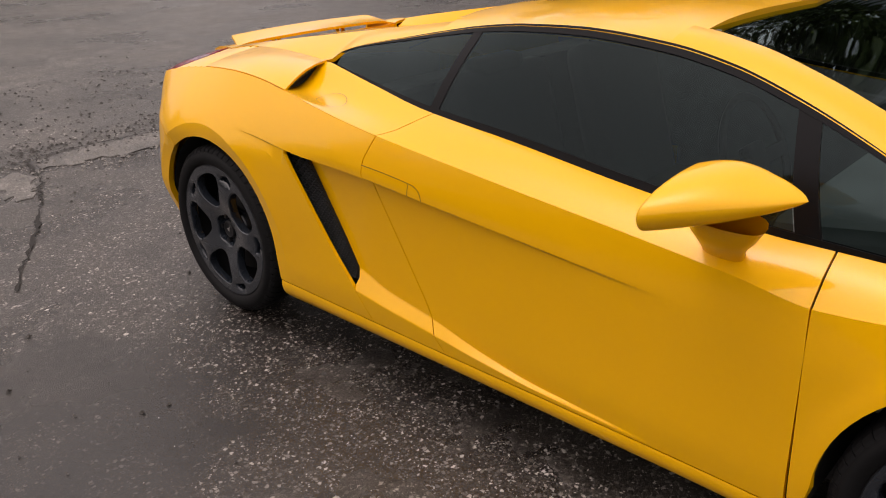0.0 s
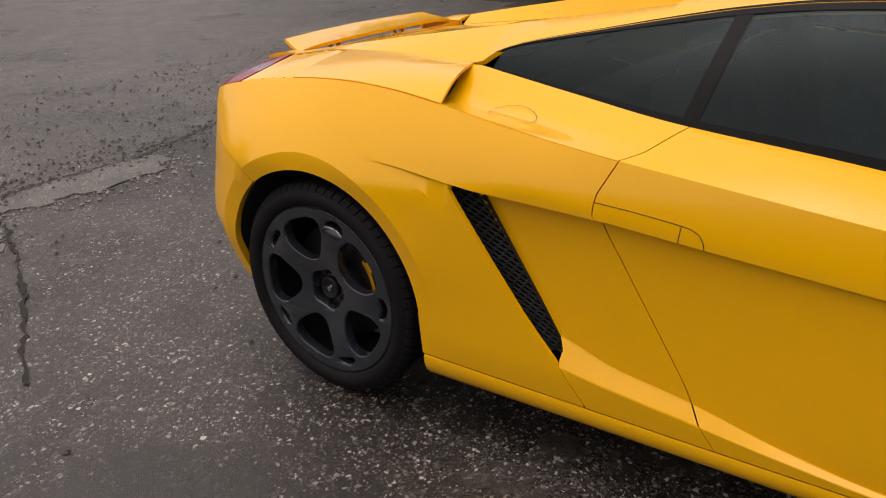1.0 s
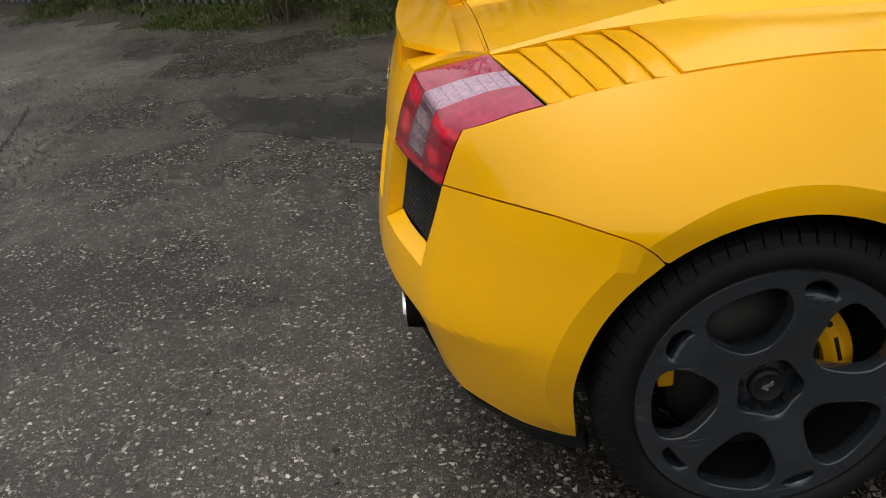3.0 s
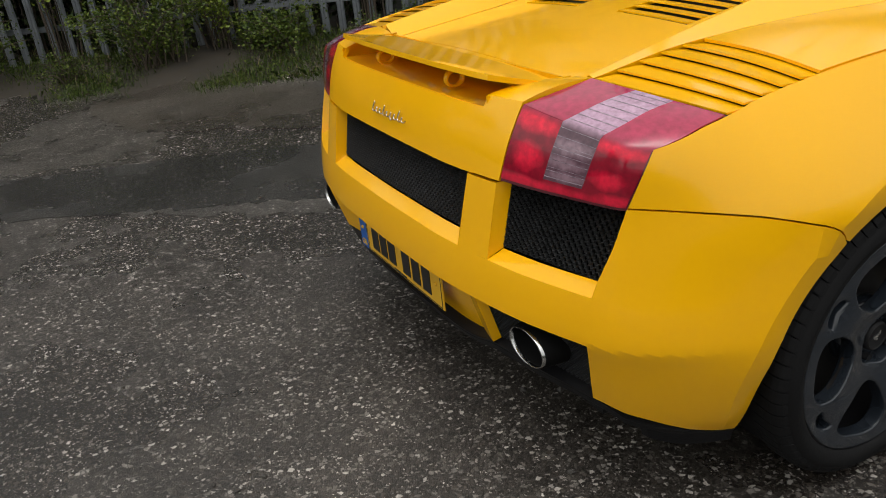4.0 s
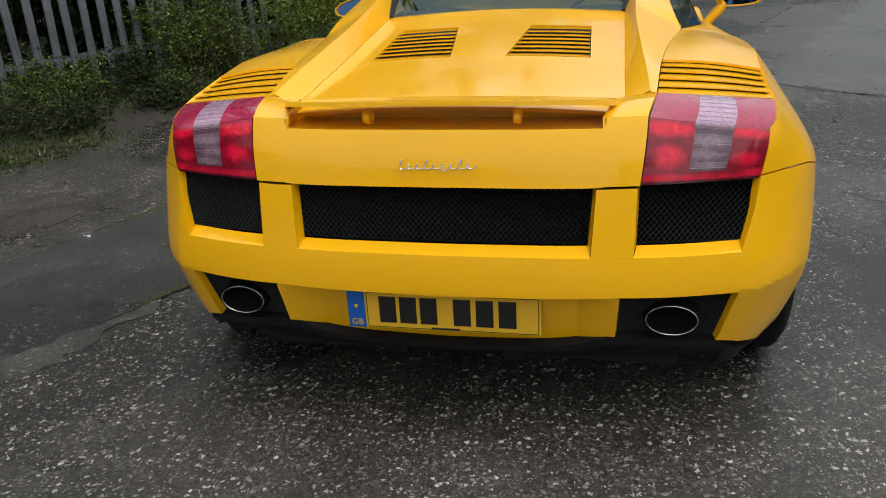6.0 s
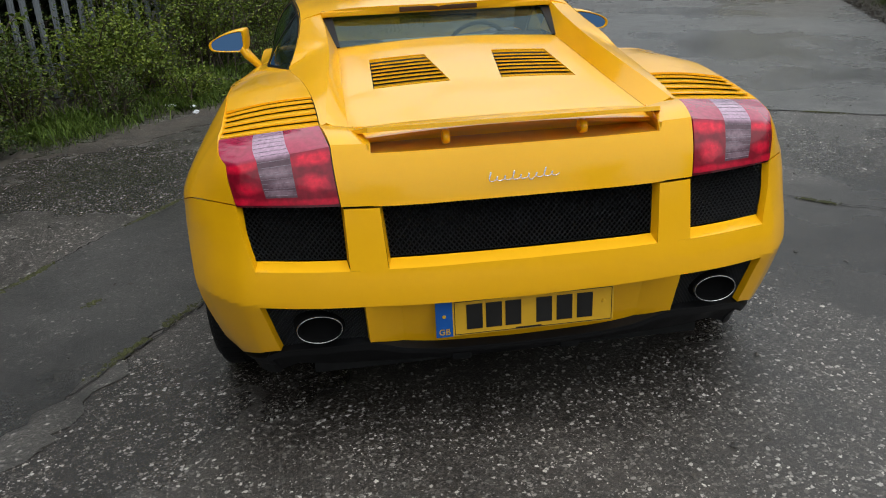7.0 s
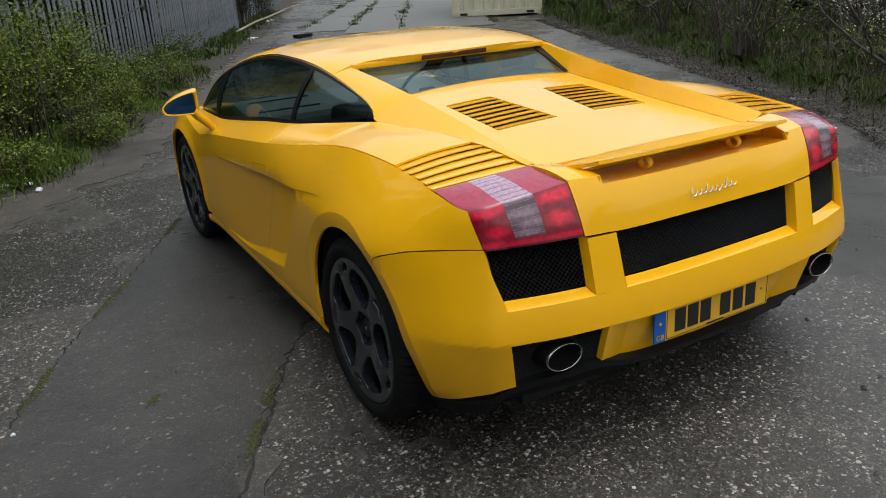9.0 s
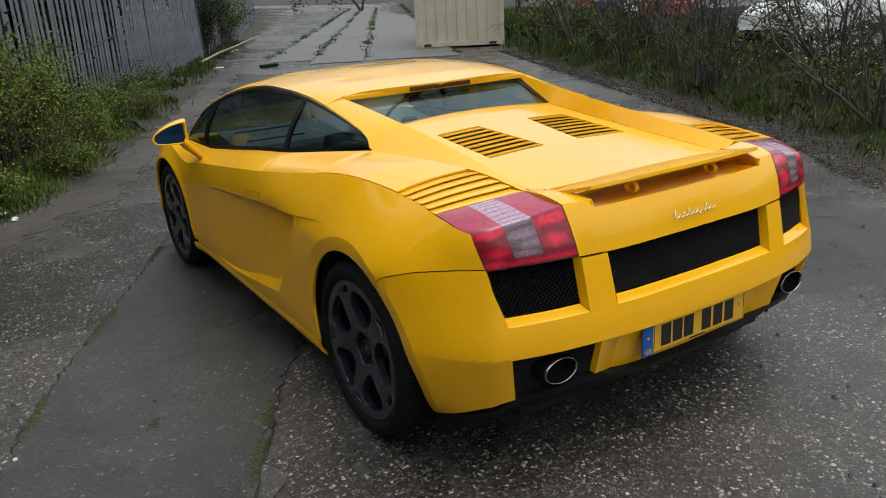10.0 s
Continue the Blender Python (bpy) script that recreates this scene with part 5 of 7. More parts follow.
for sx in (-1, 1):
    bm = bmesh.new()
    box_bm(bm, (sx * .80 - .035, .98, .30), (sx * .80 + .01, 2.12, .795), .02)
    for v_ in bm.verts:
        if v_.co.z > .6:
            v_.co.x -= sx * .03
            v_.co.z += (1.5 - v_.co.y) * .10
    part("door_trim", bm, GREYTRIM, car)
sheets("door_lining", [grid_of(lambda U, V: lerp(stack(belt(U)[..., 0] - .022, U, belt(U)[..., 1] - .004), stack(np.full_like(U, .76), U, np.full_like(U, .45)), V[..., None]), np.linspace(.42, 2.32, 30), np.linspace(0, 1, 6))], (-1, 0, 0.2), GREYTRIM, car, thick=0.004)
v, f = lathe([(0, .165), (.012, .177), (.0, .189), (-.012, .177), (0, .165)], 0, 36)
sw = link("steering_wheel", mesh_from("steering_wheel", v, f, TRIM), car)
sw.matrix_local = pose(.34, 1.78, .80, 0, 0, 90) @ pose(0, 0, 0, 0, -22, 0)
bm = bmesh.new()
box_bm(bm, (-.015, -.165, -.02), (.01, .165, .02), .006)
box_bm(bm, (-.02, -.05, -.05), (.012, .05, .05), .012)
part("wheel_hub", bm, TRIM, sw)

# ---- the yard ----
def asphalt_material(name, stones, base, wet, patches=(), mottle=.35, pale=1.0):
    """Worn tarmac: dark binder, pale chips worn flush, damp patches."""
    m, nt, b = nodes_of(name)
    tc0 = nt.nodes.new("ShaderNodeTexCoord")
    wn_ = nt.nodes.new("ShaderNodeTexNoise")
    wn_.inputs["Scale"].default_value, wn_.inputs["Detail"].default_value = 130.0, 2.0
    nt.links.new(tc0.outputs["Object"], wn_.inputs["Vector"])
    scl = nt.nodes.new("ShaderNodeVectorMath")
    scl.operation = 'MULTIPLY_ADD'
    scl.inputs[1].default_value, scl.inputs[2].default_value = (.009,) * 3, (-.0045,) * 3
    nt.links.new(wn_.outputs["Color"], scl.inputs[0])
    bent = nt.nodes.new("ShaderNodeVectorMath")
    nt.links.new(tc0.outputs["Object"], bent.inputs[0])
    nt.links.new(scl.outputs[0], bent.inputs[1])

    def cells(scale, feature):
        n = nt.nodes.new("ShaderNodeTexVoronoi")
        n.feature = feature
        n.inputs["Scale"].default_value = scale
        nt.links.new(bent.outputs[0], n.inputs["Vector"])
        return n
    vor, vor_e = cells(78.0, 'F1'), cells(78.0, 'DISTANCE_TO_EDGE')
    vor2, vor2_e = cells(170.0, 'F1'), cells(170.0, 'DISTANCE_TO_EDGE')
    big = noise_node(nt, 0.55, 5.0, 0.6)
    mid = noise_node(nt, 5.0, 5.0, 0.65)
    fine = noise_node(nt, 240.0, 2.0, 0.6)

    def math_(op, a, bb):
        n = nt.nodes.new("ShaderNodeMath")
        n.operation = op
        for k, x in ((0, a), (1, bb)):
            if isinstance(x, (int, float)):
                n.inputs[k].default_value = x
            else:
                nt.links.new(x, n.inputs[k])
        return n.outputs[0]

    def chip_mask(v, e, cut, gap):
        sep = nt.nodes.new("ShaderNodeSeparateColor")
        nt.links.new(v.outputs["Color"], sep.inputs[0])
        pick = math_('GREATER_THAN', sep.outputs[0], cut)
        soft = nt.nodes.new("ShaderNodeMapRange")
        soft.inputs["From Min"].default_value, soft.inputs["From Max"].default_value = gap * .6, gap * 2.2
        nt.links.new(e.outputs["Distance"], soft.inputs["Value"])
        return math_('MULTIPLY', pick, soft.outputs[0]), sep.outputs[1], sep.outputs[2]
    m1, tone1, dark1 = chip_mask(vor, vor_e, 1 - 0.46 * stones, 0.09)
    m2, tone2, dark2 = chip_mask(vor2, vor2_e, 1 - 0.42 * stones, 0.10)
    patchy = ramp_node(nt, mid.outputs[0], [(0.34, (.45,) * 3), (0.58, (1,) * 3)])
    chips = math_('MULTIPLY', math_('MAXIMUM', m1, m2), patchy.outputs[0])
    smear = None
    for px_, py_, rx, ry, turn in patches:      # old repairs, rubbed smooth
        tc = nt.nodes.new("ShaderNodeTexCoord")
        mp = nt.nodes.new("ShaderNodeMapping")
        mp.vector_type = 'TEXTURE'
        mp.inputs["Location"].default_value = (px_, py_, 0)
        mp.inputs["Rotation"].default_value = (0, 0, radians(turn))
        mp.inputs["Scale"].default_value = (rx, ry, 1)
        ln = nt.nodes.new("ShaderNodeVectorMath")
        ln.operation = 'LENGTH'
        nt.links.new(tc.outputs["Object"], mp.inputs[0])
        nt.links.new(mp.outputs[0], ln.inputs[0])
        warp = noise_node(nt, 3.2, 6.0, 0.7)
        dist = math_('ADD', ln.outputs["Value"], math_('MULTIPLY', math_('SUBTRACT', warp.outputs[0], 0.5), 1.1))
        inside = ramp_node(nt, dist, [(0.80, (1,) * 3), (0.98, (0,) * 3)]).outputs[0]
        smear = inside if smear is None else math_('MAXIMUM', smear, inside)
    if smear is not None:
        chips = math_('MULTIPLY', chips, math_('SUBTRACT', 1.0, math_('MULTIPLY', smear, 0.78)))
    basec = ramp_node(nt, mid.outputs[0], [(0.30, tuple(c * (1 - mottle) for c in base)), (0.70, tuple(c * (1 + mottle) for c in base))])
    tone = math_('ADD', math_('MULTIPLY', tone1, math_('GREATER_THAN', m1, 0.01)), math_('MULTIPLY', tone2, math_('SUBTRACT', 1.0, math_('GREATER_THAN', m1, 0.01))))
    chipc = ramp_node(nt, tone, [(t, tuple(c * pale for c in col)) for t, col in [(0.0, (.026, .023, .021)), (0.35, (.062, .053, .044)), (0.60, (.105, .096, .088)), (0.82, (.22, .208, .195)), (0.95, (.52, .50, .475))]])
    grain = ramp_node(nt, math_('ADD', math_('MULTIPLY', dark2, 0.6), math_('MULTIPLY', dark1, 0.4)), [(0.15, (.55,) * 3), (0.85, (1.55,) * 3)])
    grained = nt.nodes.new("ShaderNodeMixRGB")
    grained.blend_type = 'MULTIPLY'
    grained.inputs[0].default_value = 1.0
    nt.links.new(basec.outputs[0], grained.inputs[1])
    nt.links.new(grain.outputs[0], grained.inputs[2])
    mix = nt.nodes.new("ShaderNodeMixRGB")
    nt.links.new(chips, mix.inputs[0])
    nt.links.new(grained.outputs[0], mix.inputs[1])
    nt.links.new(chipc.outputs[0], mix.inputs[2])
    stain = ramp_node(nt, big.outputs[0], [(0.36, (.50, .48, .46)), (0.47, (.80, .77, .74)), (0.56, (1.02, .99, .95)), (0.68, (1.28, 1.24, 1.18))])
    mul = nt.nodes.new("ShaderNodeMixRGB")
    mul.blend_type = 'MULTIPLY'
    mul.inputs[0].default_value = 1.0
    nt.links.new(mix.outputs[0], mul.inputs[1])
    nt.links.new(stain.outputs[0], mul.inputs[2])
    last = mul.outputs[0]
    if smear is not None:
        rub = nt.nodes.new("ShaderNodeMixRGB")
        rub.blend_type = 'MULTIPLY'
        rub.inputs[2].default_value = (.66, .65, .64, 1)
        nt.links.new(smear, rub.inputs[0])
        nt.links.new(last, rub.inputs[1])
        last = rub.outputs[0]
    nt.links.new(last, b.inputs["Base Color"])
    r = ramp_node(nt, big.outputs[0], [(0.38, (max(.05, wet - .17),) * 3), (0.62, (wet + .14,) * 3)])
    nt.links.new(r.outputs[0], b.inputs["Roughness"])
    h = math_('ADD', math_('MULTIPLY', chips, 0.5), math_('MULTIPLY', fine.outputs[0], 0.8))
    h = math_('ADD', h, math_('MULTIPLY', mid.outputs[0], 1.2))
    b.inputs["Specular IOR Level"].default_value = .62
    bump_node(nt, b, h, 0.5, 0.006)
    return m


ASPHALT = asphalt_material("chipped_wet_asphalt", 1.0, (.0275, .0240, .0212), .30, [(2.25, .42, 1.15, .95, 50), (3.2, -1.6, .8, .5, 20), (.6, -4.6, 1.3, .5, -12)])
SMOOTH = asphalt_material("smooth_tar_patch", .45, (.030, .029, .028), .34, pale=.45)
DAMP = asphalt_material("damp_brown_asphalt", .6, (.047, .040, .033), .34, pale=.6)
DIRT = asphalt_material("trodden_dirt", .7, (.042, .033, .024), .55, mottle=.6, pale=.5)
GRITTY = asphalt_material("gritty_old_concrete", .85, (.050, .047, .043), .42, mottle=.62)
APRON = asphalt_material("smooth_grey_apron", .40, (.062, .061, .060), .30, pale=.6)
PALECON = asphalt_material("pale_broken_concrete", .75, (.125, .120, .112), .5, mottle=.6)
CONCRETE = simple("concrete_slab", (.115, .112, .105), .55, spread=.35, scale=1.3, bump=.4, grain=90)
SOIL = simple("damp_soil", (.030, .024, .016), .85, spread=.45, scale=7, bump=.8, grain=40)
GALV = simple("galvanised_steel", (.165, .18, .20), .55, metal=.35, spread=.3, scale=3)
GALV2 = simple("galvanised_post", (.13, .14, .155), .6, metal=.3, spread=.3, scale=3)
CREAM = simple("cream_container_paint", (.50, .47, .35), .55, spread=.12, scale=2.5, bump=.15)
CREAM2 = simple("stained_cream_paint", (.42, .38, .26), .6, spread=.25, scale=5)
CRACK = simple("crack_dirt", (.016, .014, .012), .9, spread=.4, scale=20)
MOSS = simple("moss", (.040, .042, .010), .9, spread=.4, scale=30, bump=.8, grain=150)


def leaf_material(name, dark, mid_, light):
    m, nt, b = nodes_of(name)
    geo = nt.nodes.new("ShaderNodeNewGeometry")
    r = ramp_node(nt, geo.outputs["Random Per Island"], [(0.0, dark), (0.55, mid_), (1.0, light)])
    nt.links.new(r.outputs[0], b.inputs["Base Color"])
    b.inputs["Roughness"].default_value = .5
    b.inputs["Specular IOR Level"].default_value = .2
    return m


LEAF = leaf_material("bramble_leaf", (.020, .036, .006), (.055, .086, .012), (.115, .145, .022))
LEAF2 = leaf_material("yellowish_leaf", (.06, .09, .010), (.105, .150, .016), (.21, .25, .035))
# darkened copy of the leaf colour: the hedge's shade is put into it
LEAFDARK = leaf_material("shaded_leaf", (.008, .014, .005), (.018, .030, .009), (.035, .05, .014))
BLADE = leaf_material("grass_blade", (.024, .042, .008), (.055, .090, .015), (.105, .13, .028))
STRAW = leaf_material("dry_grass", (.10, .085, .04), (.17, .145, .07), (.26, .22, .12))
BARK = simple("bark", (.045, .038, .030), .85, spread=.4, scale=20, bump=.6, grain=60)
TWIG = simple("twig", (.06, .045, .032), .8, spread=.3)
FLOWER = simple("blossom", (.62, .60, .50), .7)

edge_left = curve_fn([(-60, -60), (-5, -7.9), (-1.44, -5.4), (0, -4.45), (1.1, -4.013), (1.75, -3.321), (3.8, -2.545), (5.1, -1.26), (8.6, 0.579), (16.4, 3.906), (40, 14.028), (90, 34.938)])
edge_right = curve_fn([(-60, 3.5), (-8, 3.4), (.65, 3.822), (2.03, 4.776), (5.4, 6.336), (11.2, 8.968), (13.1, 9.845), (40, 22.528), (90, 46.938)])
fence_x = curve_fn([(-60, -50), (-5.5, -9.4), (-2.1, -7.0), (.8, -5.509), (2.4, -4.608), (8.9, -0.825), (15, 2.273), (25.8, 7.046), (60, 21.292), (90, 34.938)])


def wob(x, y, f, a):
    return a * (np.sin(x * f + 1.3 * np.sin(y * f * .7)) + np.sin(y * f * 1.3 + 2.1 * np.sin(x * f * .5)))


def bank(x, y):
    l = np.clip((edge_left(y) - x) / 1.4, 0, 1)
    r = np.clip((x - edge_right(y)) / 2.5, 0, 1)
    return 0.10 * ease(l) + 0.25 * ease(r)


def ground_z(x, y):
    k = np.clip(np.hypot(x, y - 1) / 6 - .4, 0, 1)
    rise = .0175 * (np.sqrt((y - 3.0) ** 2 + 1.5) + y - 3.0) / 2      # the yard climbs gently away from the car
    fall = .0105 * np.tanh(x / 1.1)
    return bank(x, y) + rise + fall + wob(x, y, 1.7, .004) * k * np.exp(-np.hypot(x, y) / 9)


def axis(lo, hi, fine_lo, fine_hi, step, far):
    a = list(np.arange(fine_lo, fine_hi, step))
    out, d, x = [], step, fine_lo
    while x > lo:
        d *= far
        x -= d
        out.append(x)
    up, d, x = [], step, fine_hi
    while x < hi:
        up.append(x)
        d *= far
        x += d
    return np.array(out[::-1] + a + up + [hi])


gx, gy = axis(-400, 400, -8, 13, .12, 1.12), axis(-300, 700, -7, 22, .12, 1.12)
X, Y = np.meshgrid(gx, gy, indexing="ij")
Z = ground_z(X, Y)
v, f = sheet_data(stack(X, Y, Z), (0, 0, 1), thick=0)
me = mesh_from("ground", v, f, ASPHALT)
me.materials.append(SOIL)
me.materials.append(GRITTY)
cx = (X[:-1, :-1] + X[1:, 1:]) / 2
cy = (Y[:-1, :-1] + Y[1:, 1:]) / 2
jit = wob(cx, cy, 5.0, .10)
soil = (cx < edge_left(cy) + jit - .05) | (cx > edge_right(cy) + jit + .05)
grit = (cy < -2.92 + .12 * np.sin(cx * 1.1) + jit * .3) & ~soil
me.polygons.foreach_set("material_index", np.where(soil, 1, np.where(grit, 2, 0)).ravel().astype(np.int32))
ground = tagged(link("ground", me), "wet worn asphalt yard with pale chips and soil verges", "ground", kind="structure")


def ragged(name, outline, material, lift, seed, label, rough=.03, step=.05):
    """A thin layer lying on the ground with an uneven edge."""
    rnd = random.Random(seed)
    pts = []
    for i, p in enumerate(outline):
        q = outline[(i + 1) % len(outline)]
        n = max(1, int(math.hypot(q[0] - p[0], q[1] - p[1]) / step))
        for k in range(n):
            t = k / n
            pts.append((lerp(p[0], q[0], t) + rnd.uniform(-rough, rough), lerp(p[1], q[1], t) + rnd.uniform(-rough, rough)))
    bm = bmesh.new()
    vs_ = [bm.verts.new((x, y, float(ground_z(x, y)) + lift)) for x, y in pts]
    lo = [bm.verts.new((x, y, float(ground_z(x, y)) - .01)) for x, y in pts]
    for i in range(len(vs_)):
        j = (i + 1) % len(vs_)
        bm.faces.new((vs_[i], lo[i], lo[j], vs_[j]))
    es = [bm.edges.get((vs_[i], vs_[(i + 1) % len(vs_)])) for i in range(len(vs_))]
    bmesh.ops.triangle_fill(bm, use_beauty=True, edges=es)
    bmesh.ops.recalc_face_normals(bm, faces=bm.faces)
    ob = part(name, bm, material, None)
    return tagged(ob, label, "ground", kind="structure")


ragged("tar_strip", [(-3.35, -2.2), (-2.42, -1.75), (-1.50, -.22), (-1.086, 0.55), (-0.811, 0.95), (0.071, 2.5), (0.946, 4.6), (3.864, 11.5), (3.061, 11.8), (0.09, 5.1), (-0.8, 3.35), (-1.297, 2.32), (-1.796, 1.36), (-2.078, 0.69), (-2.75, -.7)], SMOOTH, .005, 3, "long smooth dark tar patch in the asphalt")
ragged("puddle_stain", [(-5.0, -.4), (-3.506, 0.55), (-2.614, 1.2), (-2.262, 1), (-2.9, -.1), (-3.7, -1.0), (-4.8, -1.2)], DAMP, .004, 8, "dark damp tar patch beside the verge", rough=.06)
ragged("verge_dirt", [(-2.75, 3.2), (-2.2, 3.4), (-1.0, 4.75), (.05, 6.8), (1.05, 9.0), (2.5, 12.2), (4.2, 16.0), (3.9, 16.4), (2.0, 12.2), (.45, 8.6), (-.9, 6.0), (-1.5, 4.9)], DIRT, .004, 21, "brown trodden dirt beside the verge", rough=.10, step=.12)
ragged("pale_scar", [(.70, -2.60), (.52, -2.52), (.33, -2.56), (.20, -2.44), (-.05, -2.52), (-.22, -2.50), (-.42, -2.74), (-.30, -2.83), (.05, -2.86), (.35, -2.84), (.60, -2.78)], PALECON, .005, 6, "pale broken concrete beside the crack", rough=.05, step=.04)
ragged("pale_scar", [(.84, -2.62), (.80, -2.40), (.93, -2.12), (1.03, -2.06), (1.04, -2.30), (1.12, -2.62)], PALECON, .004, 16, "pale broken concrete beside the crack", rough=.05, step=.04)
ragged("grey_apron", [(1.501, 4.15), (2.257, 3.66), (3.033, 3.16), (3.677, 2.77), (4.572, 2.35), (5.16, 3.4), (6.135, 5.5), (7.204, 8.1), (5.288, 9.47), (4.18, 10.2)], APRON, .004, 17, "smooth grey worn asphalt apron", rough=.03, step=.12)
ragged("pale_scar", [(-1.75, -.1), (-1.48, .05), (-1.32, .0), (-1.45, -.5), (-2.2, -1.4), (-2.35, -1.2)], GRITTY, .004, 7, "pale worn concrete edge of the tar patch", rough=.04)


def moss(p, q, seed):
    """Small low cushions gathered along a joint."""
    rs = np.random.RandomState(seed)
    verts, faces = [], []
    d = np.array([q[0] - p[0], q[1] - p[1]])
    long = np.linalg.norm(d)
    side = np.array([-d[1], d[0]]) / long
    heart = rs.rand(3)
    for _ in range(int(long * 420)):
        u = np.clip(heart[rs.randint(3)] + rs.normal(0, .16), -.1, 1.1)
        c = np.array(p) + d * u + side * rs.normal(0, .010)
        r = rs.uniform(.003, .010)
        z = float(ground_z(c[0], c[1])) + .004
        k = len(verts)
        for ring, (rr, zz) in enumerate(((1, 0), (.6, .5))):
            for i in range(6):
                a = i * 1.047 + ring * .5 + rs.uniform(-.3, .3)
                verts.append((c[0] + r * rr * math.cos(a), c[1] + r * rr * math.sin(a), z + zz * r))
        verts.append((c[0], c[1], z + .65 * r))
        for i in range(6):
            j = (i + 1) % 6
            faces += [(k + i, k + j, k + 6 + j, k + 6 + i), (k + 6 + i, k + 6 + j, k + 12)]
    return tagged(link("moss", mesh_from("moss", verts, faces, MOSS)), "cushions of yellow-green moss in a pavement joint", "moss", kind="stuff")


def crack(points, width, seed, lift=.007):
    rnd = random.Random(seed)
    pts = []
    for p, q in zip(points, points[1:]):
        n = max(2, int(math.hypot(q[0] - p[0], q[1] - p[1]) / .035))
        for k in range(n):
            t = k / n
            pts.append((lerp(p[0], q[0], t) + rnd.gauss(0, .007), lerp(p[1], q[1], t) + rnd.gauss(0, .007)))
    verts, faces = [], []
    for i, p in enumerate(pts):
        a, b = pts[max(i - 1, 0)], pts[min(i + 1, len(pts) - 1)]
        tx, ty = b[0] - a[0], b[1] - a[1]
        L = math.hypot(tx, ty) + 1e-6
        w = width * rnd.uniform(.15, 1.0)
        z = float(ground_z(p[0], p[1])) + lift
        verts += [(p[0] - ty / L * w, p[1] + tx / L * w, z), (p[0] + ty / L * w, p[1] - tx / L * w, z)]
    for i in range(len(pts) - 1):
        faces.append((2 * i, 2 * i + 1, 2 * i + 3, 2 * i + 2))
    ob = link("crack", mesh_from("crack", verts, faces, CRACK, smooth=False))
    return tagged(ob, "jagged dark crack in the asphalt", "crack", kind="structure")


crack([(1.6, -2.75), (.865, -2.82), (.43, -2.91), (-.27, -2.85), (-.9, -3.05), (-1.41, -3.23), (-2.4, -3.17), (-3.6, -3.5)], .011, 1)
crack([(.70, -2.85), (.80, -2.35), (1.07, -1.67), (1.20, -1.4), (1.35, -1.12), (1.5, -.8)], .015, 2)
crack([(-1.47, -.20), (-1.057, 0.56), (-0.811, 0.95), (0.071, 2.5)], .006, 5)
crack([(-2.078, 0.69), (-1.796, 1.36), (-1.297, 2.32), (-0.8, 3.35), (0.09, 5.1)], .005, 6)
crack([(1.853, 3.95), (2.257, 3.66), (3.033, 3.16), (3.677, 2.77), (4.472, 2.4)], .008, 7)
crack([(1.55, 1.5), (1.94, 1.16), (2.12, .97), (2.31, .83), (2.85, .42)], .007, 9)
crack([(1.6, -2.4), (2.6, -1.4), (3.2, -.2), (3.9, .5)], .006, 8)
for k, (p, q) in enumerate([((-1.46, -.16), (-1.302, 0.15)), ((-1.224, 0.3), (-1.106, 0.52)), ((-2.029, 0.8), (-1.854, 1.22)), ((-1.718, 1.5), (-1.473, 1.95)), ((-1.229, 2.45), (-0.985, 2.95)), ((-1.626, 0.52), (-1.567, 0.6)), ((3.164, 3.08), (3.466, 2.9)), ((3.718, 2.75), (3.919, 2.65)), ((1.987, 1.1), (2.129, 0.96))]):
    moss(p, q, 20 + k)

# grit and stones
def stones(name, n, region, sizes, material, seed, label, keep=lambda x, y: True):
    rs = np.random.RandomState(seed)
    base = np.array([(1, 0, 0), (-.8, .3, 0), (.1, 1, 0), (-.1, -.9, 0), (.1, .1, .7), (0, 0, -.3)])
    tri = np.array([(0, 2, 4), (2, 1, 4), (1, 3, 4), (3, 0, 4)])
    verts, faces = [], []
    while len(faces) < n * 4:
        x, y = rs.uniform(region[0], region[1]), rs.uniform(region[2], region[3])
        if not keep(x, y):
            continue
        s_ = sizes[0] + (sizes[1] - sizes[0]) * rs.rand() ** 3
        a = rs.uniform(0, 6.28)
        R = np.array([[math.cos(a), -math.sin(a), 0], [math.sin(a), math.cos(a), 0], [0, 0, 1]])
        p = (base * rs.uniform(.6, 1.2, (6, 3))) @ R.T * s_ + (x, y, float(ground_z(x, y)) + .004)
        k = len(verts)
        verts += list(p)
        faces += [tuple(t + k) for t in tri]
    ob = link(name, mesh_from(name, verts, faces, material, smooth=False))
    return tagged(ob, label, "grit", kind="stuff")


GRITLIGHT = simple("pale_grit", (.22, .21, .195), .7, spread=.4, scale=40)
GRITDARK = simple("dark_grit", (.05, .045, .04), .7, spread=.5, scale=40)
on_road = lambda x, y: edge_left(y) + .05 < x < edge_right(y) - .05
stones("loose_grit", 900, (-6, 5, -6, 7), (.003, .009), GRITLIGHT, 11, "scattered pale grit on the asphalt", on_road)
stones("loose_grit", 1800, (-7, 5, -7.5, 6), (.004, .018), GRITDARK, 12, "scattered dark stones on the asphalt", on_road)
stones("loose_grit", 2600, (-4.5, 1.8, -5.6, -2.95), (.004, .020), GRITDARK, 14, "dark crumbled stones on old concrete", on_road)
stones("pale_rubble", 420, (-.5, 1.1, -2.78, -2.30), (.005, .022), GRITLIGHT, 15, "pale crumbled concrete beside the crack", on_road)
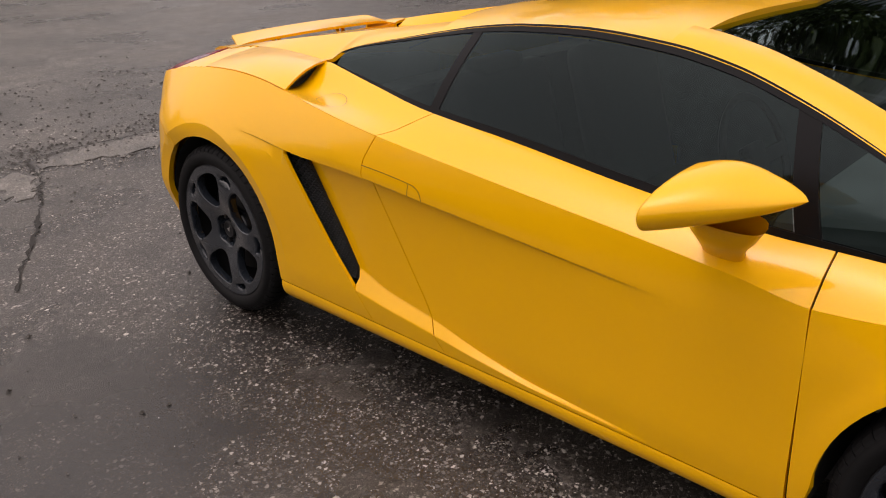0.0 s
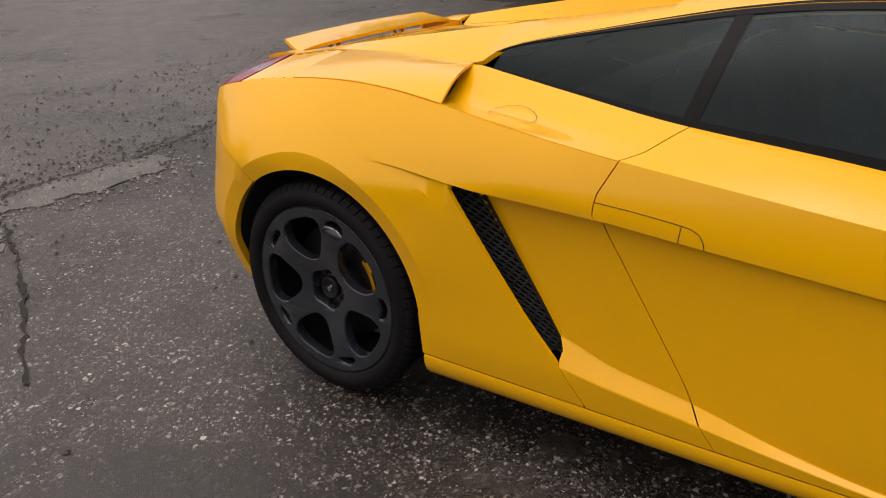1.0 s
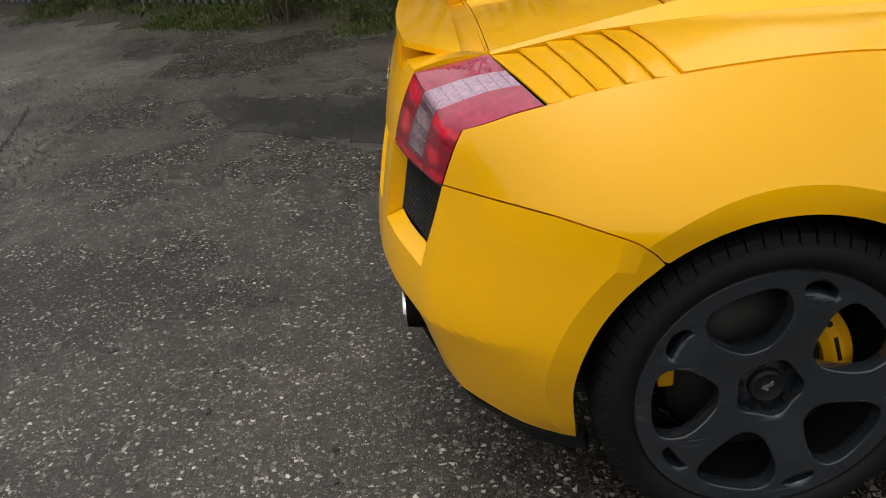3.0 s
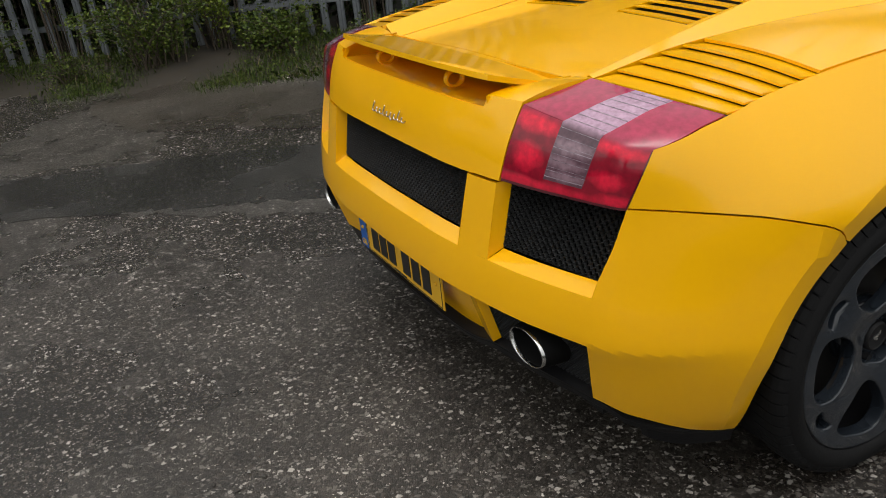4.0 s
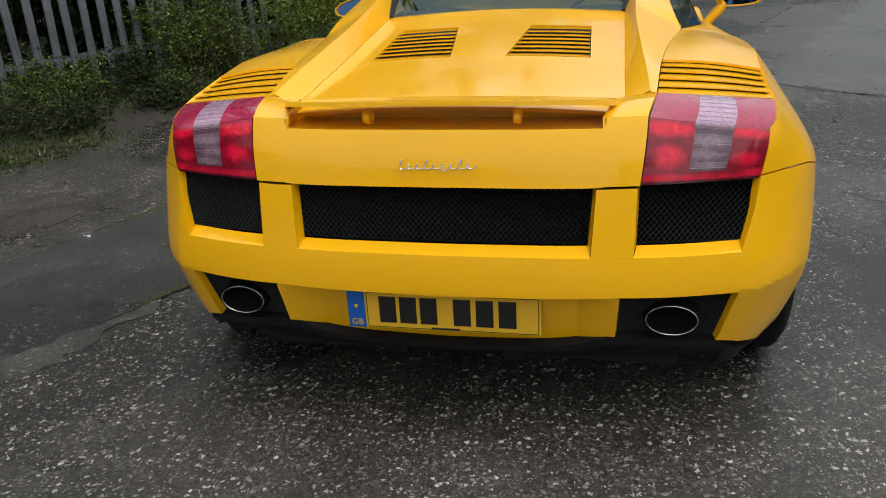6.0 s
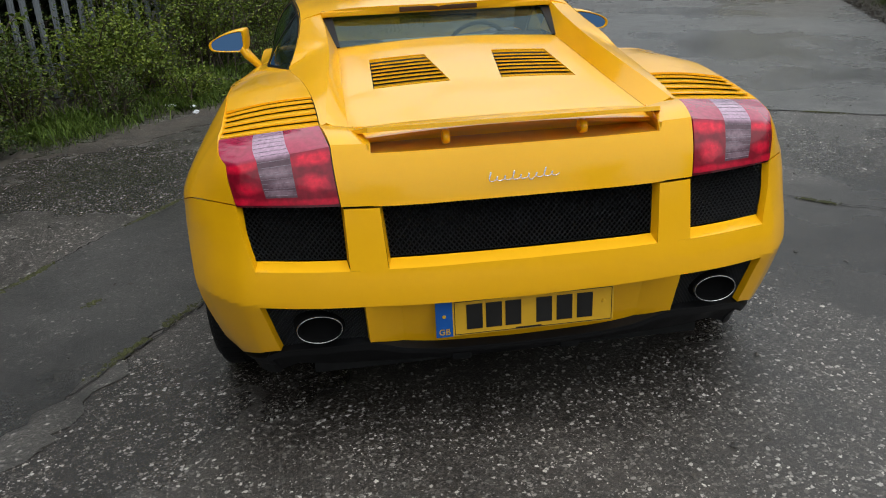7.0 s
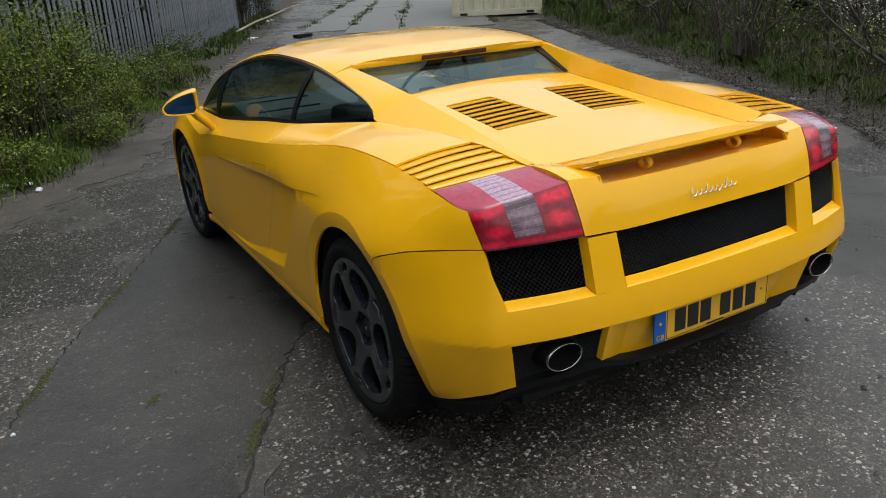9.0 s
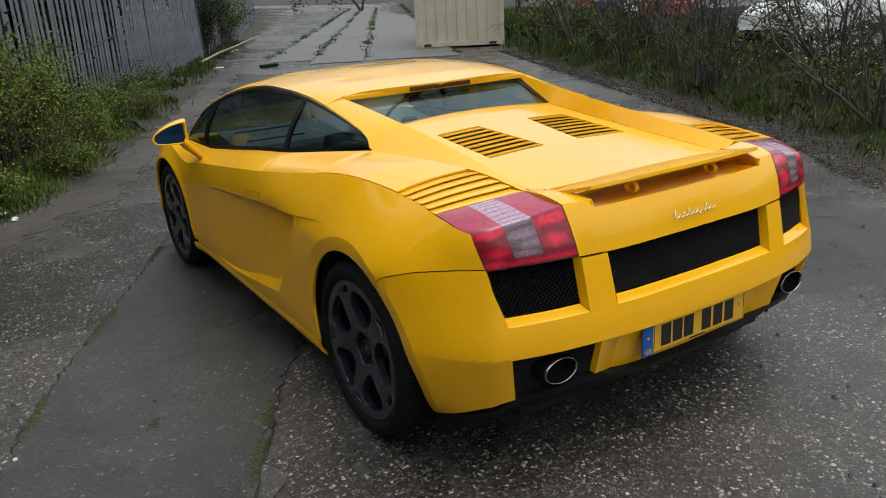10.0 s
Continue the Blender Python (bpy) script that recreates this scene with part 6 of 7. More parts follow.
stones("crack_rubble", 2400, (-4, 1.6, -3.6, -2.5), (.004, .020), GRITDARK, 13, "crumbled stones along the broken asphalt edge", lambda x, y: abs(y + 3.0) < .35 * random.Random(int(x * 997 + y * 131)).random() + .05)

# ---- plants ----
def leaf_mesh(P, size, rs, droop=.3):
    """Folded leaf shapes at places P; sizes by row."""
    n = len(P)
    d = rs.normal(size=(n, 3))
    d[:, 2] = d[:, 2] * .6 - droop * .3
    d /= np.linalg.norm(d, axis=1, keepdims=True)
    s_ = rs.normal(size=(n, 3))
    s_ -= (s_ * d).sum(1, keepdims=True) * d
    s_ /= np.linalg.norm(s_, axis=1, keepdims=True)
    nn = np.cross(d, s_)
    L = (size * rs.uniform(.6, 1.3, n))[:, None]
    b, t = P, P + d * L
    m = P + d * L * .45
    l, r = m + s_ * L * .30 + nn * L * .10, m - s_ * L * .30 + nn * L * .10
    V = np.stack([b, l, t, r], 1).reshape(-1, 3)
    k = np.arange(n) * 4
    F = np.stack([k, k + 1, k + 2, k + 3], 1)
    return V, F


def fast_mesh(name, V, F, material):
    me = bpy.data.meshes.new(name)
    n, k = F.shape
    me.vertices.add(len(V))
    me.vertices.foreach_set("co", V.astype(np.float32).ravel())
    me.loops.add(n * k)
    me.loops.foreach_set("vertex_index", F.astype(np.int32).ravel())
    me.polygons.add(n)
    me.polygons.foreach_set("loop_start", np.arange(0, n * k, k, dtype=np.int32))
    me.polygons.foreach_set("loop_total", np.full(n, k, dtype=np.int32))
    me.materials.append(material)
    me.update(calc_edges=True)
    return me


def tubes(paths, sides=5):
    """Tapered stems: each path is (points, radii)."""
    V, F = [], []
    for pts, rad in paths:
        pts = np.asarray(pts, float)
        t = np.gradient(pts, axis=0)
        t /= np.linalg.norm(t, axis=1, keepdims=True) + 1e-9
        a = np.cross(t, (0.31, 0.2, 0.93))
        a /= np.linalg.norm(a, axis=1, keepdims=True) + 1e-9
        b = np.cross(t, a)
        base = sum(len(v_) for v_ in V)
        w = np.linspace(0, 2 * np.pi, sides, endpoint=False)
        ring = pts[:, None] + (a[:, None] * np.cos(w)[None, :, None] + b[:, None] * np.sin(w)[None, :, None]) * np.asarray(rad)[:, None, None]
        V.append(ring.reshape(-1, 3))
        i = np.arange(len(pts) - 1)[:, None] * sides
        k = np.arange(sides)[None, :]
        k2 = (k + 1) % sides
        F.append(np.stack([base + i + k, base + i + k2, base + i + sides + k2, base + i + sides + k], -1).reshape(-1, 4))
    return np.concatenate(V), np.concatenate(F)


def shrub(x, y, radius, height, stems, per, size, seed, leaf, label, category="bush", name="bush", lean=(0, 0), bare=.15):
    """Arching stems from one foot, leaves strung along them with gaps."""
    rs = np.random.RandomState(seed)
    z0 = float(ground_z(x, y)) - .02
    root = tagged(new(name), label, category)
    root.location = (x, y, z0)
    paths, P = [], []
    for _ in range(stems):
        a, rr, hh = rs.uniform(0, 6.283), radius * rs.uniform(.25, 1.0), height * rs.uniform(.45, 1.0)
        t = np.linspace(0, 1, 10)
        foot = rs.normal(0, radius * .16, 2)
        px = foot[0] + rr * np.cos(a) * t ** 1.4 + lean[0] * t
        py = foot[1] + rr * np.sin(a) * t ** 1.4 + lean[1] * t
        pz = hh * (1 - (1 - t) ** 1.8) - height * .22 * rs.rand() * t ** 3
        pts = np.stack([px, py, np.maximum(pz, .01)], 1) + np.cumsum(rs.normal(0, .012, (10, 3)), 0) * t[:, None]
        paths.append((pts, np.linspace(.008, .0018, 10) * rs.uniform(.6, 1.4)))
        k = rs.poisson(per)
        u = bare + (1 - bare) * rs.rand(k) ** .8
        q = np.stack([np.interp(u, t, pts[:, i]) for i in range(3)], 1)
        clump = rs.normal(0, .045 + .05 * radius, (k, 3)) * rs.uniform(.3, 1.3)
        P.append(q + clump)
    P = np.concatenate(P)
    P = P[P[:, 2] > .01]
    V, F = tubes(paths)
    tagged(link("branchwork", fast_mesh("branchwork", V, F, TWIG), root), kind="stuff")
    V, F = leaf_mesh(P, size, rs)
    tagged(link("foliage", fast_mesh("foliage", V, F, leaf), root), kind="stuff")
    return root


def grass(name, n, place, hmin, hmax, seed, material, label, width=.004):
    rs = np.random.RandomState(seed)
    P = place(rs, n)
    z = ground_z(P[:, 0], P[:, 1]) - .01
    n = len(P)
    h = rs.uniform(hmin, hmax, n) * (.6 + .8 * rs.rand(n))
    a = rs.uniform(0, 6.283, n)
    lean = rs.uniform(.1, .9, n)[:, None] * h[:, None]
    d = np.stack([np.cos(a), np.sin(a)], 1)
    b = rs.uniform(0, 6.283, n)
    w = np.stack([np.cos(b), np.sin(b)], 1) * width * rs.uniform(.6, 1.5, n)[:, None]
    base = P
    mid_ = P + d * lean * .35
    tip = P + d * lean
    V = np.stack([np.c_[base - w, z], np.c_[base + w, z], np.c_[mid_ + w * .7, z + h * .6], np.c_[tip, z + h * (1 - .35 * lean[:, 0] / np.maximum(h, 1e-3))], np.c_[mid_ - w * .7, z + h * .6]], 1).reshape(-1, 3)
    k = np.arange(n) * 5
    F = np.stack([k, k + 1, k + 2, k + 3, k + 4], 1)
    ob = link(name, fast_mesh(name, V, F, material))
    return tagged(ob, label, "grass", kind="stuff")


def tufted(fn, spread=.09, per=26):
    """Blades gathered in tufts round places from fn."""
    def place(rs, n):
        c = fn(rs, n // per)
        return (c[:, None, :] + rs.normal(0, spread, (len(c), per, 2))).reshape(-1, 2)
    return place


def left_verge(y0, y1, near=1.0):
    def fn(rs, n):
        y = rs.uniform(y0, y1, n)
        e, fx = edge_left(y), fence_x(y)
        t = rs.rand(n) ** near
        P = np.stack([e + .05 - .5 * np.clip((y - 3) / 3, 0, 1) - t * (e - fx + .5), y], 1)
        return P[wob(P[:, 0], P[:, 1], 2.6, 1.0) + .9 * (rs.rand(n) - .5) > -.10]
    return fn


def right_verge(y0, y1, deep, near=1.3, back=.10):
    def fn(rs, n):
        y = rs.uniform(y0, y1, n)
        return np.stack([edge_right(y) + back + rs.rand(n) ** near * deep, y], 1)
    return fn


grass("verge_grass", 70000, tufted(left_verge(-6, 10, 1.35), .12, 60), .025, .085, 31, BLADE, "rough green grass along the fence", .0026)
grass("fresh_grass", 34000, tufted(left_verge(3.8, 9.5, 1.2), .12, 60), .04, .13, 38, leaf_material("fresh_blade", (.05, .085, .012), (.105, .165, .022), (.18, .24, .05)), "fresh bright green grass along the verge", .004)
grass("verge_grass", 20000, tufted(left_verge(10, 26), .14), .06, .20, 32, BLADE, "rough green grass along the fence", .008)
grass("dry_grass", 3000, tufted(left_verge(-6, 9)), .03, .10, 33, STRAW, "dry straw-coloured grass along the fence")
grass("bank_grass", 110000, tufted(right_verge(-3, 12, 5.5, 1.1, .45), .13, 50), .05, .17, 34, BLADE, "short rough green grass on the bank", .003)
grass("bank_grass", 26000, tufted(right_verge(11, 32, 8, 1.2, .5), .16), .12, .38, 35, BLADE, "tall green grass on the bank", .009)
grass("dry_grass", 14000, tufted(right_verge(-3, 26, 7, 1.2, .9)), .06, .22, 36, STRAW, "dry grass stalks on the bank", .005)

# leaf litter and twigs at the bank's foot
def litter(name, n, fn, size, seed, material, label):
    rs = np.random.RandomState(seed)
    P = fn(rs, n)
    P = np.c_[P, ground_z(P[:, 0], P[:, 1]) + rs.uniform(.004, .03, len(P))]
    V, F = leaf_mesh(P, size, rs, 0)
    return tagged(link(name, fast_mesh(name, V, F, material)), label, "leaves", kind="stuff")


DEAD = leaf_material("dead_leaf", (.012, .009, .006), (.028, .020, .012), (.06, .045, .026))
litter("leaf_litter", 30000, right_verge(-2, 14, .95, 1.5, -.15), .017, 41, DEAD, "dead brown leaves along the bank's foot")
litter("leaf_litter", 9000, left_verge(-5, 12, 2.2), .020, 42, DEAD, "dead brown leaves along the verge")
litter("low_weeds", 16000, left_verge(-4, 9, 1.6), .024, 43, LEAF, "low green weeds along the verge")
litter("low_weeds", 10000, right_verge(-2, 12, 4.0, 1.0, .5), .028, 44, LEAF2, "low green weeds on the bank")

k = 0
for x, y, r, h, st, per, size, lf in [(-6.3, -2.0, .7, .8, 24, 45, .045, LEAF), (-5.6, -.5, .7, .7, 26, 60, .050, LEAF), (-5.156, 0.55, .50, .38, 24, 46, .055, LEAF),
                                      (-4.771, 1.75, .30, .22, 16, 30, .045, LEAF), (-4.527, 2.3, .40, .28, 22, 36, .050, LEAF), (-4.037, 3.1, .50, .36, 30, 46, .050, LEAF), (-3.248, 4.1, .75, .85, 46, 60, .05, LEAF),
                                      (-2.461, 5.2, .8, .85, 52, 66, .05, LEAF2), (-1.826, 6.4, .95, 1.5, 64, 70, .05, LEAF2), (-1.286, 7.3, .8, 1.25, 48, 70, .045, LEAF2), (-0.551, 8.6, .6, .6, 30, 50, .05, LEAF),
                                      (0.765, 11.4, .6, .5, 26, 40, .06, LEAF), (4.369, 19.6, 1.3, 2.8, 46, 80, .09, LEAFDARK), (6.317, 24, 1.5, 2.2, 40, 70, .10, LEAF)]:
    k += 1
    shrub(x, y, r, h, int(st * 1.3), int(per * 1.9), size * .62, 100 + k, lf, "tangled green bramble bush in front of the palisade fence" if lf is not LEAF2 else "bright yellow-green shrub in front of the palisade fence")
for x, y, r, h, st, per, size, lf in [(7.041, 5, .9, 1.4, 36, 12, .035, LEAF), (8.32, 6.8, .9, 1.2, 32, 18, .04, LEAF), (9.488, 9.5, 1.0, 1.2, 36, 30, .06, LEAF), (6.567, 2.8, .8, .7, 30, 26, .032, LEAF2), (7.758, 3.6, .9, 1.0, 34, 28, .036, FLOWER),
                                      (11.651, 12.6, 1.1, 1.3, 36, 34, .07, LEAF), (13.609, 16.2, 1.0, 1.2, 30, 30, .08, LEAF), (5.496, 0.3, .6, .35, 20, 26, .035, LEAF), (8.939, 5.2, 1.0, 1.3, 36, 40, .055, LEAF)]:
    k += 1
    shrub(x, y, r, h, st, per, size, 100 + k, lf, "thin straggly shrub on the grass bank" if lf is LEAF else "pale shrub in new leaf and blossom on the bank")


rnd = random.Random(77)
for k in range(34):
    y = 1.4 + 8.6 * k / 34 + rnd.uniform(-.15, .15)
    f, e = float(fence_x(y)), float(edge_left(y))
    deep = rnd.uniform(.12, .80)
    x = e - .22 - deep * max(.1, e - f - .35)
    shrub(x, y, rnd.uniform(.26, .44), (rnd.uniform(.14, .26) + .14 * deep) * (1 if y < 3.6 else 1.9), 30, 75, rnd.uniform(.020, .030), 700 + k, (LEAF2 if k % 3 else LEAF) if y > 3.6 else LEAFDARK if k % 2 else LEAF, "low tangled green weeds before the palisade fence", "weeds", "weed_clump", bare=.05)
for k in range(9):
    y = -5.2 + .8 * k
    x = float(edge_left(y)) - rnd.uniform(.5, 1.5)
    shrub(x, y, rnd.uniform(.25, .40), rnd.uniform(.18, .32), 22, 60, rnd.uniform(.020, .028), 760 + k, LEAF, "low tangled green weeds before the palisade fence", "weeds", "weed_clump", bare=.05)
# leafy climbers reaching through the fence
for x, y, h, sd in [(-5.12, 1.45, 1.75, 11), (-4.85, 1.95, 1.6, 12), (-5.75, .35, 1.7, 13)]:
    shrub(x, y, .38, h, 9, 42, .045, 800 + sd, LEAF2 if sd != 12 else LEAF, "thin leafy climber hanging on the palisade fence", "bush", "climber", bare=.5)
for x, y, h, sd in [(-5.65, .15, .8, 1), (-6.1, -.5, 1.6, 3), (-6.5, -1.1, 1.8, 9), (-3.35, 4.3, 1.3, 5), (-6.9, -1.9, 1.5, 6), (-2.6, 5.6, 1.6, 7)]:
    shrub(x, y, .45, h, 16, 70, .040, 800 + sd, LEAF2 if sd % 2 else LEAF, "bright leafy climber grown through the palisade fence", "bush", "climber", bare=.25)


def tree(x, y, height, seed, leaves=0, size=.05, leaf=LEAF, label="bare multi-stemmed tree on the bank", r0=.05, stems=3, spread=.5, name="tree"):
    """Forking limbs down to twigs; sparse leaves."""
    rs = np.random.RandomState(seed)
    root = tagged(new(name), label, "tree")
    root.location = (x, y, float(ground_z(x, y)) - .05)
    paths, tips = [], []

    def grow(p, d, length, r, level):
        n = 6
        pts, rad = [p], [r]
        for i in range(n):
            d = d + rs.normal(0, .13, 3) + np.array([0, 0, .05 if level < 2 else -.02])
            d /= np.linalg.norm(d)
            p = p + d * length / n
            pts.append(p)
            rad.append(r * (1 - .5 * (i + 1) / n))
        paths.append((np.array(pts), np.array(rad)))
        if level >= 4 or r < .0025:
            tips.extend(pts[2:])
            return
        for _ in range(rs.randint(2, 4)):
            i = rs.randint(2, n + 1)
            nd = d + rs.normal(0, spread, 3)
            nd /= np.linalg.norm(nd)
            grow(pts[i], nd, length * rs.uniform(.55, .8), rad[i] * rs.uniform(.55, .8), level + 1)
        if level < 3:
            grow(p, d, length * .7, rad[-1], level + 1)
    for _ in range(stems):
        d = np.array([rs.normal(0, .35), rs.normal(0, .35), 1.0])
        d /= np.linalg.norm(d)
        grow(np.array([rs.normal(0, .06), rs.normal(0, .06), 0.0]), d, height * .42, r0 * rs.uniform(.6, 1), 0)
    V2, F2 = tubes(paths, 5)
    link("trunk", fast_mesh("trunk", V2, F2, BARK), root)
    if leaves:
        T = np.array(tips)
        P = T[rs.randint(0, len(T), leaves)] + rs.normal(0, size * 1.3, (leaves, 3))
        V, F = leaf_mesh(P, size, rs)
        link("crown", fast_mesh("crown", V, F, leaf), root)
    return root


tree(5.58, 1.75, 2.6, 7, 420, .026, LEAF2, r0=.026, stems=8, spread=.8)
tree(6.84, 5.0, 3.0, 8, 420, .030, LEAF, r0=.028, stems=7, spread=.75)
tree(8.51, 8.0, 3.4, 9, 420, .035, LEAF, r0=.032, stems=5, spread=.65)
for x, y, h, sd in [(7.3, 3.3, 2.6, 21), (9.7, 7.2, 3.0, 22), (11.2, 9.4, 3.2, 23), (12.6, 11.4, 3.2, 24), (10.2, 9.0, 2.4, 25), (13.6, 13.2, 3.4, 26)]:
    tree(x, y, h, sd, 260, .032, LEAFDARK if sd % 2 else LEAF, r0=.030, stems=9, spread=.8)
tree(10.463, 11.6, 3.8, 10, 500, .045, LEAF2, stems=3, spread=.6)
tree(13.423, 15, 3.6, 11, 500, .05, LEAF, stems=3, spread=.6)
tree(15.362, 20.2, 3.6, 12, 900, .06, FLOWER, "small tree in pale blossom on the bank", stems=3, spread=.6)
# dark trees behind the fence
kk = 0
for y in np.arange(-7, 16, 1.5):
    kk += 1
    x = float(fence_x(y)) - 1.5 - .5 * (kk % 2)
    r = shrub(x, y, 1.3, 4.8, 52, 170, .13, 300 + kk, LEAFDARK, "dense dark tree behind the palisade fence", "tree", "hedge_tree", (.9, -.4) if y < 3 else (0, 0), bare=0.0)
for y in np.arange(-7.5, 13, .62):
    kk += 1
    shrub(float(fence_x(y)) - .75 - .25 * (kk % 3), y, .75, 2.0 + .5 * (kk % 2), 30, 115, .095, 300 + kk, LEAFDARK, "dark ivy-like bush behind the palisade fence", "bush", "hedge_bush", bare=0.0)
for y in np.arange(6.5, 27, 2.6):
    kk += 1
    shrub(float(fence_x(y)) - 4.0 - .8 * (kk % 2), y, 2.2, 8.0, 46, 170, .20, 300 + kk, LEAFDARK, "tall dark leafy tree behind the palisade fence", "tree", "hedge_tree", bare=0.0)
# tall trees round the yard
kk = 0
for x, y, h in [(-14, -6, 9), (-13, 3, 10), (-11, 12, 10), (-3, 26, 10), (2, 36, 11), (30, 60, 12), (40, 50, 12), (20, 66, 12), (46, 30, 8), (9, -24, 8), (-6, -25, 9), (-20, -18, 10), (22, -20, 8)]:
    kk += 1
    tree(x, y, h, 500 + kk, 4200, .26, LEAF if kk % 3 else LEAFDARK, "tall leafy tree at the edge of the yard", r0=.16, stems=2, spread=.55, name="tall_tree")

# ---- palisade fence ----
def fence_pts(y0, y1, step):
    ys = np.linspace(y0, y1, 4000)
    xs = fence_x(ys)
    s_ = np.r_[0, np.cumsum(np.hypot(np.diff(xs), np.diff(ys)))]
    out = []
    for d in np.arange(0, s_[-1] - .06, step):
        y, x = np.interp(d, s_, ys), np.interp(d, s_, xs)
        out.append((x, y, math.atan2(np.interp(d + .05, s_, ys) - y, np.interp(d + .05, s_, xs) - x)))
    return out


fence = tagged(new("palisade_fence"), "tall grey galvanised palisade fence", "fence")
bm = bmesh.new()
prof = [(-.034, -.004), (-.024, .010), (-.009, .011), (0, .018), (.009, .011), (.024, .010), (.034, -.004)]
rows = [[bm.verts.new((x * kx, yy, z)) for x, yy in prof] for z, kx in ((0.0, 1.0), (2.2, 1.0), (2.3, .55), (2.36, .2))]
for a, b in zip(rows, rows[1:]):
    for i in range(6):
        bm.faces.new((a[i], a[i + 1], b[i + 1], b[i]))
back = [[bm.verts.new((x * kx, yy - .003, z)) for x, yy in prof] for z, kx in ((0.0, 1.0), (2.2, 1.0), (2.3, .55), (2.36, .2))]
for a, b in zip(back, back[1:]):
    for i in range(6):
        bm.faces.new((a[i + 1], a[i], b[i], b[i + 1]))
me_pale = bpy.data.meshes.new("pale")
bm.to_mesh(me_pale)
bm.free()
me_pale.materials.append(GALV)
rnd = random.Random(4)
far_v, far_f = [], []
pv = np.array([v_.co for v_ in me_pale.vertices])
pf = [tuple(p.vertices) for p in me_pale.polygons]
for i, (x, y, a) in enumerate(fence_pts(-7.5, 46, .150)):
    z = float(ground_z(x, y)) + rnd.uniform(-.025, .015)
    m = Matrix.Translation((x, y, z)) @ Matrix.Rotation(a + math.pi, 4, 'Z') @ Matrix.Rotation(rnd.gauss(0, .012), 4, 'Y') @ Matrix.Rotation(rnd.gauss(0, .008), 4, 'X')
    if i < 190:
        ob = link("pale", me_pale, fence)
        ob.matrix_local = m
    else:
        k = len(far_v)
        far_v += [m @ Vector(p) for p in pv]
        far_f += [tuple(q + k for q in p) for p in pf]
tagged(link("fence_run", mesh_from("fence_run", far_v, far_f, GALV, smooth=False), fence), kind="stuff")
posts = fence_pts(-7.5, 46, 2.75)
for (x, y, a), (x2, y2, a2) in zip(posts, posts[1:]):
    bm = bmesh.new()
    box_bm(bm, (-.05, -.03, -.1), (.05, .03, 2.5), .004)
    ob = part("post", bm, GALV2, fence)
    nx, ny = math.sin(a), -math.cos(a)
    ob.matrix_local = Matrix.Translation((x - nx * .07, y - ny * .07, float(ground_z(x, y)))) @ Matrix.Rotation(a, 4, 'Z')
    L = math.hypot(x2 - x, y2 - y)
    for h in (.28, 2.0):
        bm = bmesh.new()
        box_bm(bm, (0, -.022, h), (L, -.016, h + .05))
        box_bm(bm, (0, -.055, h + .044), (L, -.016, h + .05))
        ob = part("rail", bm, GALV2, fence)
        ob.matrix_local = Matrix.Translation((x, y, float(ground_z(x, y)))) @ Matrix.Rotation(math.atan2(y2 - y, x2 - x), 4, 'Z') @ Matrix.Scale(-1, 4, (0, 1, 0))

# ---- container ----
def container(m):
    root = tagged(new("shipping_container"), "cream steel shipping container with corrugated sides, rust stained", "container")
    L, W, H = 6.06, 2.44, 2.59

    def wall(p0, p1, name):
        """Corrugated sheet from p0 to p1, standing between the rails."""
        p0, p1 = np.array(p0, float), np.array(p1, float)
        n = np.array([p1[1] - p0[1], p0[0] - p1[0]])
        ln = np.linalg.norm(n)
        n /= ln
        cols, per = [], .278
        for k in range(int(ln / per)):
            for u, dd in ((0, 0), (.10, 0), (.139, -.036), (.239, -.036)):
                cols.append((k * per + u, dd))
        cols.append((ln, 0))
        verts, faces = [], []
        for d, dd in cols:
            q = p0 + (p1 - p0) * d / ln + n * dd
            verts += [(q[0], q[1], .16), (q[0], q[1], H - .12)]
        for i in range(len(cols) - 1):
            faces.append((2 * i, 2 * i + 2, 2 * i + 3, 2 * i + 1))
        link(name, mesh_from(name, verts, faces, CREAM, smooth=False), root)
    wall((.05, .02), (W - .05, .02), "end_wall")
    wall((W - .02, .05), (W - .02, L - .05), "side_wall")
    wall((W - .05, L - .02), (.05, L - .02), "end_wall")
    wall((.02, L - .05), (.02, .05), "side_wall")
    bm = bmesh.new()
    box_bm(bm, (.02, .02, H - .05), (W - .02, L - .02, H - .02))
    part("roof", bm, CREAM, root)
    for x in (0, W - .12):
        for y in (0, L - .12):
            bm = bmesh.new()
            box_bm(bm, (x, y, .1), (x + .12, y + .12, H - .1), .01)
            part("corner_post", bm, CREAM, root)
            for z in (0, H - .118):
                bm = bmesh.new()
                box_bm(bm, (x - .006, y - .006, z), (x + .126, y + .126, z + .118), .008)
                part("corner_casting", bm, CREAM2, root)
    for x0, y0, x1, y1 in ((.1, 0, W - .1, .08), (.1, L - .08, W - .1, L), (0, .1, .08, L - .1), (W - .08, .1, W, L - .1)):
        for z0, z1 in ((.03, .17), (H - .13, H - .01)):
            bm = bmesh.new()
            box_bm(bm, (x0, y0, z0), (x1, y1, z1), .006)
            part("rail", bm, CREAM, root)
    for x in (.22, W - .42):
        bm = bmesh.new()
        box_bm(bm, (x, -.004, .05), (x + .2, .02, .11))
        part("fork_pocket", bm, DARK, root)
    root.matrix_basis = m
    return root


container(pose(9.43, 16.83, float(ground_z(9.9, 16.5)) + .01, 0, 0, -36.3))

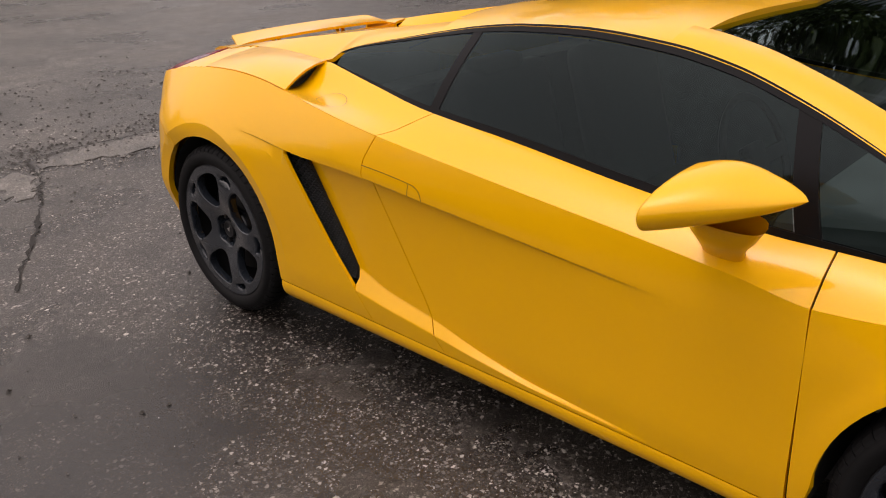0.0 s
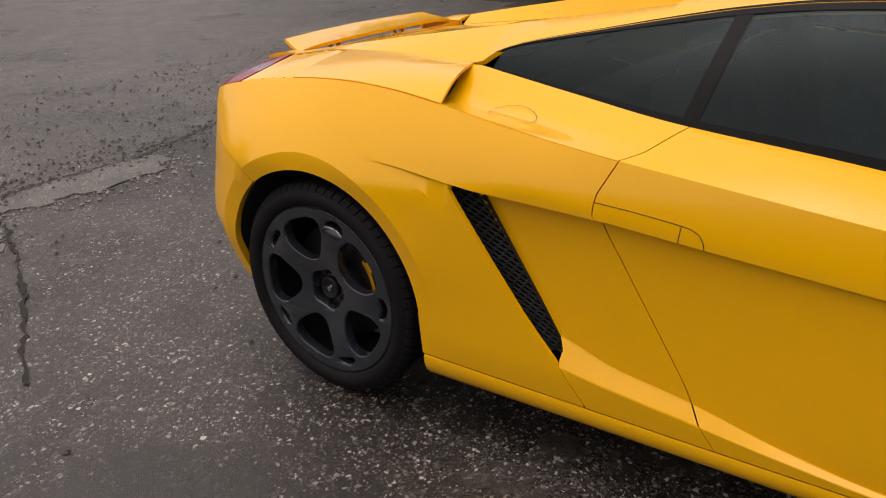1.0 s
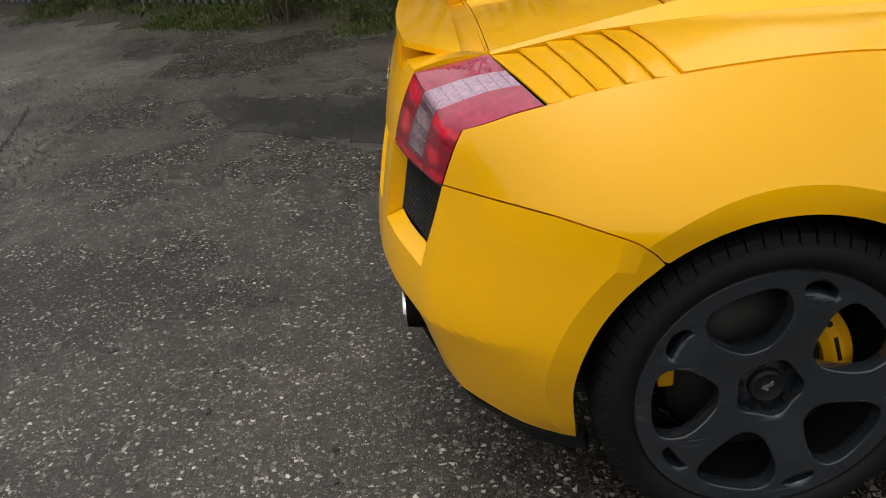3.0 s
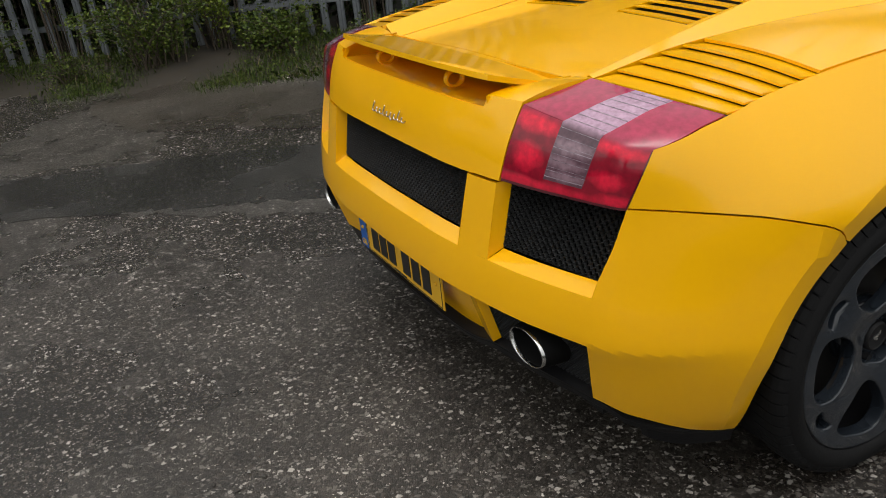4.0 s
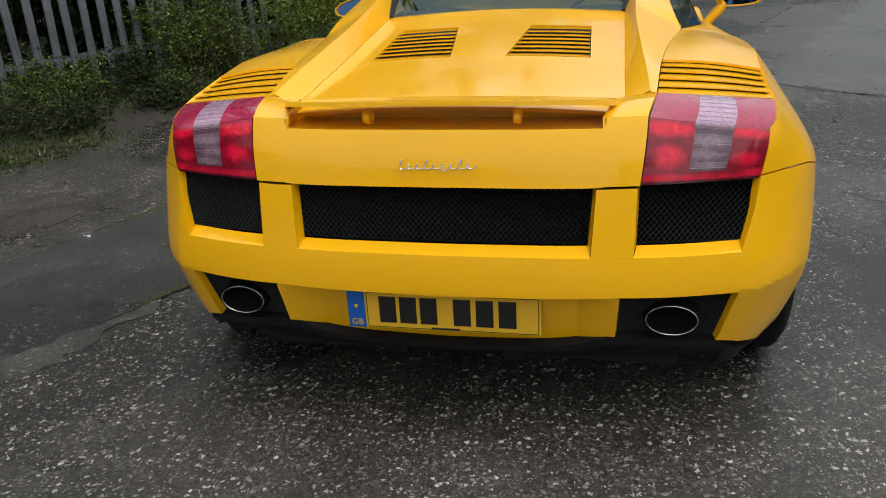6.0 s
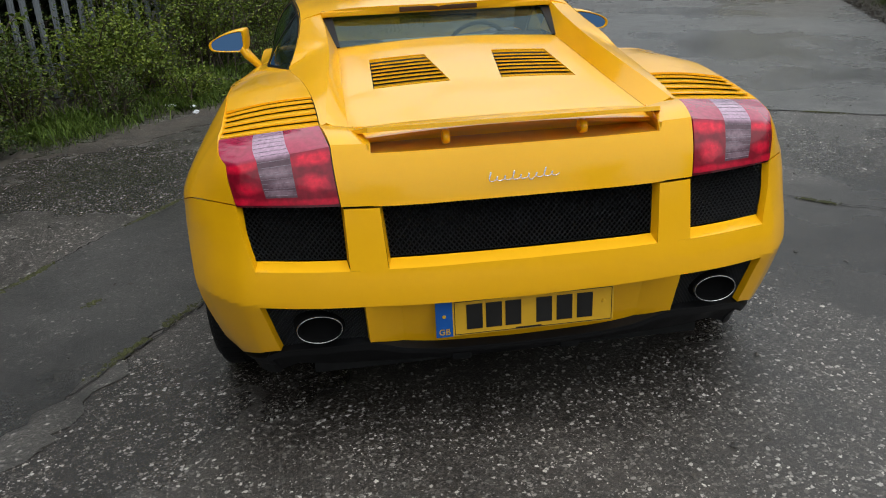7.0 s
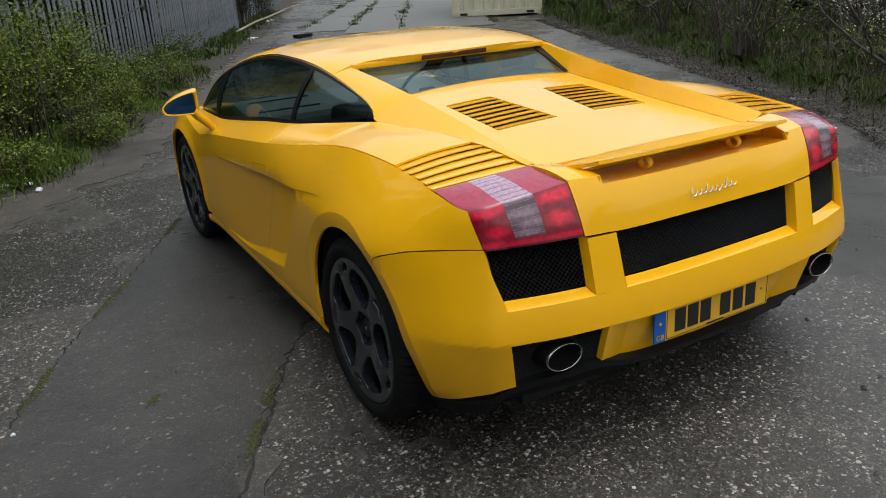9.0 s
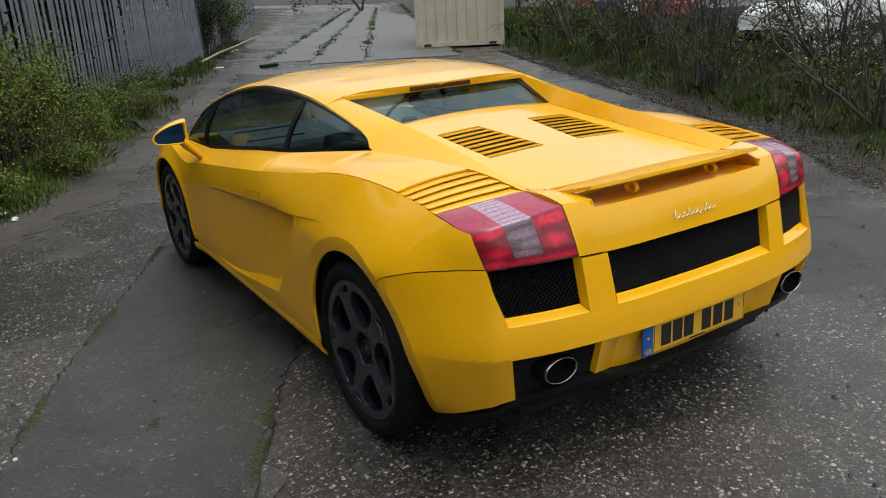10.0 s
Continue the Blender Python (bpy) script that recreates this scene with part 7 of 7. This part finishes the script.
# ---- concrete road beyond ----
road = tagged(new("concrete_road"), "old concrete slab road with grassy joints", "road", kind="structure")
dirv = np.array([.478, .878])
side = np.array([.878, -.478])
slabs = []
for variant in range(3):
    bm = bmesh.new()
    box_bm(bm, (0, 0, -.06), (1, 1, .0))
    me_s = bpy.data.meshes.new("slab")
    bm.to_mesh(me_s)
    bm.free()
    me_s.materials.append(CONCRETE)
    slabs.append(me_s)
rnd = random.Random(9)
start = np.array([5.0, 16.72])
for col, (off, w) in enumerate([(.0, 1.12), (1.15, 1.27), (2.46, 2.3)]):
    d = (0.0, -1.0, -.7)[col]
    while d < 62:
        ln = rnd.uniform(4.2, 6.5)
        p = start + dirv * d + side * off
        ob = link("slab", slabs[rnd.randint(0, 2)], road)
        za, zb = float(ground_z(*p)), float(ground_z(*(p + dirv * ln)))
        ob.matrix_local = Matrix.Translation((p[0], p[1], za + .012 + rnd.uniform(-.004, .004))) @ Matrix.Rotation(math.atan2(side[1], side[0]), 4, 'Z') @ Matrix.Rotation(math.atan2(zb - za, ln), 4, 'X') @ Matrix.Diagonal((w, ln, 1, 1))
        d += ln + rnd.uniform(.012, .035)


def joints(rs, n):
    d = rs.uniform(0, 60, n)
    o = np.array([-.05, 1.13, 2.44, 4.80])[rs.randint(0, 4, n)] + rs.normal(0, .05, n)
    return start + d[:, None] * dirv + o[:, None] * side


grass("joint_grass", 9000, tufted(joints, .08), .04, .12, 37, BLADE, "grass growing in the slab joints", .008)

# ---- scrap cars ----
GLASSDARK = simple("dark_car_glass", (.02, .025, .03), .08)


def scrap_car(x, y, turn, paint, label, length=4.1):
    root = tagged(new("scrap_car"), label, "car", group="scrap cars")
    z0 = float(ground_z(x, y))
    prof = [(0, .35), (.02, .62), (.10, .72), (.28, .80), (.40, 1.28), (.62, 1.36), (.80, 1.30), (.93, .92), (.99, .82), (1.0, .40)]
    verts, faces = [], []
    ws = [-.84, -.80, -.6, 0, .6, .80, .84]
    for px, pz in prof:
        tuck = max(0, (pz - .8)) * .36
        for w in ws:
            verts.append(((px - .5) * length, w * (1 - tuck / .84), pz - (.05 if abs(w) > .8 else 0)))
    m = len(ws)
    for i in range(len(prof) - 1):
        for j in range(m - 1):
            faces.append((i * m + j, i * m + j + 1, (i + 1) * m + j + 1, (i + 1) * m + j))
    n0 = len(verts)
    for s_ in (0, m - 1):
        idx = [i * m + s_ for i in range(len(prof))]
        faces.append(tuple(idx if s_ else idx[::-1]))
    link("body", mesh_from("body", verts, faces, paint, smooth=False), root)
    for sy in (-1, 1):
        bm = bmesh.new()
        q = [bm.verts.new(((px - .5) * length, sy * w, pz)) for px, pz, w in ((.35, .88, .822), (.43, 1.22, .70), (.62, 1.28, .68), (.77, 1.24, .69), (.84, .92, .81))]
        bm.faces.new(q)
        part("side_window", bm, GLASSDARK, root)
    for px in (.19, .80):
        for sy in (-1, 1):
            v_, f_ = lathe([(-.09, .19), (-.09, .29), (-.07, .31), (.07, .31), (.09, .29), (.09, .19), (.06, .0001)], 0, 20)
            v_ = [((px - .5) * length + b_, sy * .76 + a_ * sy, .31 + c_) for a_, b_, c_ in v_]
            link("wheel", mesh_from("wheel", v_, f_, RUBBER), root)
    bm = bmesh.new()
    q = [bm.verts.new(((px - .5) * length, w, pz)) for px, pz, w in ((.285, .83, -.7), (.395, 1.26, -.6), (.395, 1.26, .6), (.285, .83, .7))]
    bm.faces.new(q)
    ob = part("windscreen", bm, GLASSDARK, root)
    ob.location.x = -.02
    root.matrix_basis = pose(x, y, z0, 0, 0, turn)
    return root


for x, y, turn, col, lab in [(13.113, 7.4, 20, (.55, .57, .60), "silver scrap car beyond the bank"), (15.47, 11.0, 35, (.02, .022, .03), "black scrap car beyond the bank"), (17.43, 14.4, 28, (.45, .02, .02), "red scrap car beyond the bank"),
                             (19.395, 17.4, 40, (.7, .7, .7), "white scrap car beyond the bank"), (21.557, 20.6, 25, (.04, .08, .25), "blue scrap car beyond the bank"), (23.517, 24.0, 30, (.5, .03, .03), "red scrap car beyond the bank"),
                             (11.36, 3.4, 10, (.10, .10, .11), "grey scrap car beyond the bank"), (17.399, 8.6, 30, (.6, .6, .58), "white scrap car beyond the bank")]:
    scrap_car(x, y, turn, simple("scrap_paint", col, .4, spread=.2, scale=3, coat=.3), lab)

# ---- litter ----
PAPER = simple("white_litter", (.62, .63, .66), .6, spread=.15, scale=30)
rnd = random.Random(12)
for x, y, w, l, h in [(-1.77, 4.776, .10, .07, .03), (-1.977, 4.8, .16, .05, .02), (-1.714, 4.55, .10, .06, .03), (3.687, 16.36, .28, .2, .04), (4.309, 1.81, .04, .03, .02), (-2.067, 0.62, .022, .02, .012), (4.735, 1.3, .05, .04, .02), (5.746, 21.5, .2, .1, .06), (6.04, 22, .15, .1, .06)]:
    bm = bmesh.new()
    bmesh.ops.create_icosphere(bm, subdivisions=2, radius=1)
    for v_ in bm.verts:
        v_.co *= rnd.uniform(.65, 1.1)
        v_.co = Vector((v_.co.x * w / 2, v_.co.y * l / 2, max(v_.co.z, -.5) * h * .6))
    ob = part("litter", bm, PAPER, None)
    ob.matrix_basis = pose(x, y, float(ground_z(x, y)) + h * .3 + .004, 0, 0, rnd.uniform(0, 180))
    tagged(ob, "scrap of white litter by the verge", "litter")
bm = bmesh.new()
box_bm(bm, (-.22, -.08, 0), (.22, .08, .07), .015)
ob = part("dark_slab", bm, RUBBER, None)
ob.matrix_basis = pose(4.6, 15.47, float(ground_z(4.6, 15.47)) + .01, 0, 0, 15)
tagged(ob, "dark broken slab lying on the road", "debris")
V, F = tubes([(np.array([(3.50, 17, 0.40), (4.38, 18.4, 0.50), (5.3, 19.8, 0.58), (6.25, 21.2, 0.66), (7.2, 22.6, 0.76)]) + .02 * np.array([(0, 0, 0), (1, 0, 1), (-1, 0, 0), (1, 0, 2), (0, 0, 0)]), np.array([.030, .027, .024, .020, .010]))], 7)
tagged(link("fallen_branch", fast_mesh("fallen_branch", V, F, simple("pale_dead_wood", (.30, .26, .20), .8, spread=.2))), "pale dead branch fallen by the fence", "branch")
V, F = tubes([(np.array([(-0.993, 7.9, 0.337), (0.087, 9.6, 0.496), (1.063, 11.6, 0.501), (2.137, 13.8, 0.74)]), np.array([.022, .02, .018, .01])), (np.array([(-1.478, 6.6, 0.565), (-0.79, 7.6, 1.032), (0.095, 8.9, 1.304)]), np.array([.015, .012, .006]))], 6)
tagged(link("fallen_branch", fast_mesh("fallen_branch", V, F, TWIG)), "dark dead branch leaning on the fence", "branch")
